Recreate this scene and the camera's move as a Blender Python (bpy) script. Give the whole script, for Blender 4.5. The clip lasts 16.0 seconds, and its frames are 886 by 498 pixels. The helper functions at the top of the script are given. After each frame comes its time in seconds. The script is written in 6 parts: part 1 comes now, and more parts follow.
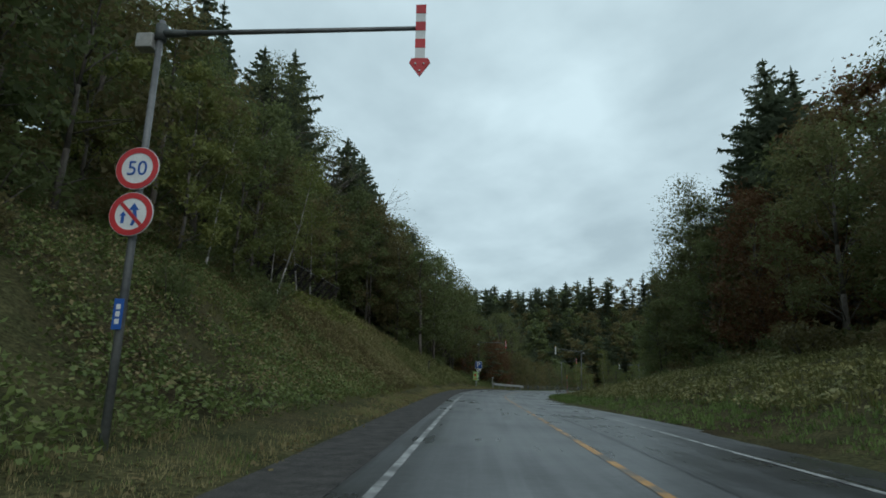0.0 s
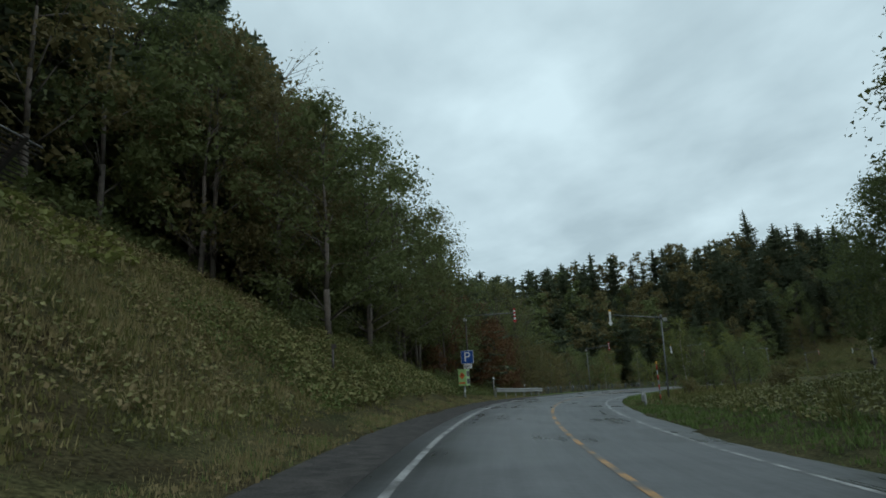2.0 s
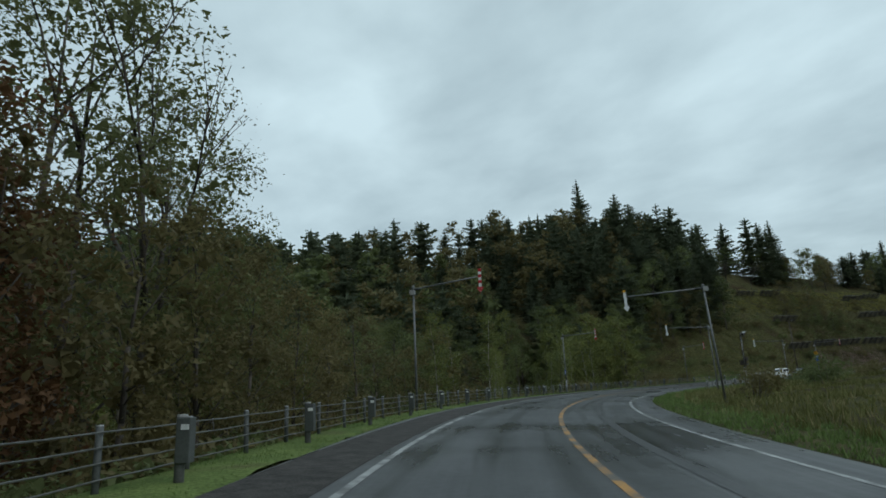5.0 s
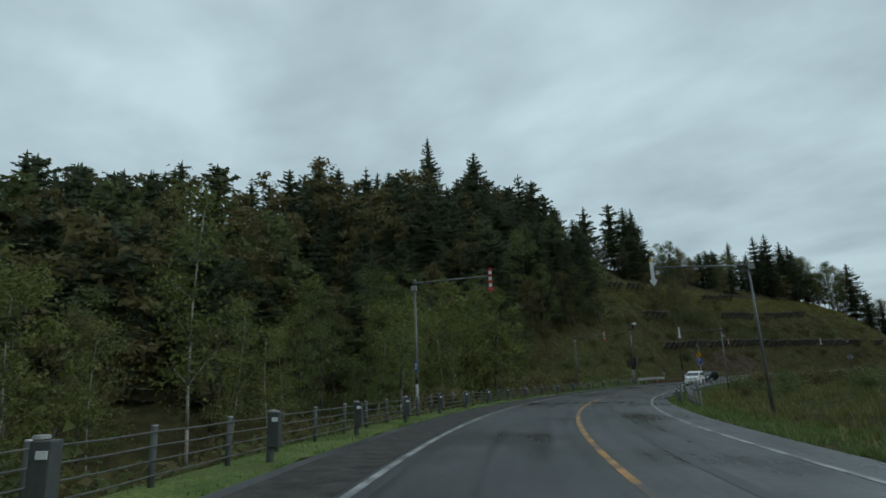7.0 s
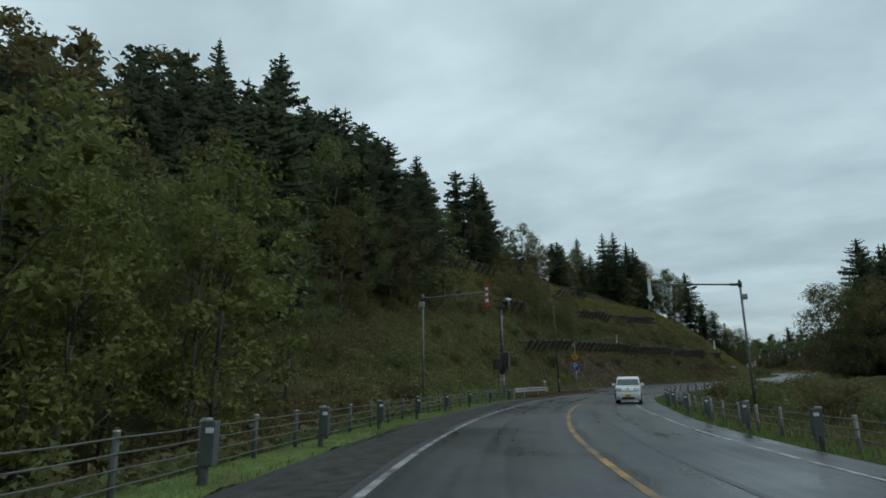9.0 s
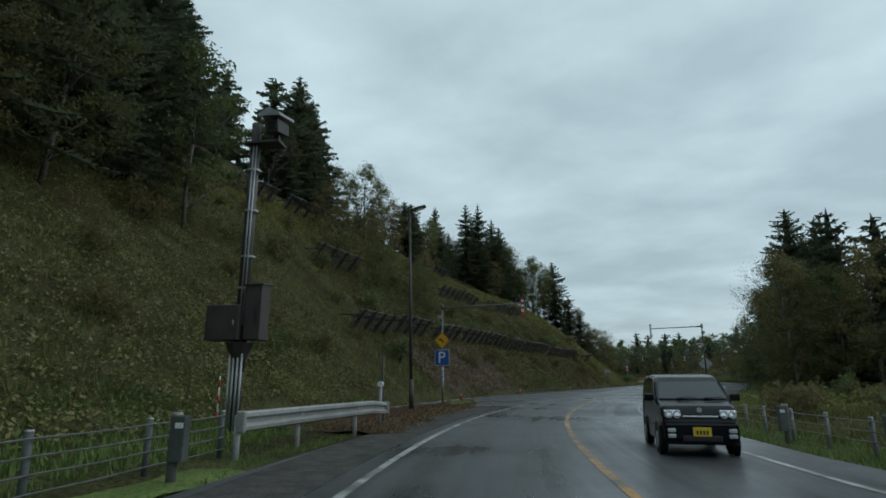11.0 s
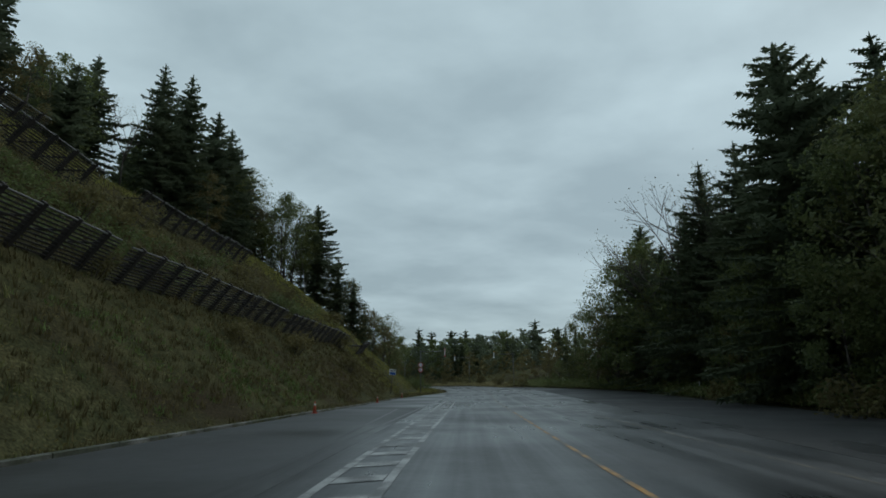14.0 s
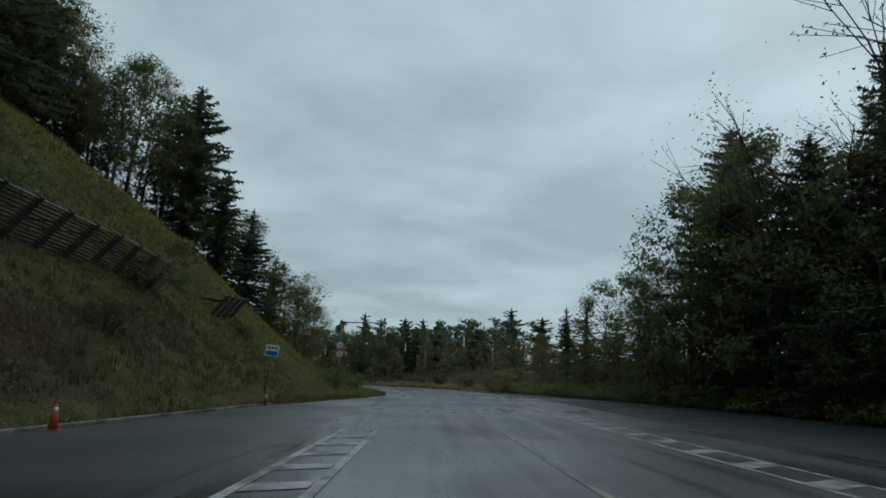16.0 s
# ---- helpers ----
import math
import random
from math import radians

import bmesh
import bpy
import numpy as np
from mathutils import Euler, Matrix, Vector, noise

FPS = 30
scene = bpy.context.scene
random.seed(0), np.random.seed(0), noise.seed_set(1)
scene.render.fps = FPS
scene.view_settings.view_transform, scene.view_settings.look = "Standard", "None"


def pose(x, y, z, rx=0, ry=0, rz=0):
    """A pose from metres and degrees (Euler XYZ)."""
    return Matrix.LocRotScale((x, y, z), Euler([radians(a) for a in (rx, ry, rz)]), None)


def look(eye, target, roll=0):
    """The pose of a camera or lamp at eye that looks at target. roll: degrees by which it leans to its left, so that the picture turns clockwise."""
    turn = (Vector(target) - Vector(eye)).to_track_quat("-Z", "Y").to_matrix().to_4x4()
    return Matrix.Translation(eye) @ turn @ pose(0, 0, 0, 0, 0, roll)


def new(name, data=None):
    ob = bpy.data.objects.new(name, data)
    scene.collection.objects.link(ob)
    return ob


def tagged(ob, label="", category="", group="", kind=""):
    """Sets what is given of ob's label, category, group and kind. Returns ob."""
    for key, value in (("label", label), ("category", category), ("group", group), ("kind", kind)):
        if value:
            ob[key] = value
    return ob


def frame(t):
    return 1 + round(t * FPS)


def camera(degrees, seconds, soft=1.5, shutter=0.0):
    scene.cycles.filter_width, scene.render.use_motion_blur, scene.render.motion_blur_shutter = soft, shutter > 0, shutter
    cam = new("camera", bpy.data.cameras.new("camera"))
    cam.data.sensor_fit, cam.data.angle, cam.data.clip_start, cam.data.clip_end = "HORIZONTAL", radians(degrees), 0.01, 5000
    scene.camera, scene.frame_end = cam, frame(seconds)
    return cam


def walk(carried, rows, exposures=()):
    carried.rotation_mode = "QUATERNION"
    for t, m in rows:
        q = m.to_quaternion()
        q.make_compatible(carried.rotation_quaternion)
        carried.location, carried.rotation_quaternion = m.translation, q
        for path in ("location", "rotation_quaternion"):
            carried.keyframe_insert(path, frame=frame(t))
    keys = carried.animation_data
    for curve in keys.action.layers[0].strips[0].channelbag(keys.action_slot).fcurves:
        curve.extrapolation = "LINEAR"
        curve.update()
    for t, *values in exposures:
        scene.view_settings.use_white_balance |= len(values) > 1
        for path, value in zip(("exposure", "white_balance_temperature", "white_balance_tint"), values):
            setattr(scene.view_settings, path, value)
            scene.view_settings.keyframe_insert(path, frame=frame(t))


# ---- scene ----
cam = camera(75.2, 16.0, soft=1.7)

# The drive: seconds, place, heading, tilt upwards and lean to the right.
PATH = [
    (0.0, 0.00, 0.00, 1.250, 0.54, 12.65, -1.09),
    (0.5, 0.50, 9.82, 1.243, 0.53, 12.73, -0.62),
    (1.0, 0.92, 19.50, 1.205, 0.06, 12.87, 0.33),
    (1.5, 1.53, 29.15, 1.258, -0.58, 13.01, 1.67),
    (2.0, 2.11, 38.94, 1.311, -1.38, 13.10, 3.06),
    (2.5, 2.86, 48.92, 1.259, -3.03, 13.23, 4.21),
    (3.0, 4.14, 58.94, 1.174, -6.36, 13.14, 4.39),
    (3.5, 5.97, 68.59, 1.139, -10.11, 12.93, 3.79),
    (4.0, 8.51, 78.18, 0.996, -13.98, 12.74, 3.25),
    (4.5, 11.51, 87.49, 0.829, -17.96, 12.60, 2.84),
    (5.0, 14.96, 96.40, 0.676, -22.02, 12.49, 2.50),
    (5.5, 18.93, 104.93, 0.538, -26.12, 12.40, 2.23),
    (6.0, 23.48, 113.07, 0.413, -30.25, 12.34, 2.02),
    (6.5, 28.68, 120.84, 0.305, -34.37, 12.28, 1.87),
    (7.0, 34.51, 128.18, 0.183, -38.49, 12.27, 1.74),
    (7.5, 40.75, 134.94, -0.009, -42.76, 12.42, 1.34),
    (8.0, 47.50, 141.20, -0.126, -47.26, 12.52, 0.55),
    (8.5, 54.58, 147.02, -0.291, -51.71, 12.70, 0.58),
    (9.0, 61.95, 152.24, -0.445, -55.85, 12.88, 0.65),
    (9.5, 69.60, 156.79, -0.560, -59.74, 13.03, 0.53),
    (10.0, 77.46, 160.70, -0.635, -63.52, 13.15, 0.33),
    (10.5, 85.51, 163.97, -0.669, -67.31, 13.26, 0.15),
    (11.0, 93.70, 166.62, -0.663, -71.24, 13.34, 0.09),
    (11.5, 101.85, 168.64, -0.623, -75.23, 13.43, 0.14),
    (12.0, 109.71, 170.07, -0.597, -78.81, 13.55, -0.01),
    (12.5, 118.13, 171.16, -0.610, -82.62, 13.67, -0.12),
    (13.0, 126.57, 171.75, -0.533, -86.44, 13.79, 0.02),
    (13.5, 135.18, 171.84, -0.452, -90.14, 13.79, 0.49),
    (14.0, 143.55, 171.46, -0.447, -93.61, 13.90, 0.57),
    (14.5, 151.94, 170.76, -0.318, -95.92, 13.92, 0.25),
    (15.0, 160.13, 169.96, -0.264, -97.20, 13.94, -0.19),
    (15.5, 168.47, 168.99, -0.304, -97.35, 14.04, -1.24),
    (16.0, 176.92, 167.97, -0.277, -97.40, 14.15, -2.35),
]
walk(cam, [(t, pose(x, y, z, 90 + tilt, 0, yaw) @ pose(0, 0, 0, 0, 0, -lean)) for t, x, y, z, yaw, tilt, lean in PATH],
     exposures=[(0.0, 0.34), (4.0, 0.36), (6.5, 0.08), (7.5, 0.1), (8.5, 0.2), (11.0, 0.22), (12.5, 0.02), (14.5, -0.06), (16.0, -0.06)])

# ---- overcast daylight ----
SUN_ELEVATION, SUN_TURN = 42, 150
world = bpy.data.worlds.new("overcast_sky")
scene.world = world
world.use_nodes = True
W = world.node_tree
W.nodes.clear()


def wnode(kind, **sets):
    n = W.nodes.new(kind)
    for key, value in sets.items():
        n.inputs[key].default_value = value
    return n


def wlink(a, b):
    W.links.new(a, b)


w_co = wnode("ShaderNodeTexCoord")
w_sep = wnode("ShaderNodeSeparateXYZ")
wlink(w_co.outputs["Generated"], w_sep.inputs[0])
w_up = wnode("ShaderNodeMath")
w_up.operation = "MAXIMUM"
w_up.inputs[1].default_value = 0.0
wlink(w_sep.outputs["Z"], w_up.inputs[0])
w_off = wnode("ShaderNodeMath")
w_off.operation = "ADD"
w_off.inputs[1].default_value = 0.16
wlink(w_up.outputs[0], w_off.inputs[0])
w_inv = wnode("ShaderNodeMath")
w_inv.operation = "DIVIDE"
w_inv.inputs[0].default_value = 1.0
wlink(w_off.outputs[0], w_inv.inputs[1])
w_flat = wnode("ShaderNodeVectorMath")
w_flat.operation = "SCALE"
wlink(w_co.outputs["Generated"], w_flat.inputs[0])
wlink(w_inv.outputs[0], w_flat.inputs["Scale"])
w_map = wnode("ShaderNodeMapping", Scale=(1.0, 0.8, 0.3), Rotation=(0, 0, 0.6))
wlink(w_flat.outputs[0], w_map.inputs["Vector"])
w_noise = wnode("ShaderNodeTexNoise", Scale=2.3, Detail=6.0, Roughness=0.5, Distortion=0.12)
wlink(w_map.outputs[0], w_noise.inputs["Vector"])
w_ramp = wnode("ShaderNodeValToRGB")
w_ramp.color_ramp.elements[0].position, w_ramp.color_ramp.elements[0].color = 0.32, (0.33, 0.43, 0.468, 1)
w_ramp.color_ramp.elements[1].position, w_ramp.color_ramp.elements[1].color = 0.72, (0.5, 0.635, 0.68, 1)
wlink(w_noise.outputs["Fac"], w_ramp.inputs[0])
w_sky = wnode("ShaderNodeTexSky")
w_sky.sky_type = "NISHITA"
w_sky.sun_disc = False
w_sky.sun_elevation, w_sky.sun_rotation = radians(SUN_ELEVATION), radians(SUN_TURN)
w_skyb = wnode("ShaderNodeBackground", Strength=0.01)
wlink(w_sky.outputs[0], w_skyb.inputs["Color"])
w_cloud = wnode("ShaderNodeBackground", Strength=1.0)
wlink(w_ramp.outputs[0], w_cloud.inputs["Color"])
w_fade = wnode("ShaderNodeMapRange")
for w_k, w_v in (("From Min", 0.0), ("From Max", 0.45), ("To Min", 0.83), ("To Max", 1.01)):
    w_fade.inputs[w_k].default_value = w_v
wlink(w_up.outputs[0], w_fade.inputs["Value"])
wlink(w_fade.outputs["Result"], w_cloud.inputs["Strength"])
w_add = wnode("ShaderNodeAddShader")
wlink(w_skyb.outputs[0], w_add.inputs[0])
wlink(w_cloud.outputs[0], w_add.inputs[1])
w_out = wnode("ShaderNodeOutputWorld")
wlink(w_add.outputs[0], w_out.inputs["Surface"])

sun = new("sun", bpy.data.lights.new("sun", "SUN"))
sun.data.energy, sun.data.angle, sun.data.color = 0.5, radians(25), (1.0, 0.97, 0.93)
sun.matrix_world = look((0, 0, 60), (60 * -math.sin(radians(SUN_TURN)) / math.tan(radians(SUN_ELEVATION)),
                                     60 * -math.cos(radians(SUN_TURN)) / math.tan(radians(SUN_ELEVATION)), 0))


# ---- materials ----
def surf(name, dark, light, scale=4.0, rough=0.7, bump=0.0, metal=0.0, island=0.0, each=0.0, fine=0.0, leaf=0.0,
         rough2=None, patch=None, patch_scale=0.3, patch_at=0.55, spec=0.5, deep=0.02):
    """A procedural surface: two tones of one noise, finer grain, patches of a third tone; island and each vary the tone by leaf and by thing."""
    m = bpy.data.materials.new(name)
    m.use_nodes = True
    t = m.node_tree
    b = t.nodes["Principled BSDF"]
    co = t.nodes.new("ShaderNodeTexCoord")
    geo = t.nodes.new("ShaderNodeNewGeometry")

    def noise_of(size, detail=4.0):
        n = t.nodes.new("ShaderNodeTexNoise")
        n.inputs["Scale"].default_value, n.inputs["Detail"].default_value = size, detail
        t.links.new(geo.outputs["Position"] if leaf == 0 and not each else co.outputs["Object"], n.inputs["Vector"])
        return n.outputs["Fac"]

    def mix(fac, a, c, kind="MIX"):
        n = t.nodes.new("ShaderNodeMix")
        n.data_type, n.blend_type = "RGBA", kind
        for value, slot in ((fac, n.inputs["Factor"]), (a, n.inputs["A"]), (c, n.inputs["B"])):
            if isinstance(value, (tuple, list)):
                [i for i in n.inputs if i.name == slot.name and i.type == "RGBA"][0].default_value = (*value, 1)
            elif isinstance(value, (int, float)):
                slot.default_value = value
            else:
                target = slot if slot.name == "Factor" else [i for i in n.inputs if i.name == slot.name and i.type == "RGBA"][0]
                t.links.new(value, target)
        return [o for o in n.outputs if o.type == "RGBA"][0]

    def maths(kind, a, c):
        n = t.nodes.new("ShaderNodeMath")
        n.operation = kind
        n.use_clamp = kind == "ADD"
        for i, value in enumerate((a, c)):
            if isinstance(value, (int, float)):
                n.inputs[i].default_value = value
            else:
                t.links.new(value, n.inputs[i])
        return n.outputs[0]

    def spread(value, low, high):
        n = t.nodes.new("ShaderNodeMapRange")
        n.inputs["From Min"].default_value, n.inputs["From Max"].default_value = low, high
        t.links.new(value, n.inputs["Value"])
        return n.outputs["Result"]

    fac = spread(noise_of(scale), 0.3, 0.7)
    if island:
        fac = maths("ADD", maths("MULTIPLY", fac, 1 - island), maths("MULTIPLY", geo.outputs["Random Per Island"], island))
    if each:
        info = t.nodes.new("ShaderNodeObjectInfo")
        fac = maths("ADD", maths("MULTIPLY", fac, 1 - each), maths("MULTIPLY", info.outputs["Random"], each))
    colour = mix(fac, dark, light)
    if patch:
        colour = mix(spread(noise_of(patch_scale, 6.0), patch_at - 0.06, patch_at + 0.12), colour, patch)
    if fine:
        grain = spread(noise_of(scale * 14, 3.0), 0.3, 0.7)
        colour = mix(fine, colour, mix(grain, (0.35, 0.35, 0.35), (1.4, 1.4, 1.4)), "MULTIPLY")
    t.links.new(colour, b.inputs["Base Color"])
    b.inputs["Metallic"].default_value = metal
    b.inputs["Specular IOR Level"].default_value = spec
    if rough2 is None:
        b.inputs["Roughness"].default_value = rough
    else:
        r = t.nodes.new("ShaderNodeMapRange")
        r.inputs["From Min"].default_value, r.inputs["From Max"].default_value = 0.35, 0.65
        r.inputs["To Min"].default_value, r.inputs["To Max"].default_value = rough, rough2
        t.links.new(noise_of(scale * 0.35, 4.0), r.inputs["Value"])
        t.links.new(r.outputs[0], b.inputs["Roughness"])
    if bump:
        k = t.nodes.new("ShaderNodeBump")
        k.inputs["Strength"].default_value, k.inputs["Distance"].default_value = bump, deep
        t.links.new(noise_of(scale * 8, 5.0), k.inputs["Height"])
        t.links.new(k.outputs[0], b.inputs["Normal"])
    if leaf:
        tr = t.nodes.new("ShaderNodeBsdfTranslucent")
        t.links.new(colour, tr.inputs["Color"])
        ms = t.nodes.new("ShaderNodeMixShader")
        ms.inputs[0].default_value = leaf
        t.links.new(b.outputs[0], ms.inputs[1])
        t.links.new(tr.outputs[0], ms.inputs[2])
        t.links.new(ms.outputs[0], t.nodes["Material Output"].inputs["Surface"])
    return m


M_GROUND = surf("meadow_soil", (0.042, 0.047, 0.021), (0.1, 0.091, 0.043), 0.9, 0.95, 1.0, patch=(0.05, 0.038, 0.022), patch_scale=0.2, fine=0.95, spec=0.05, deep=0.12)
M_ROAD = surf("wet_asphalt", (0.036, 0.038, 0.041), (0.058, 0.06, 0.063), 0.5, 0.24, 0.2, fine=0.5, rough2=0.5, patch=(0.038, 0.04, 0.043), patch_scale=0.15)

M_LAYBY = surf("layby_asphalt", (0.024, 0.025, 0.027), (0.042, 0.044, 0.046), 0.4, 0.3, 0.25, fine=0.5, rough2=0.6, patch=(0.03, 0.03, 0.032), patch_scale=0.25)
M_NEWROAD = surf("new_black_asphalt", (0.016, 0.017, 0.018), (0.032, 0.033, 0.034), 0.6, 0.5, 0.3, fine=0.5, rough2=0.75, spec=0.35, patch=(0.02, 0.02, 0.022), patch_scale=0.2)


def streak_road(m):
    """Long wear streaks and damp wheel tracks along the road, by its own lengthwise coordinates."""
    t = m.node_tree
    b = t.nodes["Principled BSDF"]
    uv = t.nodes.new("ShaderNodeUVMap")
    uv.uv_map = "UVMap"
    mp = t.nodes.new("ShaderNodeMapping")
    mp.inputs["Scale"].default_value = (0.035, 1.6, 1.0)
    t.links.new(uv.outputs[0], mp.inputs["Vector"])
    n = t.nodes.new("ShaderNodeTexNoise")
    n.inputs["Scale"].default_value, n.inputs["Detail"].default_value, n.inputs["Roughness"].default_value = 1.0, 5.0, 0.6
    t.links.new(mp.outputs[0], n.inputs["Vector"])
    r = t.nodes.new("ShaderNodeMapRange")
    r.inputs["From Min"].default_value, r.inputs["From Max"].default_value = 0.3, 0.7
    r.inputs["To Min"].default_value, r.inputs["To Max"].default_value = 0.72, 1.28
    t.links.new(n.outputs["Fac"], r.inputs["Value"])
    old = b.inputs["Base Color"].links[0].from_socket
    mul = t.nodes.new("ShaderNodeVectorMath")
    mul.operation = "SCALE"
    t.links.new(old, mul.inputs[0])
    t.links.new(r.outputs[0], mul.inputs["Scale"])
    t.links.new(mul.outputs[0], b.inputs["Base Color"])
    rough = b.inputs["Roughness"].links[0].from_socket
    k = t.nodes.new("ShaderNodeMath")
    k.operation = "MULTIPLY"
    t.links.new(rough, k.inputs[0])
    t.links.new(r.outputs[0], k.inputs[1])
    t.links.new(k.outputs[0], b.inputs["Roughness"])


streak_road(M_ROAD)
M_GRAVEL = surf("dark_gravel", (0.035, 0.034, 0.033), (0.085, 0.08, 0.075), 3.0, 0.9, 0.8, fine=0.8, spec=0.2)
M_WHITE_LINE = surf("worn_white_paint", (0.260, 0.268, 0.268), (0.398, 0.405, 0.405), 2.0, 0.5, 0.1, fine=0.4, patch=(0.1, 0.1, 0.1), patch_scale=1.6, patch_at=0.5)
M_YELLOW_LINE = surf("worn_orange_paint", (0.36, 0.17, 0.03), (0.5, 0.25, 0.05), 2.0, 0.5, 0.1, fine=0.4, patch=(0.085, 0.07, 0.055), patch_scale=1.3, patch_at=0.47)
M_FADED_LINE = surf("faded_old_line_paint", (0.16, 0.13, 0.09), (0.26, 0.22, 0.17), 2.0, 0.5, 0.1, fine=0.4, patch=(0.075, 0.07, 0.065), patch_scale=1.5, patch_at=0.5)
M_TAR = surf("black_crack_sealant", (0.018, 0.018, 0.02), (0.03, 0.03, 0.032), 2.0, 0.4)
M_KERB = surf("mossy_kerb_concrete", (0.11, 0.11, 0.1), (0.22, 0.216, 0.2), 1.2, 0.85, 0.3, fine=0.6, patch=(0.05, 0.055, 0.035), patch_scale=1.1, patch_at=0.48, each=0.35)
M_SOIL = surf("brown_leafy_soil", (0.035, 0.024, 0.017), (0.085, 0.06, 0.042), 1.4, 0.95, 0.8, fine=0.8, spec=0.1, patch=(0.05, 0.055, 0.025), patch_scale=0.5, patch_at=0.62)
M_VERGE = surf("short_green_turf", (0.08, 0.12, 0.036), (0.15, 0.2, 0.062), 1.2, 0.9, 0.8, fine=0.7, spec=0.1, patch=(0.09, 0.085, 0.04), patch_scale=0.6, patch_at=0.6)
M_BARK = surf("grey_brown_bark", (0.042, 0.036, 0.029), (0.132, 0.114, 0.096), 3.0, 0.95, 0.8, fine=0.6, each=0.3)
M_BIRCH = surf("pale_birch_bark", (0.2, 0.19, 0.17), (0.4, 0.38, 0.35), 2.0, 0.8, 0.4, fine=0.5, each=0.2, patch=(0.06, 0.05, 0.05), patch_scale=2.0, patch_at=0.62)
M_FIR = surf("fir_needles", (0.072, 0.094, 0.064), (0.155, 0.182, 0.108), 0.6, 0.7, island=0.45, each=0.3, leaf=0.4, spec=0.25)
M_GREEN = surf("green_leaves", (0.066, 0.09, 0.036), (0.185, 0.212, 0.08), 0.5, 0.6, island=0.4, each=0.35, leaf=0.5, spec=0.25)
M_OLIVE = surf("turning_leaves", (0.085, 0.078, 0.036), (0.21, 0.178, 0.075), 0.5, 0.6, island=0.4, each=0.35, leaf=0.5, spec=0.25)
M_DULL = surf("dull_olive_green_leaves", (0.066, 0.08, 0.034), (0.19, 0.2, 0.078), 0.5, 0.6, island=0.4, each=0.35, leaf=0.5, spec=0.25)
M_YELLOW = surf("yellow_green_leaves", (0.085, 0.112, 0.035), (0.22, 0.23, 0.066), 0.5, 0.6, island=0.4, each=0.3, leaf=0.4, spec=0.25)
M_RUST = surf("rusty_leaves", (0.09, 0.046, 0.022), (0.175, 0.095, 0.042), 0.5, 0.6, island=0.45, each=0.3, leaf=0.4, spec=0.25)
M_DEAD = surf("withered_leaves", (0.13, 0.105, 0.05), (0.27, 0.22, 0.115), 0.6, 0.8, island=0.5, each=0.2, leaf=0.2, spec=0.2)
M_PLANT = surf("broad_bank_leaves", (0.1, 0.115, 0.04), (0.28, 0.26, 0.11), 0.4, 0.6, island=0.6, leaf=0.25, spec=0.25)
M_GRASS = surf("green_verge_grass", (0.085, 0.14, 0.038), (0.185, 0.25, 0.082), 0.5, 0.7, island=0.5, leaf=0.3, spec=0.2)
M_STRAW = surf("dry_grass", (0.17, 0.145, 0.068), (0.35, 0.3, 0.152), 0.5, 0.8, island=0.5, leaf=0.3, spec=0.2)
M_SLOPE_GRASS = surf("slope_grass", (0.085, 0.095, 0.03), (0.19, 0.185, 0.066), 0.4, 0.75, island=0.5, leaf=0.3, spec=0.2)
M_SLOPE_BROWN = surf("withered_slope_grass", (0.066, 0.058, 0.026), (0.145, 0.118, 0.053), 0.4, 0.8, island=0.45, leaf=0.25, spec=0.15)
M_WEED = surf("green_bank_leaves", (0.065, 0.1, 0.03), (0.19, 0.23, 0.075), 0.6, 0.6, island=0.55, leaf=0.3, spec=0.25)
M_CREST = surf("yellow_crest_grass", (0.16, 0.165, 0.04), (0.31, 0.29, 0.085), 0.5, 0.75, island=0.5, leaf=0.3, spec=0.2)
M_PINK = surf("reddish_weeds", (0.19, 0.13, 0.118), (0.36, 0.265, 0.24), 0.5, 0.8, island=0.5, leaf=0.2, spec=0.2)
M_GALV = surf("galvanised_steel", (0.30, 0.31, 0.32), (0.44, 0.45, 0.46), 1.6, 0.5, 0.05, metal=0.55, fine=0.2)
M_POLE = surf("weathered_steel_pole", (0.10, 0.105, 0.108), (0.2, 0.205, 0.208), 1.2, 0.55, 0.05, metal=0.3, fine=0.3)
M_RAIL = surf("white_coated_rail", (0.21, 0.218, 0.212), (0.31, 0.32, 0.312), 1.2, 0.5, 0.05, fine=0.3, patch=(0.3, 0.28, 0.25), patch_scale=0.9, patch_at=0.62)
M_BROWN = surf("dark_brown_paint", (0.028, 0.022, 0.02), (0.055, 0.046, 0.042), 1.5, 0.55, 0.05, fine=0.3)
M_POST = surf("weathered_grey_post", (0.066, 0.07, 0.07), (0.125, 0.13, 0.128), 2.0, 0.7, 0.1, fine=0.3)
M_DARKPOST = surf("dark_green_grey_post", (0.045, 0.052, 0.05), (0.085, 0.095, 0.092), 2.0, 0.6, 0.1, fine=0.3)
M_CABLE = surf("steel_cable", (0.09, 0.09, 0.088), (0.17, 0.17, 0.165), 6.0, 0.5, 0.1, metal=0.5)
M_RED = surf("red_reflective_sheet", (0.42, 0.02, 0.025), (0.55, 0.035, 0.04), 3.0, 0.45, fine=0.2)
M_SHEET = surf("white_reflective_sheet", (0.6, 0.62, 0.62), (0.74, 0.76, 0.76), 3.0, 0.45, fine=0.15)
M_BLUE = surf("blue_reflective_sheet", (0.012, 0.07, 0.30), (0.02, 0.10, 0.38), 3.0, 0.45, fine=0.2)
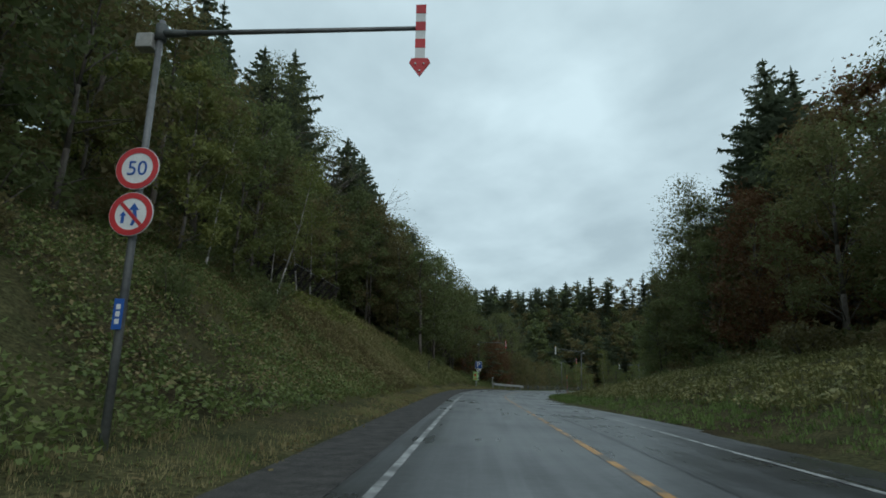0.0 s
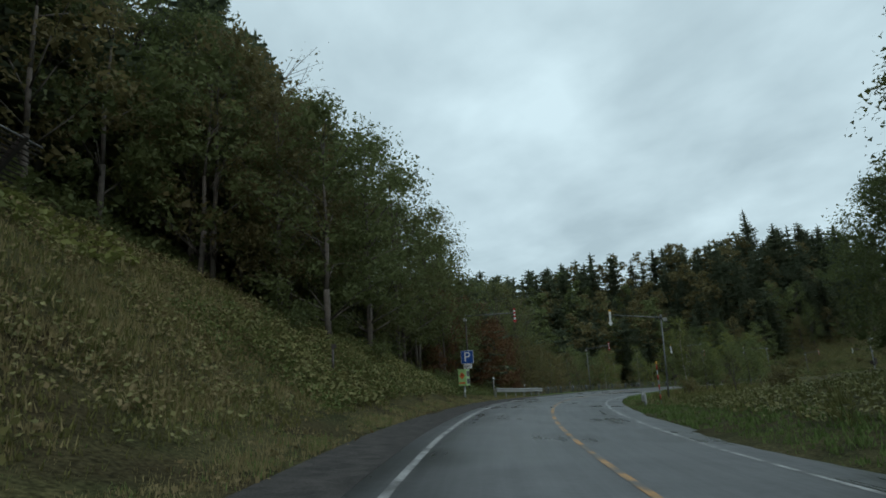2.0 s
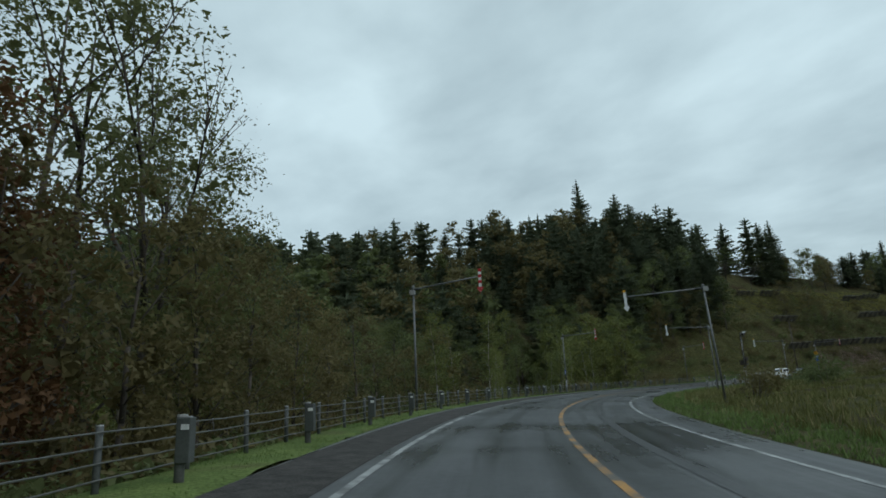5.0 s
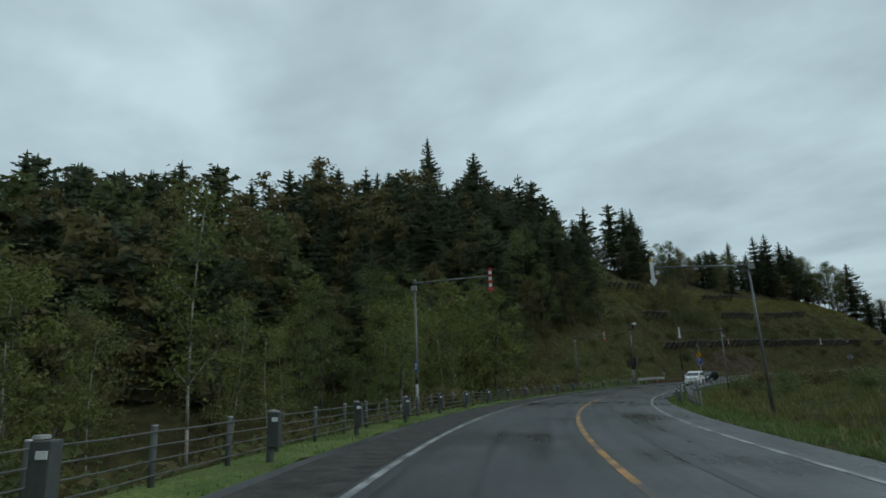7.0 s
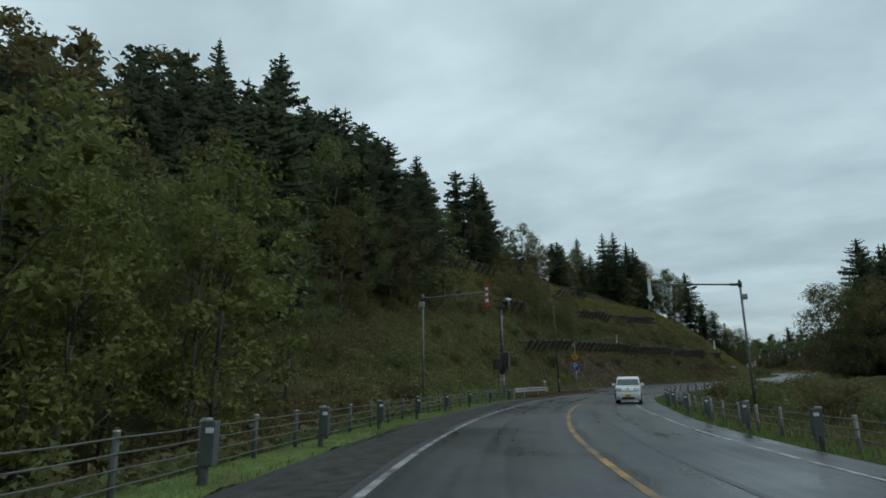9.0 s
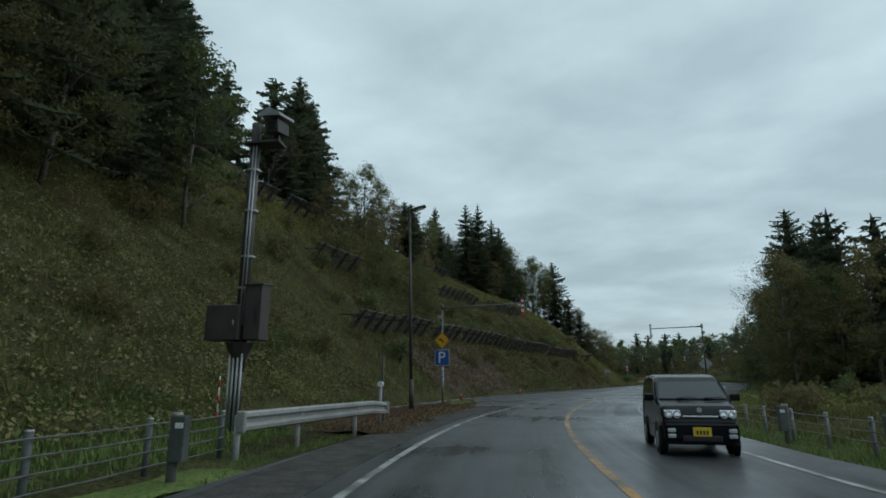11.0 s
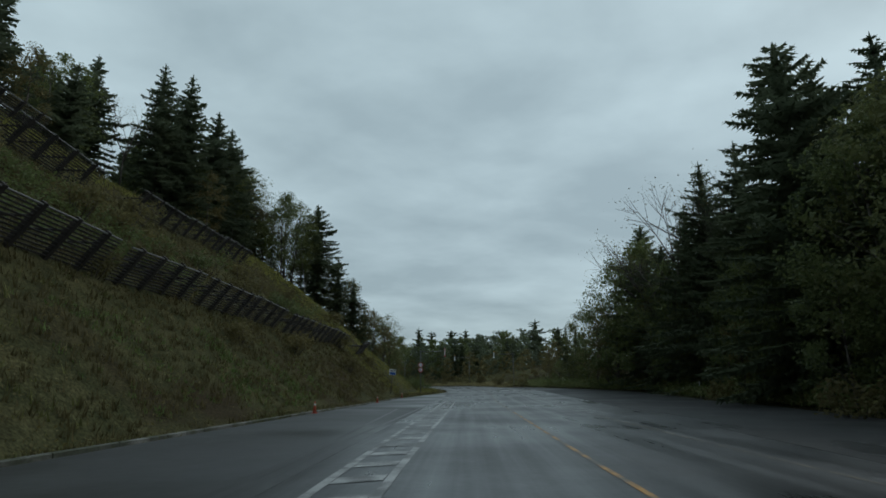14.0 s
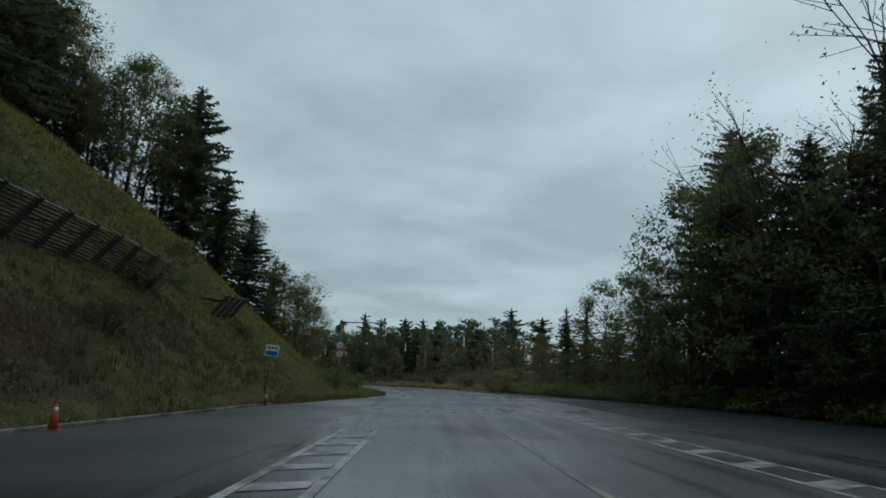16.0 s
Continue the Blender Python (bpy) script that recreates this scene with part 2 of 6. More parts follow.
M_SIGN_YELLOW = surf("yellow_sign_sheet", (0.62, 0.30, 0.012), (0.72, 0.37, 0.02), 3.0, 0.45, fine=0.15)
M_INK = surf("black_sign_ink", (0.012, 0.012, 0.014), (0.02, 0.02, 0.022), 3.0, 0.5)
M_ALU = surf("sign_back_aluminium", (0.34, 0.35, 0.35), (0.46, 0.47, 0.47), 2.0, 0.5, metal=0.4, fine=0.2)
M_LIME = surf("pale_green_box_paint", (0.30, 0.52, 0.20), (0.40, 0.62, 0.27), 2.0, 0.5, fine=0.2)
M_ORANGE = surf("orange_sheet", (0.62, 0.12, 0.035), (0.74, 0.17, 0.05), 3.0, 0.5, fine=0.2)
M_CONE = surf("faded_orange_cone", (0.3, 0.04, 0.018), (0.42, 0.07, 0.03), 4.0, 0.55, fine=0.3)
M_AMBER = surf("amber_sheet", (0.6, 0.32, 0.03), (0.7, 0.4, 0.05), 3.0, 0.5)
M_CAR_BLACK = surf("black_car_paint", (0.004, 0.004, 0.005), (0.006, 0.006, 0.009), 1.0, 0.16, spec=0.3)
M_CAR_WHITE = surf("white_car_paint", (0.68, 0.69, 0.70), (0.75, 0.76, 0.77), 1.0, 0.15)
M_TYRE = surf("tyre_rubber", (0.014, 0.014, 0.014), (0.024, 0.024, 0.024), 6.0, 0.85, 0.2)
M_CHROME = surf("chrome", (0.6, 0.6, 0.61), (0.72, 0.72, 0.73), 2.0, 0.15, metal=1.0)
M_CARGLASS = surf("tinted_car_glass", (0.02, 0.026, 0.028), (0.03, 0.037, 0.04), 1.0, 0.04, spec=0.9)
M_LENS = surf("lamp_lens", (0.5, 0.52, 0.54), (0.65, 0.67, 0.69), 9.0, 0.1, metal=0.3)
M_PLATE = surf("yellow_plate", (0.6, 0.42, 0.02), (0.68, 0.48, 0.03), 3.0, 0.5)
M_MESH = surf("rusty_fence_steel", (0.016, 0.013, 0.012), (0.042, 0.033, 0.028), 1.2, 0.8, 0.2, fine=0.4)

# ---- road line: x, y, height, crossfall in degrees (leaning to the right) ----
LINE = [
    (0.0, -38.1, 0.01, -0.6), (1.3, -15.1, 0.03, -0.6), (2.5, 7.8, 0.03, -0.4), (3.7, 31.0, -0.05, 1.95),
    (5.3, 52.7, -0.18, 4.2), (9.6, 75.8, -0.32, 3.35), (17.3, 97.4, -0.68, 2.44), (28.0, 116.8, -0.96, 1.92),
    (43.4, 134.9, -1.33, 1.18), (60.1, 148.5, -1.66, 0.65), (79.8, 159.6, -1.90, 0.3), (102.2, 167.1, -1.88, 0.15),
    (123.3, 169.9, -1.82, 0.1), (146.7, 169.0, -1.67, 0.8), (169.9, 166.6, -1.45, 0.5), (192.6, 164.2, -1.15, -0.3),
    (215.4, 161.6, -0.62, -1.2), (237.0, 161.2, -0.05, -1.2), (256.0, 165.4, 0.35, -1.5), (273.0, 175.0, 0.5, -1.5),
    (286.0, 189.5, 0.6, -1.5), (295.0, 209.0, 0.7, -1.0),
]


def spline(knots, values, at):
    """A smooth curve through values at knots, read at the places given."""
    n, h = len(knots), np.diff(knots)
    a, b = np.zeros((n, n)), np.zeros(n)
    a[0, :2], a[-1, -2:] = (1, -1), (-1, 1)
    for i in range(1, n - 1):
        a[i, i - 1:i + 2] = h[i - 1], 2 * (h[i - 1] + h[i]), h[i]
        b[i] = 6 * ((values[i + 1] - values[i]) / h[i] - (values[i] - values[i - 1]) / h[i - 1])
    k = np.linalg.solve(a, b)
    i = np.clip(np.searchsorted(knots, at) - 1, 0, n - 2)
    p, q = knots[i + 1] - at, at - knots[i]
    return k[i] * p**3 / 6 / h[i] + k[i + 1] * q**3 / 6 / h[i] + (values[i] / h[i] - k[i] * h[i] / 6) * p + (values[i + 1] / h[i] - k[i + 1] * h[i] / 6) * q


_line = np.array(LINE)
_knots = np.concatenate([[0], np.cumsum(np.hypot(*np.diff(_line[:, :2], axis=0).T))]) - 38.0
U = np.arange(-38.0, _knots[-1], 1.0)
CX, CY, CZ = (spline(_knots, _line[:, k], U) for k in range(3))
CB = np.interp(U, _knots, _line[:, 3])
_tx, _ty = np.gradient(CX), np.gradient(CY)
_n = np.hypot(_tx, _ty)
TX, TY = _tx / _n, _ty / _n
# u runs with the metres driven in the left lane
MARKS = [-38.0, -15.0, 7.9, 31.1, 53.1, 76.9, 100.1, 122.5, 146.7, 168.7, 191.7, 215.7, 237.2, 261.0, 284.3, 307.1, 330.1]
_marks = np.array(MARKS + list(330.1 + _knots[len(MARKS):] - _knots[len(MARKS) - 1]))
U = np.interp(U, _knots, _marks)
U_END = U[-1]


def at_u(u):
    return (np.interp(u, U, CX), np.interp(u, U, CY), np.interp(u, U, CZ), np.interp(u, U, TX), np.interp(u, U, TY), np.interp(u, U, CB))


def road_coords(x, y):
    """Metres along the road and to the right of its middle, for arrays of places."""
    x, y = np.asarray(x, float).ravel(), np.asarray(y, float).ravel()
    i = np.empty(len(x), int)
    for a in range(0, len(x), 20000):
        i[a:a + 20000] = np.argmin((x[a:a + 20000, None] - CX) ** 2 + (y[a:a + 20000, None] - CY) ** 2, axis=1)
    dx, dy = x - CX[i], y - CY[i]
    along = dx * TX[i] + dy * TY[i]
    u = U[i] + np.clip(along, -1, 1)
    v = dx * TY[i] - dy * TX[i]
    far = np.abs(along) > 1.5
    v = np.where(far, np.sign(v + 1e-9) * np.hypot(dx, dy), v)
    return u, v


# Rise of the land beside the road: distances from the road's middle, then stations along it.
LEFT_D = np.array([5.0, 6.6, 9.0, 17.0, 26.0, 40.0, 60.0, 100.0, 200.0])
LEFT_UP = [
    (-60, 0, .15, 1.2, 7.4, 14, 21, 28, 34, 40), (58, 0, .15, 1.2, 7.2, 13, 19, 26, 34, 40), (64, 0, .3, 2.2, 6.9, 12.2, 18, 24.5, 32, 41), (71, 0, .3, 2.2, 6.0, 11, 17, 23, 30, 42), (79, 0, .2, 1.2, 4.3, 9.3, 15.2, 20.8, 28, 38),
    (90, 0, .1, .4, 3, 7.5, 13, 18, 26, 34), (106, 0, -.05, -.8, -2.5, -2, 1, 7, 20, 32), (116, 0, -.05, -1.2, -4, -5, -4, 2, 20, 30), (150, 0, -.05, -1.2, -4, -6, -4, 4, 20, 29),
    (182, 0, -.05, -1.0, -3, -2, 3, 10, 24, 32),
]
LEFT_UP2 = [
    (203, 0, -.05, -.1, 2.5, 8, 12.5, 19, 29, 37), (214, 0, -.05, .4, 6.0, 13.8, 22, 30, 37, 42), (240, 0, .1, .1, 6.8, 14.8, 27, 35, 38, 42),
    (262, 0, .05, .1, 7.0, 14.8, 25, 30, 33, 38), (290, 0, .05, .1, 7.0, 14.5, 23, 26, 29, 36), (330, 0, .0, .0, 7.0, 14.4, 22, 25, 27, 30), (345, 0, .1, .1, 6.7, 14.3, 19.5, 22, 24, 28),
    (358, 0, .1, .3, 3.2, 7, 11, 14, 16, 24), (372, 0, .1, .4, 1.5, 3, 5, 7, 10, 20), (470, 0, .1, .5, 1, 1.5, 2, 3, 6, 16),
]
RIGHT_D = np.array([4.4, 6.0, 9.0, 14.0, 20.0, 30.0, 45.0, 80.0, 200.0])
RIGHT_UP = [
    (-60, 0, .5, 1.5, 2.9, 4.2, 5.5, 6.5, 6, 6), (35, 0, .5, 1.5, 2.9, 4.2, 5.5, 6.5, 6, 6), (58, 0, .4, 1.1, 2.0, 2.6, 3, 3, 3, 6),
    (75, 0, .1, .2, .3, .5, .8, 1.2, 2, 6), (150, 0, .0, .1, .4, .8, 1.2, 1.5, 2, 6), (172, 0, -.25, -.25, .2, .7, 1.2, 1.6, 2, 6), (238, 0, -.2, -.3, .1, .6, 1.1, 1.6, 2, 6),
    (262, 0, .0, .0, .2, .9, 2.4, 4, 5, 6), (320, 0, .0, .0, .6, 2.6, 4.5, 6, 6, 6), (360, 0, .1, .6, 1.8, 3.0, 4.5, 6, 6, 8), (470, 0, .1, .5, 1.5, 2.5, 3.5, 4, 5, 8),
]


def rise(u, d, where, table):
    table = np.array(table, float)
    u, d = np.clip(u, table[0, 0], table[-1, 0]), np.asarray(d)
    cols = np.array([np.interp(u, table[:, 0], table[:, k + 1]) for k in range(len(where))])
    j = np.clip(np.searchsorted(where, d) - 1, 0, len(where) - 2)
    f = np.clip((d - where[j]) / (where[j + 1] - where[j]), 0, 1)
    k = np.arange(len(d))
    return cols[j, k] * (1 - f) + cols[j + 1, k] * f


def kerb_v(u):
    """The lay-by's kerb, left of the road's middle."""
    return -np.interp(u, [226, 236, 250, 262, 286, 304, 316, 326, 336], [8.6, 9.3, 9.65, 9.35, 9.5, 9.4, 9.35, 7.6, 5.3])


def right_edge(u):
    """The pavement's edge on the right."""
    return np.interp(u, [-40, 45, 60, 90, 105, 120, 138, 150, 165, 175, 190, 205, 219, 250, 259, 266, 276, 290, 322, 336, 348, 362, 470], [4.2, 4.2, 4.1, 3.9, 4.2, 4.4, 4.1, 4.4, 4.5, 4.3, 4.5, 4.7, 4.0, 4.0, 4.2, 8.0, 12.0, 14.5, 16.5, 13.0, 9.0, 4.8, 4.6])


def left_edge(u):
    """The pavement's edge on the left."""
    return -np.interp(u, [-40, 60, 100, 118, 212, 222, 234, 239, 243, 246, 249, 252, 262, 286, 304, 316, 326, 336, 470], [5.0, 5.0, 4.9, 5.25, 5.3, 4.95, 4.95, 5.5, 6.5, 7.6, 8.7, 9.3, 9.15, 9.3, 9.2, 9.15, 7.4, 4.9, 4.8])


def wobble(x, y, size):
    """Smooth uneven ground, about -1 to 1."""
    return (np.sin(x / size * 1.7 + 1.3 * np.sin(y / size * 1.1)) + np.sin(y / size * 1.9 + 1.1 * np.sin(x / size * 0.8 + 2)) + np.sin((x + y) / size * 3.1)) / 3


def land(x, y, under_road=True):
    """Height of the ground at arrays of places."""
    x, y = np.asarray(x, float).ravel(), np.asarray(y, float).ravel()
    u, v = road_coords(x, y)
    _, _, z, _, _, bank = at_u(u)
    le, re = left_edge(u), right_edge(u)
    cross = -np.clip(v, -11, 6) * np.tan(np.radians(bank))
    inside = (v > le - 0.1) & (v < re + 0.1)
    kerb = np.where(u < 316, -kerb_v(u), np.interp(u, [316, 325, 335, 345], [9.35, 10.2, 9.3, 7.8]))
    layby = (u > 228) & (u < 345)
    dl = -v
    dl = np.where(layby, np.where(dl < kerb + 1.2, 5.0, 9.0 + (dl - kerb - 1.2) * np.clip((26 - 9.0) / (24.8 - kerb), 0.5, 2)), dl)
    dl = np.where(layby & (dl > 26), np.maximum(-v, 26), dl)
    dr = np.where(v > 0, 4.4 + np.maximum(v - re, 0), 0)
    up = np.where(v < 0, rise(u, np.maximum(dl, 5), LEFT_D, LEFT_UP + LEFT_UP2), rise(u, np.maximum(dr, 4.4), RIGHT_D, RIGHT_UP))
    off = np.maximum(np.where(v < 0, -v + le, v - re), 0)
    up = up + np.clip(off - 1.5, 0, 10) * 0.035 * wobble(x, y, 3.0) + np.clip(off - 6, 0, 40) * 0.03 * wobble(x, y, 14.0)
    h = z + cross + up
    h = np.where(layby & (v < 0) & (v > -kerb - 1.2), h - 0.06, h)
    if under_road:
        h = np.where(inside, h - 0.07, h - 0.01)
    return h


def on_land(u, v, lift=0.0):
    """A place beside the road, on the ground."""
    x, y, _, tx, ty, _ = at_u(u)
    px, py = x + ty * v, y - tx * v
    return Vector((px, py, float(land([px], [py])[0]) + lift))


def on_road(u, v, lift=0.0):
    x, y, z, tx, ty, bank = at_u(u)
    return Vector((x + ty * v, y - tx * v, z - max(-11, min(6, v)) * math.tan(radians(bank)) + lift))


def heading(u):
    """Degrees by which the road's direction at u is turned from +y."""
    _, _, _, tx, ty, _ = at_u(u)
    return math.degrees(math.atan2(-tx, ty))


# ---- mesh helpers ----
def mesh_of(name, verts, faces, material, smooth=False):
    me = bpy.data.meshes.new(name)
    me.from_pydata(verts if isinstance(verts, list) else verts.tolist(), [], faces if isinstance(faces, list) else faces.tolist())
    me.materials.append(material)
    if smooth:
        me.shade_smooth()
    return me


def part(name, bm, material, parent=None, label="", smooth=False):
    me = bpy.data.meshes.new(name)
    bm.normal_update()
    bm.to_mesh(me)
    bm.free()
    me.materials.append(material)
    if smooth:
        me.shade_smooth()
    ob = new(name, me)
    if parent is not None:
        ob.parent = parent
    if label:
        ob["label"] = label
    return ob


def thing(name, label, category, group="", m=None):
    ob = new(name)
    ob.empty_display_size = 0.2
    tagged(ob, label, category, group)
    if m is not None:
        ob.matrix_world = m
    return ob


def box(bm, size, at=(0, 0, 0), turn=None, bevel=0.0):
    r = bmesh.ops.create_cube(bm, size=1.0)
    m = Matrix.Translation(at) @ (turn.to_4x4() if turn is not None else Matrix()) @ Matrix.Diagonal((*size, 1))
    bmesh.ops.transform(bm, matrix=m, verts=r["verts"])
    if bevel:
        edges = list({e for v in r["verts"] for e in v.link_edges})
        bmesh.ops.bevel(bm, geom=edges, offset=bevel, segments=2, affect="EDGES", profile=0.5)
    return bm


def rod(bm, a, b, r1, r2=None, sides=10):
    """A tapered round bar between two points."""
    a, b = Vector(a), Vector(b)
    r2 = r1 if r2 is None else r2
    q = (b - a).to_track_quat("Z", "Y").to_matrix().to_4x4()
    m = Matrix.Translation((a + b) / 2) @ q
    bmesh.ops.create_cone(bm, cap_ends=True, segments=sides, radius1=r1, radius2=r2, depth=(b - a).length, matrix=m)
    return bm


def plate(bm, outline, thick, at=(0, 0, 0), turn=None):
    """A flat plate of the outline (x across, z up), its front towards -y."""
    m = Matrix.Translation(at) @ (turn.to_4x4() if turn is not None else Matrix())
    front = [bm.verts.new(m @ Vector((x, 0, z))) for x, z in outline]
    back = [bm.verts.new(m @ Vector((x, thick, z))) for x, z in outline]
    n = len(outline)
    bm.faces.new(front)
    bm.faces.new(back[::-1])
    for i in range(n):
        bm.faces.new((front[i], back[i], back[(i + 1) % n], front[(i + 1) % n]))
    bmesh.ops.recalc_face_normals(bm, faces=bm.faces[:])
    return bm


def circle(r, n=36, cx=0.0, cz=0.0):
    return [(cx + r * math.sin(2 * math.pi * i / n), cz - r * math.cos(2 * math.pi * i / n)) for i in range(n)]


def bm_new():
    return bmesh.new()


def sweep(name, us, vs, lift, material, drop=0.3):
    """A strip along the road: at each u it spans vs = (left, right) as arrays, with sides going down by drop."""
    verts, faces, uvs = [], [], []
    vl, vr = vs
    cols = 9
    for i, u in enumerate(us):
        a, b = float(np.asarray(vl)[i]), float(np.asarray(vr)[i])
        row = [a + (b - a) * k / (cols - 1) for k in range(cols)]
        p, q = on_road(u, a, lift - drop), on_road(u, b, lift - drop)
        verts += [tuple(p)] + [tuple(on_road(u, v, lift)) for v in row] + [tuple(q)]
    w = cols + 2
    for i in range(len(us) - 1):
        for k in range(w - 1):
            faces.append((i * w + k, i * w + k + 1, (i + 1) * w + k + 1, (i + 1) * w + k))
    me = mesh_of(name, verts, faces, material)
    layer = me.uv_layers.new(name="UVMap")
    for loop in me.loops:
        i, k = divmod(loop.vertex_index, w)
        a, b = float(np.asarray(vl)[i]), float(np.asarray(vr)[i])
        layer.data[loop.index].uv = (us[i], a + (b - a) * min(max(k - 1, 0), cols - 1) / (cols - 1))
    return me


# ---- ground: one sheet to the horizon ----
def axis(lo, hi, step):
    mid = list(np.arange(lo, hi + 0.01, step))
    out, gap, a, b = [], step, lo, hi
    left, right = [], []
    while a > -2600:
        gap *= 1.22
        a, b = a - gap, b + gap
        left.append(a)
        right.append(b)
    return np.array(left[::-1] + mid + right)


gx, gy = axis(-42, 262, 1.45), axis(-26, 236, 1.45)
GX, GY = np.meshgrid(gx, gy)
gz = land(GX, GY)
nx, ny = len(gx), len(gy)
idx = np.arange(nx * ny).reshape(ny, nx)
gfaces = np.stack([idx[:-1, :-1], idx[:-1, 1:], idx[1:, 1:], idx[1:, :-1]], -1).reshape(-1, 4)
ground = new("ground", mesh_of("ground", np.stack([GX.ravel(), GY.ravel(), gz], 1), gfaces, M_GROUND, True))
tagged(ground, "uneven grassy ground of roadside banks, ravine and wooded hills", "ground", kind="structure")

ru = np.arange(-36.0, U_END - 2, 1.0)
road = new("road", sweep("road", ru, (left_edge(ru), right_edge(ru)), 0.0, M_ROAD))
tagged(road, "damp grey two-lane asphalt road with lay-bys, curving through woods", "road", kind="structure")


def strip(name, u0, u1, v, width, material, label, lift=0.006, step=1.0, shift=None):
    us = np.append(np.arange(u0, u1, step), u1)
    mid = np.interp(us, *shift) if shift else np.full(len(us), float(v))
    verts, faces = [], []
    for u, m in zip(us, mid):
        verts += [tuple(on_road(u, m - width / 2, lift)), tuple(on_road(u, m + width / 2, lift))]
    for i in range(len(us) - 1):
        faces.append((2 * i, 2 * i + 1, 2 * i + 3, 2 * i + 2))
    ob = new(name, mesh_of(name, verts, faces, material))
    return tagged(ob, label, "road marking", kind="structure")


strip("edge_line", -34, 238, -3.3, 0.13, M_WHITE_LINE, "worn white edge line painted along the asphalt", shift=([-40, 60, 90, 140, 175, 205, 240], [-3.25, -3.2, -3.35, -3.55, -3.5, -3.3, -3.3]))
strip("edge_line", -34, 258, 2.95, 0.12, M_WHITE_LINE, "worn white edge line painted along the asphalt", shift=([-40, 12, 45, 85, 98, 110, 135, 148, 175, 197, 216, 260], [2.5, 2.6, 2.95, 2.93, 3.2, 3.2, 2.95, 3.25, 3.4, 3.6, 2.9, 3.05]))
strip("edge_line", 330, U_END - 4, -3.35, 0.15, M_WHITE_LINE, "worn white edge line painted along the asphalt")
strip("edge_line", 262, 284, 3.25, 0.08, M_FADED_LINE, "thin faded edge line beside the wide shoulder")
strip("edge_line", 325, U_END - 4, 3.15, 0.15, M_WHITE_LINE, "worn white edge line painted along the asphalt")
strip("centre_line", -34, 262, 0.0, 0.14, M_YELLOW_LINE, "worn orange no-overtaking line in the middle of the road")
strip("centre_line", 262, 286, 0.0, 0.1, M_YELLOW_LINE, "thin worn orange line in the middle of the road")
strip("centre_line", 286, U_END - 4, 0.0, 0.12, M_FADED_LINE, "faded brownish line in the middle of the road")
for a in (238.6, 247.6, 256.6):
    strip("dash_line", a, a + 4.4, -3.3, 0.16, M_WHITE_LINE, "white broken line across the lay-by's mouth")

du = np.arange(262.0, 360.0, 1.0)
tagged(new("dark_shoulder", sweep("dark_shoulder", du, (np.interp(du, [262, 270, 288, 305, 335, 350, 360], [4.1, 4.9, 6.2, 6.9, 6.4, 5.2, 4.4]), right_edge(du) - 0.02), 0.004, M_NEWROAD)), "newer black asphalt on the wide right shoulder", "road", kind="structure")
dl = np.arange(249.0, 331.0, 1.0)
tagged(new("layby_surface", sweep("layby_surface", dl, (left_edge(dl) + 0.03, np.interp(dl, [249, 262, 300, 322, 331], [-4.6, -4.5, -4.7, -4.9, -5.2])), 0.004, M_LAYBY)), "darker asphalt of the lay-by", "road", kind="structure")
strip("gravel_shoulder", -34, 240, -4.35, 1.3, M_GRAVEL, "dark gritty shoulder between edge line and grass", lift=0.004)
for u0, u1, vs in ((64, 118, ([64, 80, 100, 118], [1.5, 1.4, 1.25, 1.5])), (118, 172, ([118, 140, 160, 172], [1.5, 1.3, 1.45, 1.2])), (172, 205, ([172, 190, 205], [1.2, 1.4, 1.3])),
                   (-8, 40, ([-8, 12, 30, 40], [0.75, 0.9, 0.7, 0.95])), (254, 300, ([254, 270, 300], [-4.6, -4.9, -4.8])), (256, 290, ([256, 268, 290], [-5.2, -5.0, -6.0]))):
    strip("crack_seal", u0, u1, 0, 0.26 if u0 in (64, 118) else 0.13, M_TAR, "dark wavy line of crack sealant on the asphalt", shift=vs)


def hatch(u0, u1, inner, outer, gap, skew, thick):
    """A painted island: two border lines and slanting bars."""
    side = 1 if outer > inner else -1
    strip("hatch_border", u0, u1, inner, 0.13, M_WHITE_LINE, "white border line of a painted hatched island", lift=0.007)
    strip("hatch_border", u0, u1, outer, 0.13, M_WHITE_LINE, "white border line of a painted hatched island", lift=0.007)
    for end in (u0, u1):
        strip("hatch_border", end - 0.07, end + 0.07, (inner + outer) / 2, abs(outer - inner), M_WHITE_LINE, "white end line of a painted hatched island", lift=0.009)
    u = u0 + 1.2
    while u < u1 - 1.5:
        a, b = inner + 0.08 * side, outer - 0.08 * side
        vs = [tuple(on_road(u, a, 0.008)), tuple(on_road(u + thick, a, 0.008)), tuple(on_road(u + thick + skew, b, 0.008)), tuple(on_road(u + skew, b, 0.008))]
        ob = new("hatch_bar", mesh_of("hatch_bar", vs, [(0, 1, 2, 3)], M_WHITE_LINE))
        tagged(ob, "slanting white bar of a painted hatched island", "road marking", "hatched island bars", "structure")
        u += gap


hatch(263, 305.6, -3.15, -3.95, 1.52, -0.35, 0.5)
hatch(284, 325, 3.2, 4.1, 1.95, 0.45, 0.6)

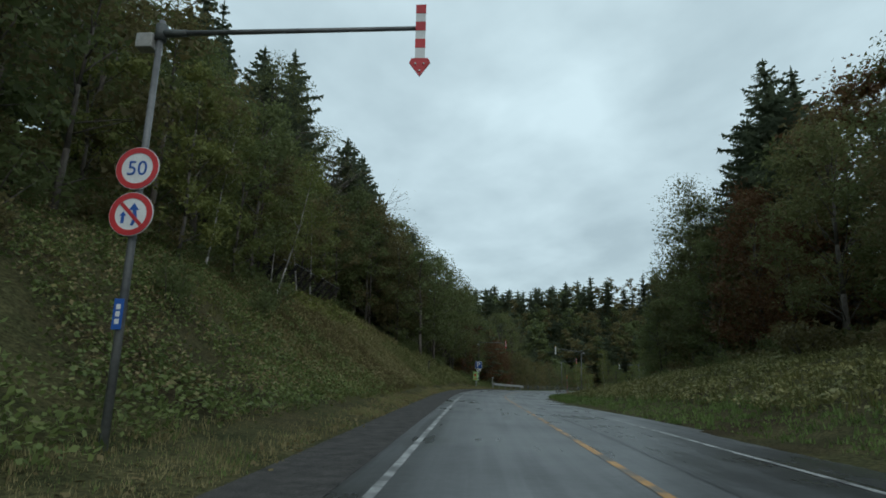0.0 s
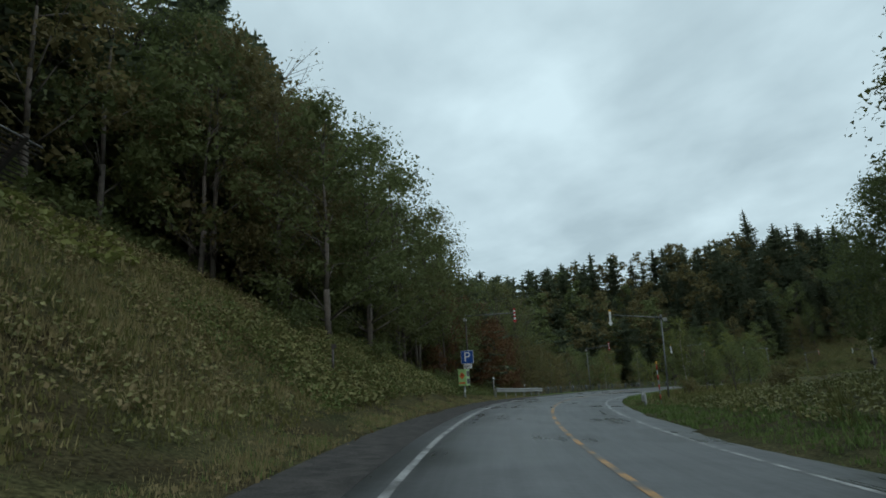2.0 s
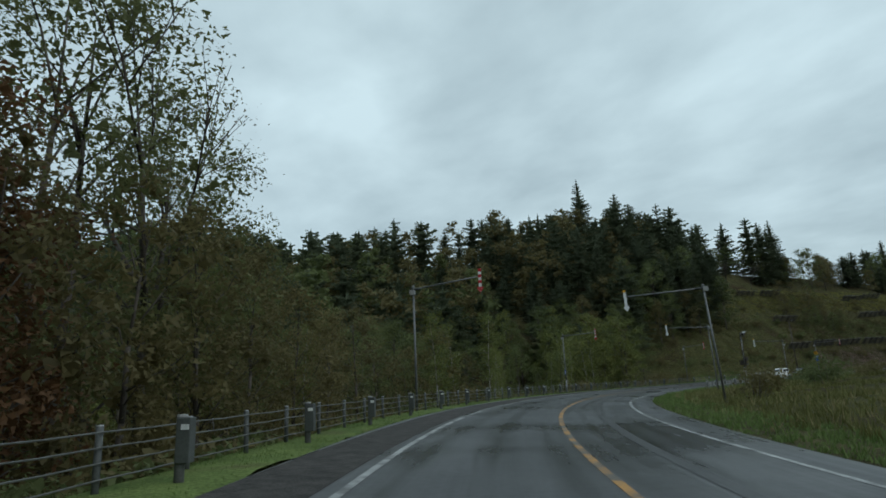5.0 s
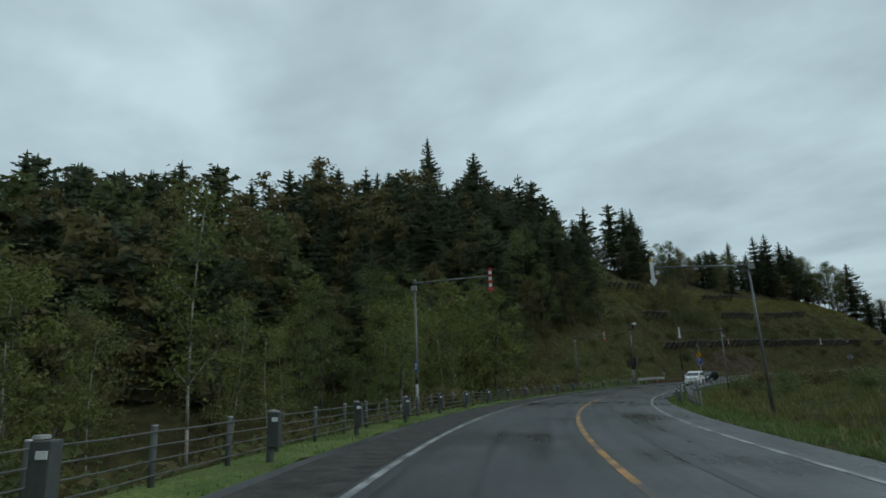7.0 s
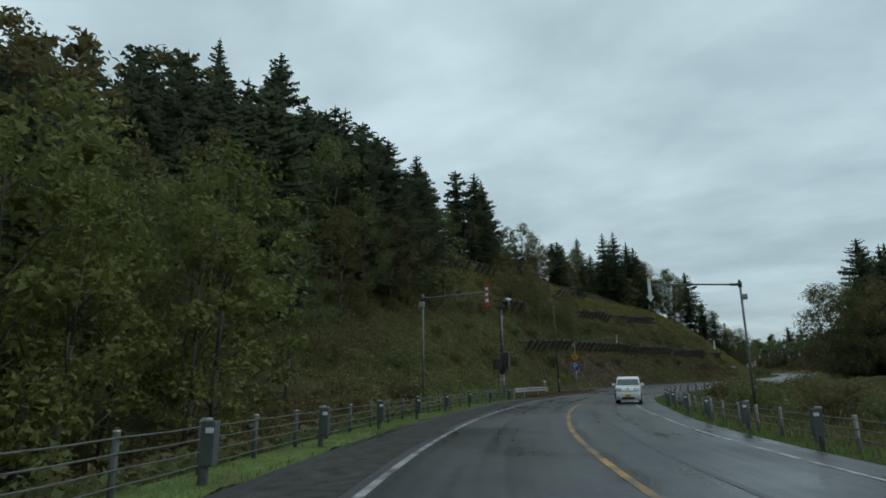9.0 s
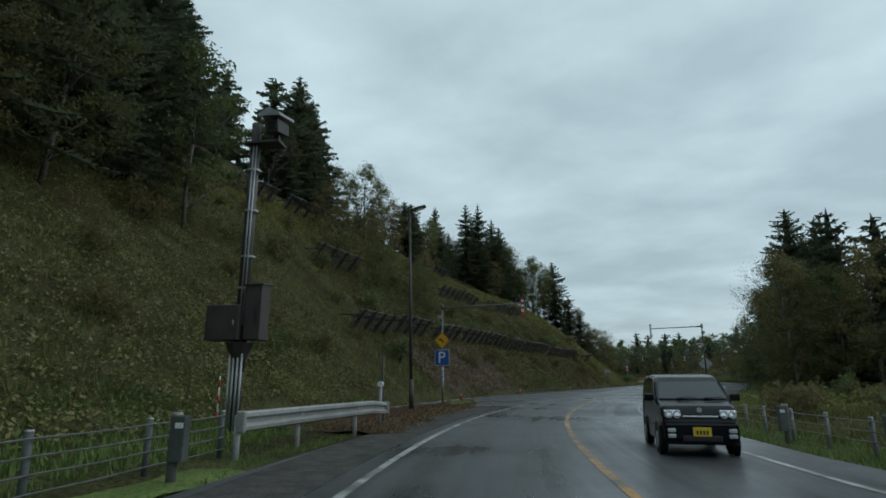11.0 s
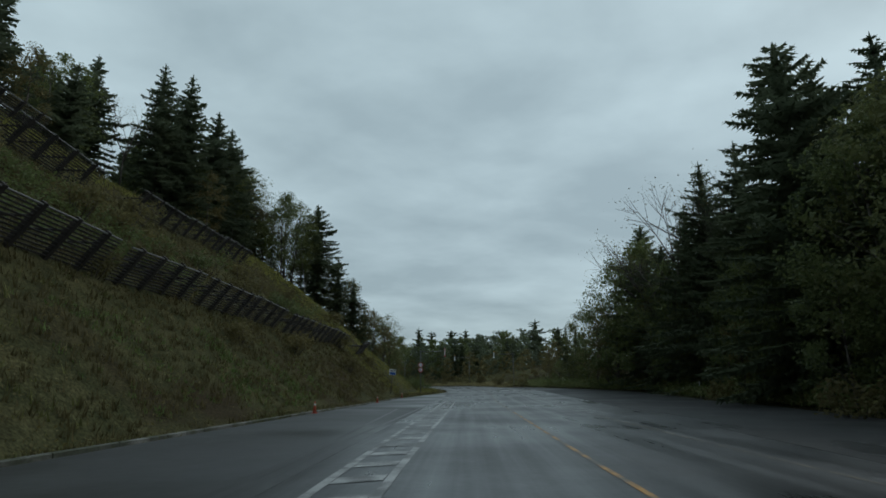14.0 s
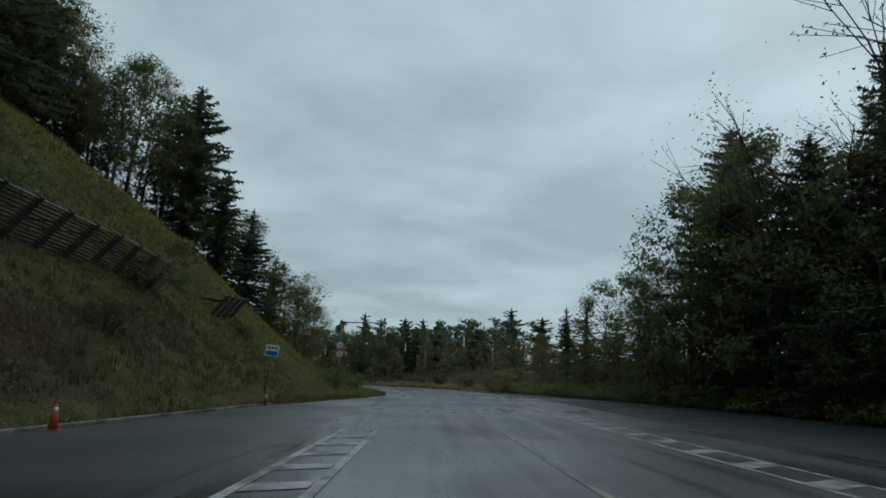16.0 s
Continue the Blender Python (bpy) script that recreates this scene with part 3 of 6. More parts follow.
# bare soil with old leaves between the road and the lay-by's kerb
soil_u = np.arange(222.0, 250.1, 0.2)
rough_edge = np.random.default_rng(5)
soil_verts, soil_faces = [], []
for i, u in enumerate(soil_u):
    near = -float(left_edge(u)) - 0.5 + 0.28 * math.sin(u * 1.9) * math.sin(u * 0.7) + 0.12 * math.sin(u * 5.3) + 0.22 * rough_edge.random()
    far = -float(kerb_v(max(u, 226))) - 0.05
    for k in range(12):
        soil_verts.append(tuple(on_land(u, -(near + (far - near) * k / 11 + 0.08 * math.sin(u * 1.7 + k)), 0.085 if k < 4 else 0.05)))
for i in range(len(soil_u) - 1):
    for k in range(11):
        soil_faces.append((i * 12 + k, i * 12 + k + 1, i * 12 + k + 13, i * 12 + k + 12))
tagged(new("soil_strip", mesh_of("soil_strip", soil_verts, soil_faces, M_SOIL, True)), "strip of bare brown soil with fallen leaves by the lay-by", "ground", kind="structure")

# low grass island in front of the parking sign
ISLAND_NEAR = (np.array([240.9, 242.0, 244.6, 246.6, 247.4]), np.array([7.1, 6.55, 6.9, 7.9, 8.9]))
ISLAND_FAR = (np.array([240.9, 242.0, 243.8, 245.6, 247.4]), np.array([7.3, 8.3, 8.85, 9.1, 9.15]))
island_verts, island_faces = [], []
island_u = np.arange(240.9, 247.41, 0.25)
for u in island_u:
    a, b = np.interp(u, *ISLAND_NEAR) + 0.1 * math.sin(u * 5.1), np.interp(u, *ISLAND_FAR)
    for k in range(8):
        island_verts.append(tuple(on_land(u, -(a + (b - a) * k / 7), -0.05 + 0.17 * min(1.0, 3.0 * math.sin(math.pi * k / 7)) * min(1.0, (u - 240.8) * 2.5, (247.5 - u) * 2.5))))
for i in range(len(island_u) - 1):
    for k in range(7):
        island_faces.append((i * 8 + k, i * 8 + k + 1, i * 8 + k + 9, i * 8 + k + 8))
tagged(new("grass_island", mesh_of("grass_island", island_verts, island_faces, M_VERGE, True)), "low mound of green turf before the parking sign", "ground", kind="structure")

# short turf between the road and the cable fence
turf_verts, turf_faces = [], []
turf_u = np.arange(100.0, 216.1, 1.0)
for u in turf_u:
    for k in range(6):
        turf_verts.append(tuple(on_land(u, left_edge(u) - 0.04 - 0.32 * k - (0.08 * math.sin(u * 1.3) if k in (0, 5) else 0), 0.025)))
for i in range(len(turf_u) - 1):
    for k in range(5):
        turf_faces.append((i * 6 + k, i * 6 + k + 1, i * 6 + k + 7, i * 6 + k + 6))
tagged(new("turf_strip", mesh_of("turf_strip", turf_verts, turf_faces, M_VERGE, True)), "strip of short green turf beside the cable fence", "ground", kind="structure")

# kerb along the lay-by
ku = np.arange(226.0, 319.0, 2.0)
for i in range(len(ku) - 1):
    kerb_bits = []
    for u in (ku[i] + 0.015, ku[i + 1] - 0.015):
        kv = float(kerb_v(u))
        kerb_bits += [tuple(on_road(u, kv, -0.2)), tuple(on_road(u, kv, 0.045)), tuple(on_road(u, kv - 0.02, 0.06)), tuple(on_road(u, kv - 0.14, 0.06)), tuple(on_road(u, kv - 0.14, -0.2))]
    kf = [(k, k + 1, k + 6, k + 5) for k in range(4)] + [(0, 4, 3, 2, 1), (5, 6, 7, 8, 9)]
    if i == 0:
        kerb_root = tagged(new("kerb"), "weathered concrete kerb stones along the lay-by", "kerb", kind="structure")
    kerb_stone = new("kerb_stone", mesh_of("kerb_stone", kerb_bits, kf, M_KERB))
    kerb_stone.parent = kerb_root

# ---- woods ----
rng = np.random.default_rng(7)


def unit(a):
    return a / np.maximum(np.linalg.norm(a, axis=1, keepdims=True), 1e-6)


def quads(centres, normals, ups, w, h, tip=0.0):
    """Broad leaves: pointed quads at the centres, as vertex and face arrays."""
    side = unit(np.cross(normals, ups))
    up = np.cross(side, normals)
    w, h = np.broadcast_to(w, len(centres))[:, None], np.broadcast_to(h, len(centres))[:, None]
    a, b = centres - up * h / 2, centres + up * h / 2
    l, r = centres - side * w / 2 + up * h * tip, centres + side * w / 2 + up * h * tip
    verts = np.stack([a, r, b, l], 1).reshape(-1, 3)
    return verts, np.arange(len(verts)).reshape(-1, 4)


def leaflets(g, centres, lean, size):
    """Small three-cornered leaves of uneven shape, turned by chance about the directions in lean."""
    n = len(centres)
    normal = unit(lean + g.normal(0, 0.6, (n, 3)) + np.array([0, 0, 0.45]))
    side = unit(np.cross(normal, g.normal(0, 1, (n, 3))))
    up = np.cross(side, normal)
    size = np.broadcast_to(size, n)[:, None]
    w = size * g.uniform(0.5, 0.95, (n, 1))
    a = centres - up * size * 0.4 - side * w * g.uniform(0.2, 0.7, (n, 1))
    b = centres - up * size * g.uniform(0.0, 0.5, (n, 1)) + side * w * 0.5
    return np.stack([a, b, centres + up * size * 0.65], 1).reshape(-1, 3)


def tris(*groups):
    v = np.vstack(groups)
    return v, np.arange(len(v)).reshape(-1, 3)


def broadleaf(height, spread_r, leaves, seed, leaf=0.19, low=0.16, clumps=46, trunk_r=0.16, airy=0.0):
    """Trunk with limbs, and a crown of leaf clumps with gaps; finer leaves outside, coarser ones in the clumps' hearts."""
    g = np.random.default_rng(seed)
    bm = bmesh.new()
    lean = g.normal(0, 0.03, 2) * height
    knots = [Vector((lean[0] * f * f + g.normal(0, 0.05), lean[1] * f * f + g.normal(0, 0.05), height * 0.88 * f)) for f in (0, 0.25, 0.5, 0.75, 1.0)]
    knots[0] = Vector((0, 0, -0.4))
    for i in range(4):
        rod(bm, knots[i], knots[i + 1], trunk_r * (1 - i * 0.23), trunk_r * (1 - (i + 1) * 0.23) + 0.01, 7)
    centres, radii = [], []
    for c in range(clumps):
        f = low + (1 - low) * (c + g.random()) / clumps
        belly = math.sin(math.pi * min(0.98, (f - low) / (1 - low) * 0.78 + 0.2)) ** 0.7
        a, r = g.random() * 2 * math.pi, spread_r * belly * (0.3 + 0.7 * math.sqrt(g.random()))
        p = np.array([math.cos(a) * r, math.sin(a) * r, height * f - 0.12 * r])
        centres.append(p)
        radii.append(spread_r * (0.17 + 0.17 * g.random()))
        at = min(3.99, max(0.5, (f - 0.1 - 0.2 * g.random()) * 4.4))
        base = knots[int(at)].lerp(knots[int(at) + 1], at % 1)
        if c % 4 == 0:
            mid = base.lerp(Vector(p), 0.45) + Vector((g.normal(0, 0.12) * r, g.normal(0, 0.12) * r, 0.1 * r))
            rod(bm, base, mid, 0.045 * trunk_r / 0.16, 0.028, 4)
            rod(bm, mid, Vector(p), 0.028, 0.01, 3)
    centres, radii = np.array(centres), np.array(radii)
    k = g.integers(0, clumps, leaves)
    d = unit(g.normal(0, 1, (leaves, 3)))
    p = centres[k] + d * radii[k][:, None] * (g.random(leaves)[:, None] ** 0.4) * np.array([1.1, 1.1, 0.72])
    fine = leaflets(g, p, d * 0.5, leaf * g.uniform(0.6, 1.4, leaves))
    hearts = int(leaves * 0.05 * (1 - airy))
    k = g.integers(0, clumps, hearts)
    p = centres[k] * np.array([0.86, 0.86, 0.97]) + unit(g.normal(0, 1, (hearts, 3))) * radii[k][:, None] * 0.5 * g.random(hearts)[:, None]
    coarse = leaflets(g, p, g.normal(0, 0.5, (hearts, 3)), leaf * 2.6)
    return bm, *tris(fine, coarse)


def conifer(height, spread_r, seed, coarse=1.0, low=0.08, blunt=0.75):
    """A fir: straight trunk and uneven tiers of sweeping, saw-edged boughs with sprays that hang from them."""
    g = np.random.default_rng(seed)
    bm = bmesh.new()
    rod(bm, (0, 0, -0.4), (0, 0, height * 0.97), height * 0.012, 0.02, 6)
    sector = g.uniform(0.6, 1.15, (9, 7))
    pts = []
    gap, step = 0.66 * coarse ** 0.7, 0.3 * coarse
    tiers = int(height * (1 - low) / gap)
    for i in range(tiers):
        f = low + (1 - low) * (i + 0.6 * g.random()) / tiers
        full = spread_r * (1 - f) ** blunt * (0.72 + 0.28 * min(1.0, f / 0.3))
        count = 7 if f < 0.8 else 5
        a0 = g.random() * 6.3
        for j in range(count):
            a = a0 + 6.283 * j / count + g.normal(0, 0.25)
            ln = full * sector[int(f * 8.99), int((a % 6.283) / 6.2832 * 7) % 7] * g.uniform(0.72, 1.08) + 0.16
            if g.random() < 0.06:
                continue
            out, side = np.array([math.cos(a), math.sin(a), 0]), np.array([-math.sin(a), math.cos(a), 0])
            climb = -0.3 + 0.75 * f + g.normal(0, 0.09)
            n = max(2, int(ln / step) + 1)
            q = (np.arange(n) + 0.4)[:, None] / n
            axis_p = out * ln * q + np.array([0, 0, 1]) * (height * f + ln * (climb * q - 0.2 * q * q + 0.16 * q ** 4))
            half = out * (ln / n) * 0.72
            tl = (0.42 + 0.42 * np.sin(3.14 * q ** 0.8)) * min(1.0, 0.3 * ln + 0.2) * coarse ** 0.35
            for way in (-1, 1):
                tip = axis_p + (side * way * g.uniform(0.7, 1.15, (n, 1)) + out * g.uniform(0.25, 0.75, (n, 1)) + np.array([0, 0, 1]) * g.normal(-0.06, 0.17, (n, 1))) * tl
                pts.append(np.stack([axis_p - half, axis_p + half, tip], 1))
            drop = axis_p + (side * g.normal(0, 0.45, (n, 1)) + out * g.uniform(-0.1, 0.5, (n, 1)) - np.array([0, 0, 1]) * g.uniform(0.35, 1.0, (n, 1))) * tl * 0.9
            pts.append(np.stack([axis_p - half, axis_p + half, drop], 1))
            end = axis_p[-1:]
            pts.append(np.stack([end - side * 0.09 * coarse, end + side * 0.09 * coarse, end + out * (0.2 + 0.05 * ln) + np.array([0, 0, 0.05])], 1))
        for j in range(2):
            a, r = g.random() * 6.3, full * 0.3 + 0.08
            c = np.array([0, 0, height * f])
            pts.append(np.array([[c + [math.cos(a) * r, math.sin(a) * r, -gap * 0.9], c + [-math.cos(a) * r, -math.sin(a) * r, -gap * 0.6], c + [0.1 * math.sin(a), 0, gap * 1.3]]]))
    for j in range(4):
        a = j * 1.6
        pts.append(np.array([[[math.cos(a) * 0.1, math.sin(a) * 0.1, height * 0.955], [-math.cos(a) * 0.1, -math.sin(a) * 0.1, height * 0.96], [0, 0, height * 1.005]]]))
    return bm, *tris(np.vstack(pts).reshape(-1, 3))


def bare_tree(height, seed, leaves=260, forks=4):
    """A nearly leafless tree of thin forking twigs."""
    g = np.random.default_rng(seed)
    bm = bmesh.new()
    tips = []

    def grow(p, d, ln, r, depth):
        q = p + d * ln
        rod(bm, p, q, r, r * 0.66, 5 if depth < 2 else 3)
        if depth >= forks:
            tips.append(q)
            return
        for _ in range(3 if depth else 4):
            e = (d + Vector(g.normal(0, 0.42, 3)) + Vector((0, 0, 0.14))).normalized()
            grow(p + d * ln * (0.55 + 0.45 * g.random()), e, ln * (0.58 + 0.22 * g.random()), r * 0.55, depth + 1)

    grow(Vector((0, 0, -0.4)), Vector((g.normal(0, 0.05), g.normal(0, 0.05), 1)).normalized(), height * 0.42, height * 0.011, 0)
    tips = np.array([tuple(t) for t in tips])
    p = tips[g.integers(0, len(tips), leaves)] + g.normal(0, 0.28, (leaves, 3))
    return bm, *tris(leaflets(g, p, np.zeros((leaves, 3)), g.uniform(0.06, 0.13, leaves)))


def birch(height, seed, leaves=2400):
    g = np.random.default_rng(seed)
    bm = bmesh.new()
    p, r = Vector((0, 0, -0.4)), height * 0.0085
    d = Vector((g.normal(0, 0.07), g.normal(0, 0.07), 1)).normalized()
    cs = []
    for i in range(7):
        q = p + d * height / 7
        rod(bm, p, q, r, r * 0.82, 7)
        if i >= 2:
            for _ in range(4):
                e = Vector((g.normal(0, 1), g.normal(0, 1), 0.9 + 0.5 * g.random())).normalized() * height * (0.06 + 0.1 * g.random())
                rod(bm, q, q + e, r * 0.35, 0.008, 4)
                cs += [q + e, q + e * 0.6]
        p, r = q, r * 0.82
        d = (d + Vector((g.normal(0, 0.05), g.normal(0, 0.05), 0.05))).normalized()
    cs = np.array([tuple(c) for c in cs])
    pts = cs[g.integers(0, len(cs), leaves)] + g.normal(0, height * 0.036, (leaves, 3))
    return bm, *tris(leaflets(g, pts, np.zeros((leaves, 3)), g.uniform(0.1, 0.22, leaves)))


def bush(r, leaves, seed, leaf=0.085, tall=0.8):
    g = np.random.default_rng(seed)
    bm = bmesh.new()
    cs = []
    for _ in range(11):
        a, q = g.random() * 6.3, r * math.sqrt(g.random()) * 0.85
        p = Vector((math.cos(a) * q, math.sin(a) * q, r * tall * (0.25 + 0.85 * g.random())))
        rod(bm, (p.x * 0.3, p.y * 0.3, -0.15), p, 0.018, 0.007, 4)
        cs.append(tuple(p))
    cs = np.array(cs)
    p = cs[g.integers(0, 11, leaves)] + unit(g.normal(0, 1, (leaves, 3))) * (g.random(leaves)[:, None] ** 0.45) * r * 0.42
    p[:, 2] = np.abs(p[:, 2])
    return bm, *tris(leaflets(g, p, g.normal(0, 0.3, (leaves, 3)), leaf * g.uniform(0.6, 1.6, leaves)))


TREES = {}


def tree_kind(key, name, label, category, data, bark, leaf, height):
    """Keeps a kind of tree as two meshes, from which trees are then planted."""
    bm, v, f = data
    trunk = bpy.data.meshes.new("trunk")
    bm.to_mesh(trunk)
    bm.free()
    trunk.materials.append(bark)
    trunk.shade_smooth()
    crown = mesh_of("crown", v, f, leaf)
    TREES.setdefault(key, []).append((name, label, category, trunk, crown, height, v))


for i in range(4):
    tree_kind("fir", "fir_tree", "tall dark green fir with drooping ragged branches", "tree", conifer(20, (6.6, 7.2, 6.0, 6.8)[i], 40 + i, 1.5, blunt=(0.8, 0.62, 0.95, 0.55)[i]), M_BARK, M_FIR, 20)
for i in range(3):
    tree_kind("nearfir", "fir_tree", "tall dark green fir with dense fine branches", "tree", conifer(20, (7.0, 6.3, 7.4)[i], 46 + i, 1.0, blunt=(0.72, 0.6, 0.85)[i]), M_BARK, M_FIR, 20)
for i in range(2):
    tree_kind("closefir", "fir_tree", "tall dark green fir with fine layered boughs", "tree", conifer(20, (6.6, 7.2)[i], 52 + i, 0.55, 0.06, (0.68, 0.8)[i]), M_BARK, M_FIR, 20)
for i in range(3):
    tree_kind("green", "broadleaf_tree", "broadleaf tree in dull green autumn leaf", "tree", broadleaf(13, 3.9, 3100, 60 + i, 0.245), M_BARK, M_GREEN, 13)
    tree_kind("olive", "broadleaf_tree", "broadleaf tree turning olive brown", "tree", broadleaf(13, 3.9, 3000, 70 + i, 0.245), M_BARK, M_OLIVE, 13)
for i in range(2):
    tree_kind("yellow", "broadleaf_tree", "slender broadleaf tree in yellow green leaf", "tree", broadleaf(10, 2.6, 3200, 80 + i, 0.18, 0.14, 44, 0.1), M_BARK, M_YELLOW, 10)
    tree_kind("rust", "broadleaf_tree", "broadleaf tree in rusty orange leaf", "tree", broadleaf(12, 3.6, 3400, 90 + i, 0.23), M_BARK, M_RUST, 12)
    tree_kind("birch", "birch_tree", "thin birch with pale trunk and sparse leaves", "tree", birch(11, 100 + i), M_BIRCH, M_YELLOW, 11)
    tree_kind("bare", "bare_tree", "nearly leafless tree with fine twigs and few leaves", "tree", bare_tree(13, 110 + i, 700), M_BARK, M_OLIVE, 13)
    tree_kind("airy", "broadleaf_tree", "thin-crowned pale green tree with sky showing through", "tree", broadleaf(14, 3.8, 5600, 115 + i, 0.132, 0.25, 64, 0.14, 0.5), M_BARK, M_DULL, 14)
    tree_kind("bush", "bush", "low leafy green bush on the bank", "bush", bush(1.1, 820, 120 + i, 0.105), M_BARK, M_GREEN, 1.4)
    tree_kind("drybush", "bush", "low bush with olive and yellow leaves", "bush", bush(1.0, 780, 130 + i, 0.105), M_BARK, M_OLIVE, 1.4)
for i in range(3):
    tree_kind("near", "broadleaf_tree", "broadleaf tree with fine dull leaves by the road", "tree", broadleaf(13, 3.7, 7200, 140 + i, 0.168, 0.18, 84), M_BARK, (M_DULL, M_GREEN, M_OLIVE)[i], 13)
tree_kind("nearrust", "broadleaf_tree", "broadleaf tree with fine rusty red leaves by the road", "tree", broadleaf(12, 3.6, 6600, 150, 0.165, 0.12, 80), M_BARK, M_RUST, 12)


def plant(key, u, v, height, group="roadside woods", which=None):
    rng = np.random.default_rng(int(abs(u) * 977 + abs(v) * 3119 + height * 131) + (17 if v < 0 else 0))
    kinds = TREES[key]
    k = int(rng.integers(0, len(kinds))) if which is None else which
    name, label, category, trunk, crown, base, _ = kinds[k]
    p = on_land(u, v, -0.05)
    s = height / base
    root = thing(name, label, category, group)
    wide = s * rng.uniform(0.88, 1.15) if "fir" not in key else s ** 0.72 * rng.uniform(0.85, 1.2)
    root.matrix_world = Matrix.Translation(p) @ pose(0, 0, 0, rng.normal(0, 1.5), rng.normal(0, 1.5), rng.uniform(0, 360)) @ Matrix.Diagonal((wide, wide, s, 1))
    for nm, me in (("trunk", trunk), ("crown", crown)):
        ob = new(nm, me)
        ob.parent = root
    return root


def plant_to(key, u, v, top, group, which=None):
    """A tree whose tip reaches the height given."""
    return plant(key, u, v, top - on_land(u, v).z, group, which)


def spots(u0, u1, d0, d1, side, gap, tries=4000):
    """Random places beside the road that keep a gap from one another."""
    rng = np.random.default_rng(int(1000 + u0 * 7 + d0 * 31 + d1 * 5 + side * 3))
    out = []
    for _ in range(tries):
        u, d = rng.uniform(u0, u1), rng.uniform(d0, d1)
        x, y, _, tx, ty, _ = at_u(u)
        p = (x + ty * d * side, y - tx * d * side)
        if not [b for b in out[-400:] if (b[2] - p[0]) ** 2 + (b[3] - p[1]) ** 2 < gap * gap]:
            out.append((u, d * side, *p))
    return out


def wood(u0, u1, d0, d1, side, gap, mix, group, tries=1500):
    """mix: rows of kind, share, least and greatest height."""
    shares = np.cumsum([m[1] for m in mix])
    rng = np.random.default_rng(int(500 + u0 * 11 + d0 * 13))
    for u, v, x, y in spots(u0, u1, d0, d1, side, gap, tries):
        m = mix[min(int(np.searchsorted(shares, rng.uniform(0, shares[-1]))), len(mix) - 1)]
        plant(m[0], u, v, rng.uniform(m[2], m[3]), group)


# left bank at the start of the drive
BANK = "trees on the high bank"
wood(36, 66, 16.5, 24, -1, 3.4, [("green", 4, 11, 15), ("olive", 5, 10, 14), ("yellow", 3, 9, 12), ("birch", 1, 10, 13)], BANK, 400)
wood(2, 36, 14.4, 22, -1, 3.4, [("green", 5, 11, 15), ("olive", 4, 10, 14), ("yellow", 3, 8, 11)], BANK, 500)
wood(-2, 78, 22, 34, -1, 6.0, [("fir", 6, 16, 21), ("green", 3, 13, 17), ("olive", 3, 12, 16), ("bare", 1, 13, 16)], BANK, 500)
for u, v, top, key in ((60.6, -26, 40.0, "nearfir"), (57.0, -27, 38.5, "nearfir"), (64, -27, 37.5, "nearfir"), (71.7, -24.1, 34.0, "nearfir"), (76, -25, 35.5, "nearfir"), (84, -28, 38.0, "nearfir"), (88.5, -29.5, 39.5, "nearfir"),
                       (93, -29, 34.5, "nearfir"), (66.5, -24.5, 33.5, "bare"), (68.5, -26, 34.5, "airy"), (62.5, -24, 33.0, "bare"), (79.5, -26, 33.5, "bare"), (44, -27, 37, "fir"), (50, -28, 39, "fir"), (54, -25, 35, "airy"),
                       (72, -19, 24.5, "near"), (76, -18, 23.5, "near"), (68, -19.5, 25.5, "near"), (84, -18.5, 24, "near")):
    plant_to(key, u, v, top, BANK)
plant("birch", 38, -16.2, 7.0, BANK)
plant("birch", 49, -17, 11, BANK)
plant("birch", 27, -15.5, 8.5, BANK)
for u, v, h, tip in ((33.5, -14.2, 9.0, 14), (45, -16.8, 9.5, 16)):
    leaning = plant("birch", u, v, h, BANK)
    leaning.matrix_world = leaning.matrix_world @ pose(0, 0, 0, 0, tip, 0)
# dark trees close to the road before the ravine
SIGN = "trees by the lay-by sign"
wood(66, 89.5, 10.2, 14.5, -1, 3.2, [("near", 4, 11, 15), ("airy", 2, 12, 15)], SIGN, 300)
wood(88, 99, 10.4, 16, -1, 2.9, [("near", 2, 8, 10.5), ("nearrust", 3, 8.5, 10.5)], SIGN, 250)
wood(97, 109, 11.5, 18, -1, 3.1, [("nearrust", 2, 8, 10), ("olive", 3, 8, 11), ("fir", 1, 11, 13)], SIGN, 250)
wood(66, 88, 14.8, 28, -1, 5.0, [("olive", 4, 13, 17), ("green", 3, 13, 17), ("fir", 3, 15, 19), ("airy", 2, 14, 18)], SIGN, 300)
wood(86, 112, 16, 27, -1, 6.2, [("olive", 4, 10, 13), ("green", 3, 10, 13), ("fir", 3, 12, 15), ("rust", 1, 9, 12), ("airy", 2, 11, 14)], SIGN, 300)
plant_to("near", 78.3, -10.8, 17.3, SIGN, 0)
plant_to("airy", 80.7, -18.7, 24.5, SIGN)
for u, v, h in ((91.5, -12.2, 14.5), (93.8, -13.2, 14.5), (95.5, -14.5, 13)):
    plant("near", u, v, h, SIGN)
for u, v, h in ((98.5, -10.8, 10), (101.5, -10.9, 9.4), (105, -11.4, 9), (108, -12.2, 8.6)):
    plant("nearrust", u, v, h, SIGN)
for u, v, h in ((99.5, -15.5, 16), (103.5, -16.5, 14.5), (96.5, -16, 16)):
    plant("nearfir", u, v, h, SIGN)
for u, v, h in ((111.5, -13.6, 17), (113.5, -14.4, 18), (116.5, -13.8, 15.5), (119, -14, 14)):
    plant("airy", u, v, h, SIGN)
plant("bare", 114.5, -12.4, 17, SIGN)
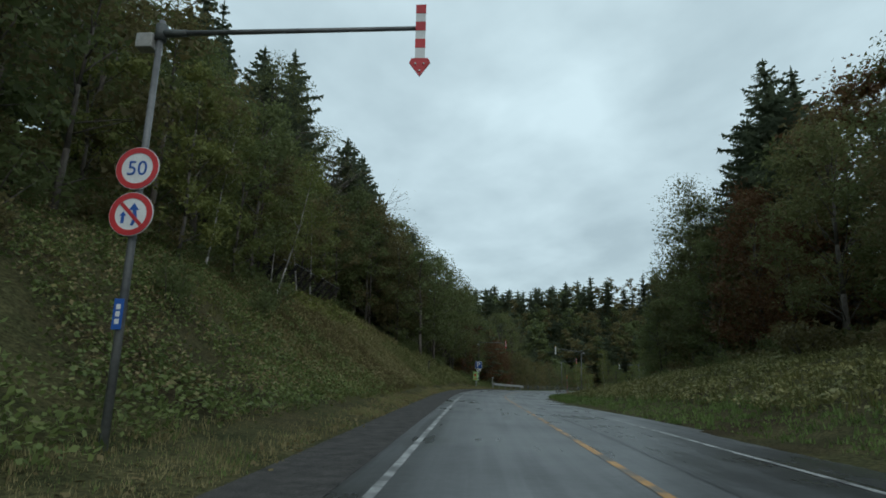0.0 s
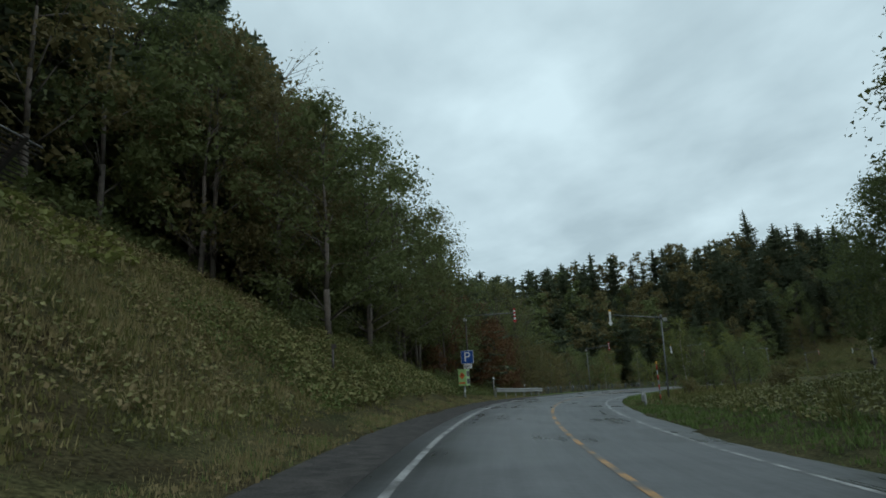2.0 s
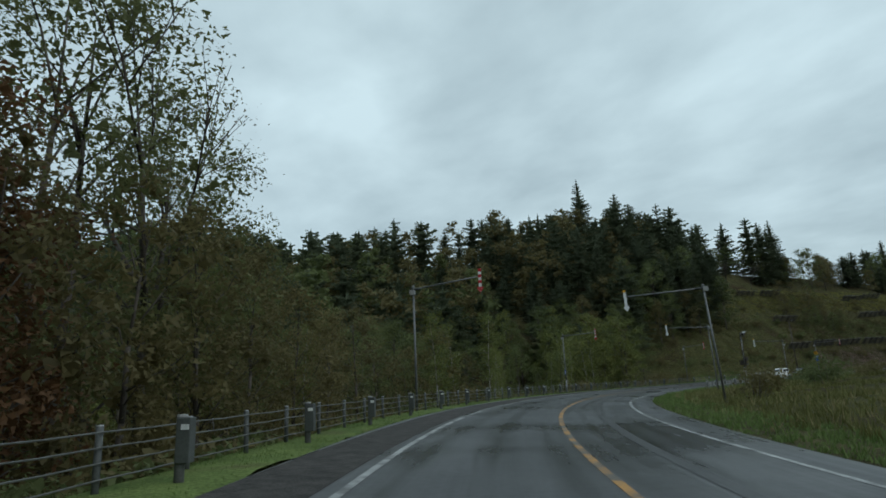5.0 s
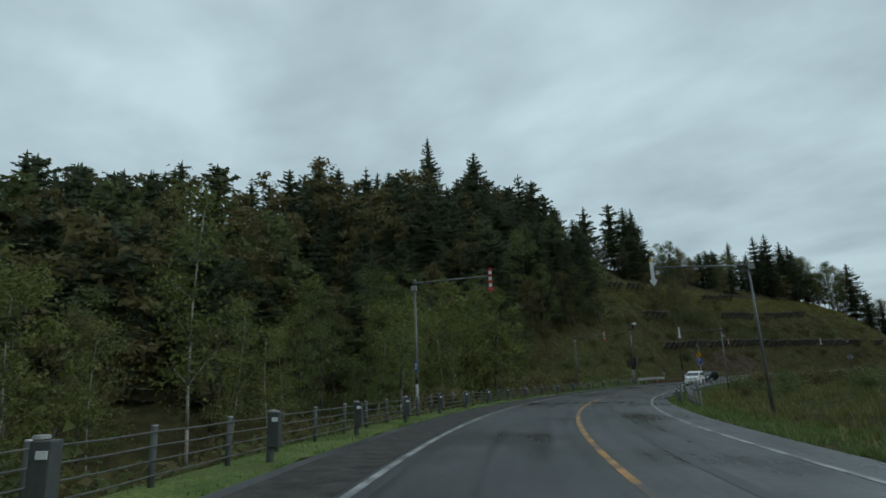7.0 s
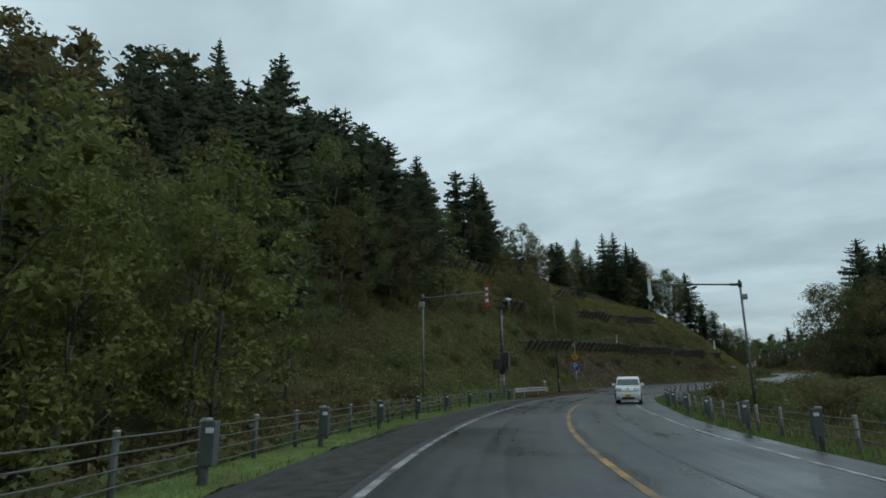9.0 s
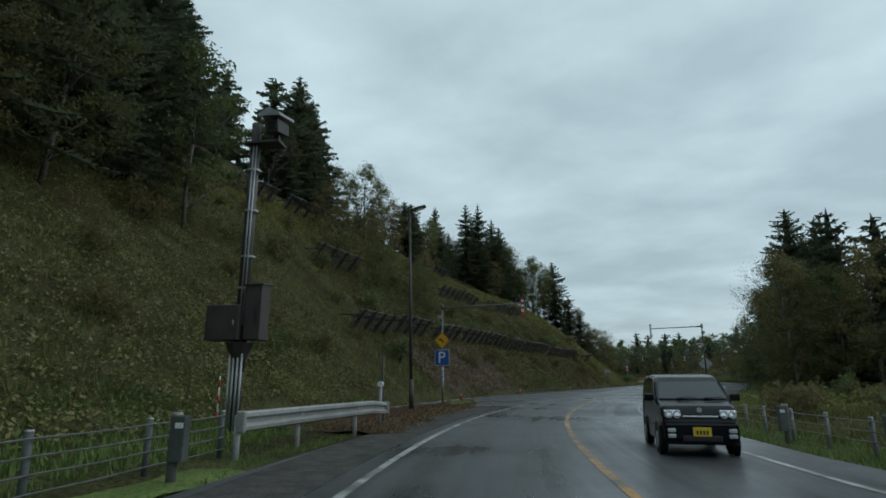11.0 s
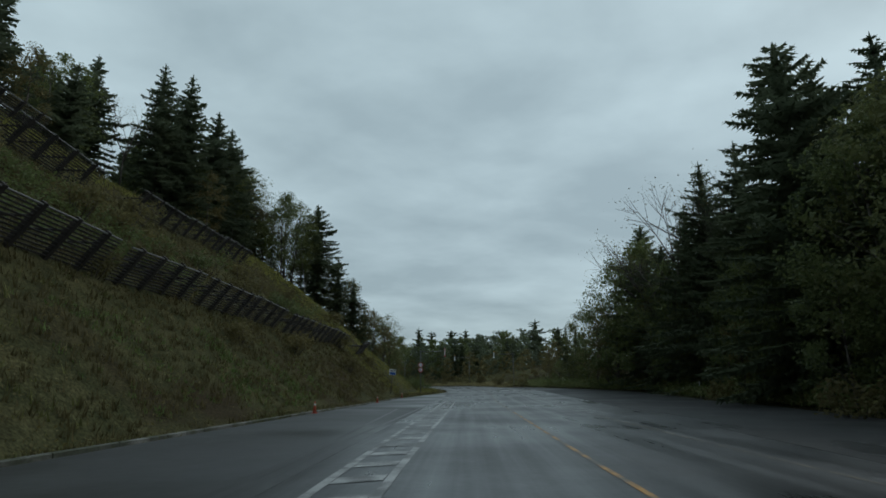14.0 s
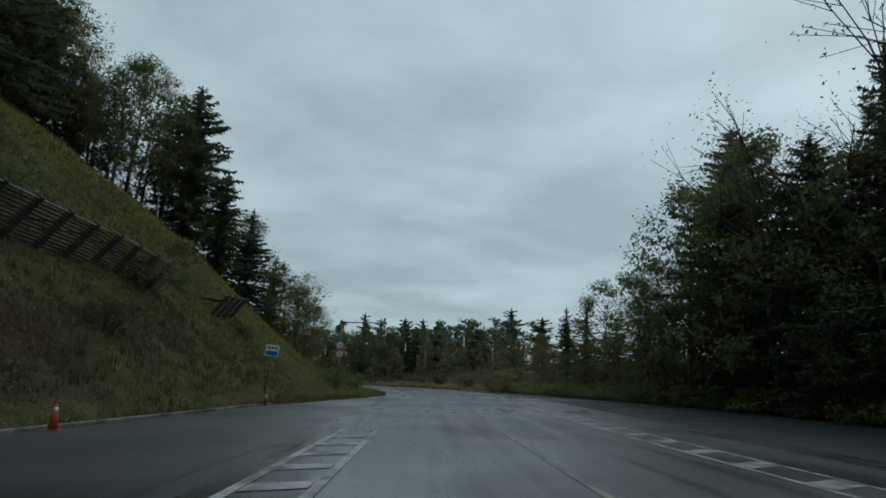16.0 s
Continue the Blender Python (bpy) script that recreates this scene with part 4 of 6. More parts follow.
for u, v, h in ((107.5, -10.2, 7.5), (111, -10.4, 8), (114.5, -10.6, 8.4), (118, -11, 8), (122, -11.4, 7.5), (126, -11.8, 7)):
    plant(("near", "olive")[int(u) % 2], u, v, h, SIGN, 2)
MEADOW = "saplings in the meadow"
plant("birch", 96.8, 9.0, 6.1, MEADOW)
plant("near", 97.4, 9.4, 5.0, MEADOW, 0)
plant("near", 98.6, 10.6, 4.4, MEADOW, 1)
for u, v, h in ((99, 11.2, 3.6), (101, 13, 4.2), (104, 14.5, 4.6), (108, 15.5, 5)):
    plant("green", u, v, h, MEADOW)
plant("bare", 84.0, 11.5, 3.4, MEADOW)
# the ravine
RAVINE = "trees in the ravine"
for u, v, h in ((141, -15, 9.6), (132, -15, 9.4), (146, -16, 9.2), (128, -17, 10)):
    plant("near", u, v, h, RAVINE)
for u, v, h in ((139, -10.5, 7.5), (144, -11, 7.5), (171, -11, 5.5), (168, -12, 6), (176, -13, 7.5), (180, -12, 8)):
    plant("birch", u, v, h, RAVINE)
wood(104, 148, 11, 20, -1, 4.3, [("yellow", 1, 5.5, 7.5), ("olive", 6, 5.5, 8), ("birch", 2, 6, 8), ("rust", 3, 5, 7)], RAVINE, 260)
wood(148, 190, 11, 20, -1, 5.2, [("yellow", 4, 5.5, 8.5), ("olive", 3, 5, 7), ("birch", 3, 6, 9), ("green", 2, 5, 7)], RAVINE, 200)
wood(108, 150, 20, 33, -1, 5.4, [("olive", 6, 9, 13), ("yellow", 1, 9, 12), ("rust", 1, 8, 11), ("green", 2, 9, 13), ("birch", 1, 10, 13)], RAVINE, 240)
wood(150, 192, 20, 33, -1, 5.6, [("yellow", 3, 9, 12), ("green", 3, 9, 13), ("nearfir", 1, 11, 14), ("olive", 2, 8, 11), ("birch", 1, 10, 13)], RAVINE, 220)
for u, v, h in ((183, -17, 12), (185, -14, 10), (188, -16, 12.5), (192, -12.5, 11), (194, -15, 11), (189, -11.5, 8)):
    plant("yellow", u, v, h, RAVINE)
for u, v, h in ((136.5, -14, 8.6), (139.5, -15.5, 8.6), (134, -16.5, 8.8)):
    plant("airy", u, v, h, RAVINE)
# the slope above the bend
SLOPE = "trees on the slope"
wood(200, 209, 19, 30, -1, 3.9, [("fir", 4, 11, 14), ("green", 2, 8, 11), ("olive", 1, 8, 11)], SLOPE, 90)
wood(186, 200, 13, 30, -1, 3.9, [("fir", 4, 9.3, 12.5), ("green", 4, 8, 12), ("yellow", 3, 8, 11), ("olive", 1, 8, 11)], SLOPE, 260)
wood(207, 236, 20.5, 33, -1, 4.3, [("fir", 4, 13, 17), ("green", 3, 9, 13), ("olive", 3, 9, 13)], SLOPE, 200)
for u, v, h in ((223, -21.5, 16), (229, -23, 14), (219, -20.5, 16), (232.5, -23.5, 17), (237, -26.5, 14), (240.5, -29, 12)):
    plant("closefir", u, v, h, SLOPE)
plant_to("nearfir", 228.3, -42.9, 44.8, SLOPE)
plant_to("nearfir", 231.6, -60.7, 55.0, SLOPE)
plant_to("fir", 245.0, -61.8, 49.8, SLOPE)
for u, v, h, k in ((221, -19, 9, 2), (225.5, -20, 10, 0), (216, -18.5, 10, 1), (212, -18, 9, 2)):
    plant("near", u, v, h, SLOPE, k)
# along the crest above the snow fences
CREST = "trees above the snow fences"
wood(238, 268, 33, 44, -1, 4.6, [("fir", 3, 7, 9.5), ("green", 3, 6, 8.5), ("olive", 2, 6, 8.5), ("birch", 2, 6, 9), ("bare", 2, 7, 9.5)], CREST, 150)
wood(268, 300, 33, 44, -1, 5.0, [("fir", 3, 6, 9), ("green", 3, 6, 9), ("olive", 2, 6, 8), ("bare", 1, 7, 9)], CREST, 120)
wood(300, 336, 33, 46, -1, 5.2, [("fir", 3, 7, 10), ("green", 2, 7, 10), ("bare", 2, 8, 11)], CREST, 110)
for u, v, top, key in ((262.1, -36.7, 37.9, "nearfir"), (265.5, -37.5, 36.0, "nearfir"), (270.7, -41.0, 40.3, "nearfir"), (259, -35, 30, "fir"), (275, -35, 30.5, "near"), (278.5, -34, 29, "near"),
                       (284, -36, 28, "bare"), (289, -36, 29, "fir"), (295, -38, 30.5, "fir"), (305.9, -43.1, 32.9, "nearfir"), (310.4, -41.2, 35.2, "nearfir"), (315.2, -36.2, 36.2, "nearfir"),
                       (318.3, -35.1, 37.0, "nearfir"), (320.5, -37.0, 34.0, "nearfir"), (326, -35, 31, "near"), (330, -36, 31, "bare"), (334, -35, 30.5, "airy"), (338, -36, 31.5, "airy"), (342.4, -34.7, 31.7, "airy"),
                       (340.5, -31.5, 29, "bare"), (344, -31, 27, "bare"), (339.5, -35.5, 31.5, "near"), (343.5, -36, 30.5, "near"), (336, -33.5, 31, "near"), (332.5, -34, 33, "nearfir"), (328.5, -33.5, 34, "nearfir"), (324.5, -34.5, 35, "nearfir"), (341, -33, 27.5, "near"), (345.5, -33, 27, "near"), (346.3, -24.3, 28.3, "nearfir"), (349, -21.5, 20, "nearfir"), (340, -29, 21, "birch"), (336.5, -30, 22, "birch"), (252.5, -38.8, 29.1, "fir"),
                       (341.5, -27.5, 27.5, "airy"), (343.5, -29, 29.5, "near"), (346.5, -28.5, 28.5, "airy"), (338.5, -28.5, 27, "near"), (348.5, -27, 25.5, "near"), (344.5, -26, 24, "birch"), (342, -25.5, 22, "birch"), (350.5, -24, 20.5, "near"), (353, -19, 17.5, "nearfir"), (358.3, -19.5, 17.8, "near")):
    plant_to(key, u, v, top, CREST)
wood(318, 344, 31.5, 35, -1, 3.4, [("olive", 3, 6, 9), ("green", 2, 6, 9), ("bare", 1, 8, 10), ("birch", 2, 7, 10)], CREST, 80)
wood(322, 346, 36, 46, -1, 4.4, [("nearfir", 3, 10, 14), ("airy", 2, 9, 13), ("olive", 2, 8, 11)], CREST, 120)
wood(354, 376, 14, 40, -1, 4.8, [("green", 3, 9, 12), ("olive", 3, 8, 11), ("fir", 2, 10, 14)], "trees behind the slope", 220)
for u, v, h in ((377, -9.5, 12), (383, -8.5, 14), (389, -9.0, 13)):
    plant("airy", u, v, h, "trees behind the slope")
for u, v, h in ((362, -12, 11.5), (359.5, -13.5, 9.5), (366, -11.5, 9), (364, -14.5, 11)):
    plant(("airy", "near")[int(v) % 2], u, v, h, "trees behind the slope")
SCRUB = "scrub between the snow fences"
for u, v in ((256, -20.8), (259, -21.2), (262.5, -22.8), (258, -25.6), (263, -26), (266, -21), (262, -19.6), (257, -28), (262, -29), (265.5, -28), (265, -20.2), (254, -24), (260, -23.5)):
    plant(("green", "near", "olive")[int(u) % 3], u, v, 3.6 + (u * 7 % 3), SCRUB)
for u, v in ((282, -20), (287, -20.5), (291, -22.5), (279, -27), (304, -21), (312, -20)):
    plant("drybush", u, v, 2.2, SCRUB)
# right of the road
RIGHT = "trees on the meadow bank"
for u, v, h in ((70, 17, 10), (72.5, 19, 11), (67, 16, 9.5), (75, 21, 10.5), (68, 20, 11)):
    plant("near", u, v, h, RIGHT)
for u, v, top, key in ((57, 23.5, 27.0, "closefir"), (53.5, 24.5, 30.0, "closefir"), (49.5, 24.5, 30.0, "closefir"), (46, 24, 27, "nearfir"), (62.4, 19.4, 22.0, "airy"), (61.6, 20.4, 20.3, "near"), (64.2, 20.6, 19.0, "airy"), (60.6, 20.6, 20.5, "airy"), (59.4, 22.6, 18.0, "near"), (56, 20, 16, "near"), (51, 21, 17, "near"), (65.5, 21, 17, "near"), (69, 23, 15, "near")):
    plant_to(key, u, v, top, RIGHT)
for u, v, h, key in ((40, 23, 18.5, "near"), (37.5, 24.5, 18.5, "nearrust"), (35, 25.5, 19, "near"), (33, 27, 19, "near")):
    plant(key, u, v, h, RIGHT)
for u, v, h in ((44, 18.5, 13), (48, 20, 12.5), (40, 17, 12)):
    plant("nearrust", u, v, h, RIGHT)
wood(16, 62, 15.5, 19, 1, 3.8, [("near", 5, 9, 13), ("nearrust", 1, 8, 11)], RIGHT, 300)
wood(16, 60, 19, 30, 1, 6.0, [("green", 4, 12, 16), ("olive", 4, 12, 15), ("fir", 2, 15, 19), ("rust", 2, 10, 13)], RIGHT, 300)
SHOULDER = "trees by the wide shoulder"
for u0, u1, d0 in ((268, 284, 14.5), (284, 300, 17.0), (300, 332, 18.5), (332, 345, 15.5), (345, 358, 12.0)):
    low, high = (11, 15) if u0 < 332 else (8, 11) if u0 < 345 else (3.8, 5.6)
    wood(u0, u1, d0, d0 + 4.5, 1, 3.5, [("near", 8, low, high), ("closefir", 1, low + 1.5, high + 2)], SHOULDER, 200)
    wood(u0, u1, d0 + 4.5, d0 + 13, 1, 6.0, [("fir", 4, low + 2.5, high + 3), ("olive", 2, low - 1, high - 1), ("airy", 2, low, high)], SHOULDER, 160)
for u, v, top, key in ((290.7, 18.1, 21.4, "closefir"), (294.5, 20.5, 20.5, "closefir"), (287.5, 21, 19, "closefir"), (303, 20, 19.5, "closefir"), (311, 20.5, 20.5, "closefir"), (318, 20, 18.5, "closefir"),
                       (329.5, 19.5, 20.4, "closefir"), (331.2, 16.2, 16.0, "near"), (325, 18.5, 16.5, "near"), (321, 19.5, 20, "bare"), (315, 20, 21, "bare"), (308, 19.5, 21.5, "bare"), (326, 20, 19, "bare")):
    plant_to(key, u, v, top, SHOULDER)
for u0, u1, d0 in ((270, 284, 13.6), (284, 300, 16.2), (300, 330, 17.8), (330, 345, 15.0)):
    wood(u0, u1, d0, d0 + 2.2, 1, 3.0, [("green", 3, 4, 7), ("yellow", 2, 4, 6.5), ("olive", 2, 4, 6.5)], SHOULDER, 90)


# kinds of far trees, kept as arrays alone
FAR = {"fir": [], "leaf": [], "ridge": []}
for i in range(5):
    b, v, f = conifer(18, 5.6 + 0.6 * (i % 3), 200 + i, 2.8, 0.05, (0.45, 0.52, 0.4, 0.62, 0.42)[i])
    b.free()
    FAR["fir"].append((v, 18.0))
for i in range(4):
    b, v, f = conifer(18, 5.6 + 0.5 * (i % 3), 230 + i, 2.1, 0.08, (0.5, 0.65, 0.45, 0.75)[i])
    b.free()
    FAR["ridge"].append((v, 18.0))
for i in range(3):
    b, v, f = broadleaf(13, 4.4, 900, 210 + i, 0.55, 0.04, 34)
    b.free()
    FAR["leaf"].append((v, 13.0))


def far_wood(name, label, leaf, rows, keys, heights, seed):
    """Many far trees in one mesh."""
    if not len(rows):
        return
    g = np.random.default_rng(seed)
    places = np.array(rows)
    lows = land(places[:, 0], places[:, 1]) - 0.2
    out = []
    for (x, y), z in zip(rows, lows):
        kinds = FAR[keys[int(g.integers(0, len(keys)))]]
        v, base = kinds[int(g.integers(0, len(kinds)))]
        s, a, wide = g.uniform(*heights) / base, g.uniform(0, 6.283), g.uniform(0.95, 1.3)
        rot = np.array([[math.cos(a), -math.sin(a), 0], [math.sin(a), math.cos(a), 0], [0, 0, 1]])
        out.append((v * np.array([s * wide, s * wide, s])) @ rot.T + np.array([x, y, z]))
    v, f = tris(*out)
    tagged(new(name, mesh_of(name, v, f, leaf)), label, "woods", kind="stuff")


def ring(u0, u1, d0, d1, side, gap, tries):
    return [(x, y) for _, _, x, y in spots(u0, u1, d0, d1, side, gap, tries)]


far_wood("far_woods", "dense dark fir woods on the far ridge", M_FIR, ring(78, 186, 36, 118, -1, 6.8, 1300), ["fir"], (10.5, 16.5), 1)
far_wood("far_woods", "dense fir woods on the ravine's far side", M_FIR, ring(156, 186, 44, 84, -1, 5.4, 420), ["ridge"], (6.5, 10.5), 13)
far_wood("far_woods", "tall fir woods on the far ridge", M_FIR, ring(168, 206, 80, 126, -1, 6.4, 560), ["fir"], (14, 18.5), 14)
far_wood("far_woods", "dense dark fir woods above the bend", M_FIR, ring(184, 208, 34, 80, -1, 5.2, 700), ["ridge"], (7, 11.5), 11)
far_wood("far_woods", "dense dark fir woods on the bend's slope", M_FIR, ring(208, 240, 34, 80, -1, 5.4, 600), ["ridge"], (10, 15), 12)
far_wood("far_woods", "dark firs on the hill behind the snow fences", M_FIR, ring(240, 266, 44, 84, -1, 5.4, 300), ["ridge"], (12, 18), 17)
far_wood("far_woods", "green broadleaf trees among far firs", M_GREEN, ring(78, 200, 38, 110, -1, 8, 320), ["leaf"], (11, 16), 2)
far_wood("far_woods", "olive broadleaf trees among far firs", M_OLIVE, ring(100, 236, 40, 100, -1, 10, 240), ["leaf"], (11, 16), 15)
far_wood("far_woods", "dark firs on the hill above the road", M_FIR, ring(-20, 80, 34, 60, -1, 7.0, 200), ["fir"], (15, 20), 3)
far_wood("far_woods", "dark firs beyond the slope", M_FIR, ring(300, 420, 46, 70, -1, 7.0, 200), ["fir"], (9, 12), 4)
far_wood("far_woods", "dark trees where the road bends away", M_FIR, ring(378, 432, 14, 38, 1, 4.8, 340), ["fir", "leaf", "leaf"], (6, 9), 5)
far_wood("far_woods", "olive trees where the road bends away", M_OLIVE, ring(358, 430, 8, 34, 1, 4.8, 300), ["leaf"], (3.5, 5.5), 6)
far_wood("far_woods", "green trees behind the far bend", M_GREEN, ring(385, 432, 16, 70, 1, 5.0, 300), ["leaf"], (7, 10), 18)
far_wood("far_woods", "small firs standing out where the road bends away", M_FIR, [(324.3, 163.9), (322.0, 158.0), (324.3, 148.1), (326, 153.0), (320, 168), (291.8, 138.3)], ["fir"], (10.5, 13), 16)
far_wood("far_woods", "trees behind the meadow", M_GREEN, ring(250, 336, 36, 56, 1, 7.0, 120), ["leaf", "fir"], (13, 17), 7)
far_wood("far_woods", "trees behind the meadow bank", M_GREEN, ring(-10, 52, 34, 58, 1, 6.0, 170), ["leaf", "fir"], (13, 17), 8)

# ---- undergrowth and grass ----
def scatter(u0, u1, d0, d1, side, n, seed):
    """n places on the ground between two distances from the road's middle."""
    g = np.random.default_rng(seed)
    u = g.uniform(u0, u1, n)
    lo, hi = (np.interp(u, *d) if isinstance(d, tuple) else np.full(n, float(d)) for d in (d0, d1))
    v = (lo + (hi - lo) * g.random(n)) * side
    x, y, _, tx, ty, _ = at_u(u)
    px, py = x + ty * v, y - tx * v
    return np.stack([px, py, land(px, py)], 1), g


def leafy(name, label, material, where, n, leaf, tall, seed, per=6, clump=0.0, lift=0.0):
    """Broad-leaved plants: groups of tilted leaves at several heights."""
    p, g = scatter(*where, n, seed)
    p[:, 2] += lift
    if clump:
        keep = wobble(p[:, 0], p[:, 1], 1.6) + g.normal(0, 0.35, len(p)) > clump
        p = p[keep]
    n = len(p)
    high = tall * (0.35 + 0.65 * g.random(n)) * (0.75 + 0.35 * wobble(p[:, 0], p[:, 1], 2.2))
    c = np.repeat(p, per, 0) + g.normal(0, 0.16, (n * per, 3)) * [1, 1, 0]
    c[:, 2] += np.repeat(high, per) * g.uniform(0.3, 1.0, n * per)
    s = leaf * g.uniform(0.6, 1.4, n * per)
    v, f = quads(c, unit(g.normal(0, 0.5, (n * per, 3)) + [0, 0, 0.75]), g.normal(0, 1, (n * per, 3)), s * 0.6, s, 0.12)
    ob = new(name, mesh_of(name, v, f, material))
    return tagged(ob, label, "undergrowth", kind="stuff")


def blades(name, label, material, where, n, tall, seed, per=6, width=0.022, clump=None, lift=0.0):
    """Tufts of grass: thin bent blades."""
    p, g = scatter(*where, n, seed)
    p[:, 2] += lift
    if clump is not None:
        p = p[wobble(p[:, 0], p[:, 1], 1.9) + g.normal(0, 0.3, len(p)) > clump]
    n = len(p)
    k = n * per
    b = np.repeat(p, per, 0) + g.normal(0, 0.07, (k, 3)) * [1, 1, 0] - [0, 0, 0.03]
    a = g.uniform(0, 6.283, k)
    h = np.repeat(tall * g.uniform(0.5, 1.2, n) * (0.8 + 0.3 * wobble(p[:, 0], p[:, 1], 2.5)), per) * g.uniform(0.5, 1.1, k)
    out = np.stack([np.cos(a), np.sin(a), np.zeros(k)], 1)
    side = np.stack([-np.sin(a), np.cos(a), np.zeros(k)], 1)
    w = width * g.uniform(0.7, 1.5, k)[:, None]
    tip = b + out * (h * g.uniform(0.15, 0.7, k))[:, None] + np.array([0, 0, 1]) * h[:, None]
    v = np.stack([b - side * w, b + side * w, tip], 1).reshape(-1, 3)
    ob = new(name, mesh_of(name, v, np.arange(len(v)).reshape(-1, 3), material))
    return tagged(ob, label, "grass", kind="stuff")


# left verge and high bank
blades("dry_grass", "dry straw-coloured grass along the left verge", M_STRAW, (0, 100, 5.0, 7.2, -1), 9500, 0.2, 11, 6, 0.009, clump=-0.35)
blades("verge_grass", "short green grass along the left verge", M_GRASS, (0, 104, 5.1, 7.8, -1), 7500, 0.17, 12, 6, 0.008, clump=-0.1)
leafy("bank_plants", "broad-leaved weeds covering the high roadside bank", M_PLANT, (30, 68, 6.8, 17.5, -1), 5000, 0.12, 0.8, 13, 6, -0.05)
leafy("bank_plants", "bright yellow-green butterbur leaves along the bank's top", M_YELLOW, (40, 58, 14, 17, -1), 500, 0.3, 0.8, 56, 5, 0.0)
leafy("withered_plants", "withered pale leaves among the bank weeds", M_DEAD, (10, 66, 7.6, 17, -1), 7000, 0.11, 0.75, 14, 6, -0.05)
blades("bank_grass", "withered brown grass over the high bank", M_SLOPE_BROWN, (27, 44, 6.8, 16.5, -1), 4200, 0.6, 55, 6, 0.016)
blades("bank_grass", "tall dry grass on the high bank", M_STRAW, (24, 66, 7.2, 16.5, -1), 12500, 0.42, 15, 6, 0.014, clump=-0.2)
leafy("bank_plants", "dark green leafy plants low on the high bank", M_WEED, (0, 33, 6.7, 15.5, -1), 8200, 0.11, 0.75, 46, 6, -0.3)
leafy("bank_plants", "pale green leaves among the low bank plants", M_PLANT, (6, 31, 7.0, 13.5, -1), 900, 0.13, 0.8, 57, 6, 0.2)
blades("bank_grass", "tall green grass on the high bank", M_SLOPE_GRASS, (20, 68, 6.6, 17, -1), 8500, 0.36, 16, 6, 0.018)
leafy("bank_plants", "broad pale green weeds below the lay-by sign's trees", M_PLANT, (58, 78, 6.8, 11.5, -1), 3400, 0.15, 1.0, 52, 6, 0.0)
leafy("bank_plants", "green weeds at the foot of the wood", M_WEED, (56, 86, 6.7, 12.5, -1), 5600, 0.1, 0.9, 53, 6, -0.3)
leafy("undergrowth", "dark green undergrowth at the wood's edge", M_GREEN, (64, 106, 7.0, 13, -1), 4000, 0.095, 0.9, 17, 8)
leafy("undergrowth", "yellowing leaves at the wood's edge", M_YELLOW, (66, 100, 7.5, 12, -1), 700, 0.1, 1.5, 18, 7, 0.0)
# verge by the cable fence
blades("verge_grass", "bright green grass under the cable fence", M_GRASS, (98, 226, 5.28, 7.1, -1), 15000, 0.13, 19, 6, 0.01)
leafy("ravine_plants", "low plants on the ravine's edge", M_OLIVE, (104, 204, 7.3, 13, -1), 3600, 0.24, 0.9, 20, 6)
leafy("ravine_plants", "green plants on the ravine's edge", M_GREEN, (104, 204, 7.0, 11, -1), 2200, 0.2, 0.7, 21, 6)
# slope above the bend
FOOT = (np.array([203, 226, 236, 250, 262, 316, 326, 336, 350]), np.array([9.2, 8.9, 9.6, 9.95, 9.65, 9.7, 8.0, 5.6, 5.4]))
SLOPE_FOOT = (np.array([203, 218, 223, 236, 248]), np.array([7.8, 8.2, 9.3, 10.2, 10.6]))
leafy("slope_plants", "leafy weeds covering the steep slope", M_PLANT, (203, 240, SLOPE_FOOT, 22, -1), 11500, 0.105, 0.6, 22, 6)
leafy("slope_plants", "fresh green weeds on the steep slope", M_WEED, (208, 248, SLOPE_FOOT, 24, -1), 8000, 0.095, 0.6, 50, 6, -0.15)
blades("verge_grass", "green grass below the steep slope", M_GRASS, (200, 224, 6.6, 10.2, -1), 3600, 0.26, 45)
blades("verge_grass", "ragged grass leaning over the kerb", M_SLOPE_GRASS, (224, 335, (FOOT[0], FOOT[1] - 0.25), (FOOT[0], FOOT[1] + 0.5), -1), 6500, 0.2, 58, 6, 0.012)
blades("slope_grass", "rough olive grass on the steep slope", M_SLOPE_GRASS, (203, 258, FOOT, 30, -1), 10500, 0.45, 23, 6, 0.022)
blades("slope_grass", "withered brown grass on the long slope", M_SLOPE_BROWN, (248, 334, FOOT, 31, -1), 18000, 0.45, 47, 6, 0.022)
blades("slope_grass", "patches of greener grass on the long slope", M_SLOPE_GRASS, (256, 352, FOOT, 31, -1), 8000, 0.42, 24, 6, 0.022, clump=0.15)
blades("slope_straw", "dry grass on the steep slope", M_STRAW, (215, 350, 11.8, 30, -1), 4200, 0.45, 25, 5, 0.018, clump=0.2)
leafy("slope_weeds", "low dark weeds on the long slope", M_OLIVE, (250, 348, FOOT, 28, -1), 9000, 0.09, 0.45, 48, 6, -0.2)
leafy("undergrowth", "dense dark scrub round the lower snow fence", M_GREEN, (254, 290, 16.8, 22, -1), 2600, 0.17, 1.3, 43, 6, 0.0)
leafy("reddish_weeds", "withered reddish weeds on the slope", M_PINK, (249, 267, 10.6, 15.2, -1), 4200, 0.09, 0.8, 26, 6, -0.25)
blades("crest_grass", "yellowish green grass along the slope's crest", M_CREST, (240, 338, 24.8, 33, -1), 8500, 0.5, 41, 6, 0.024)
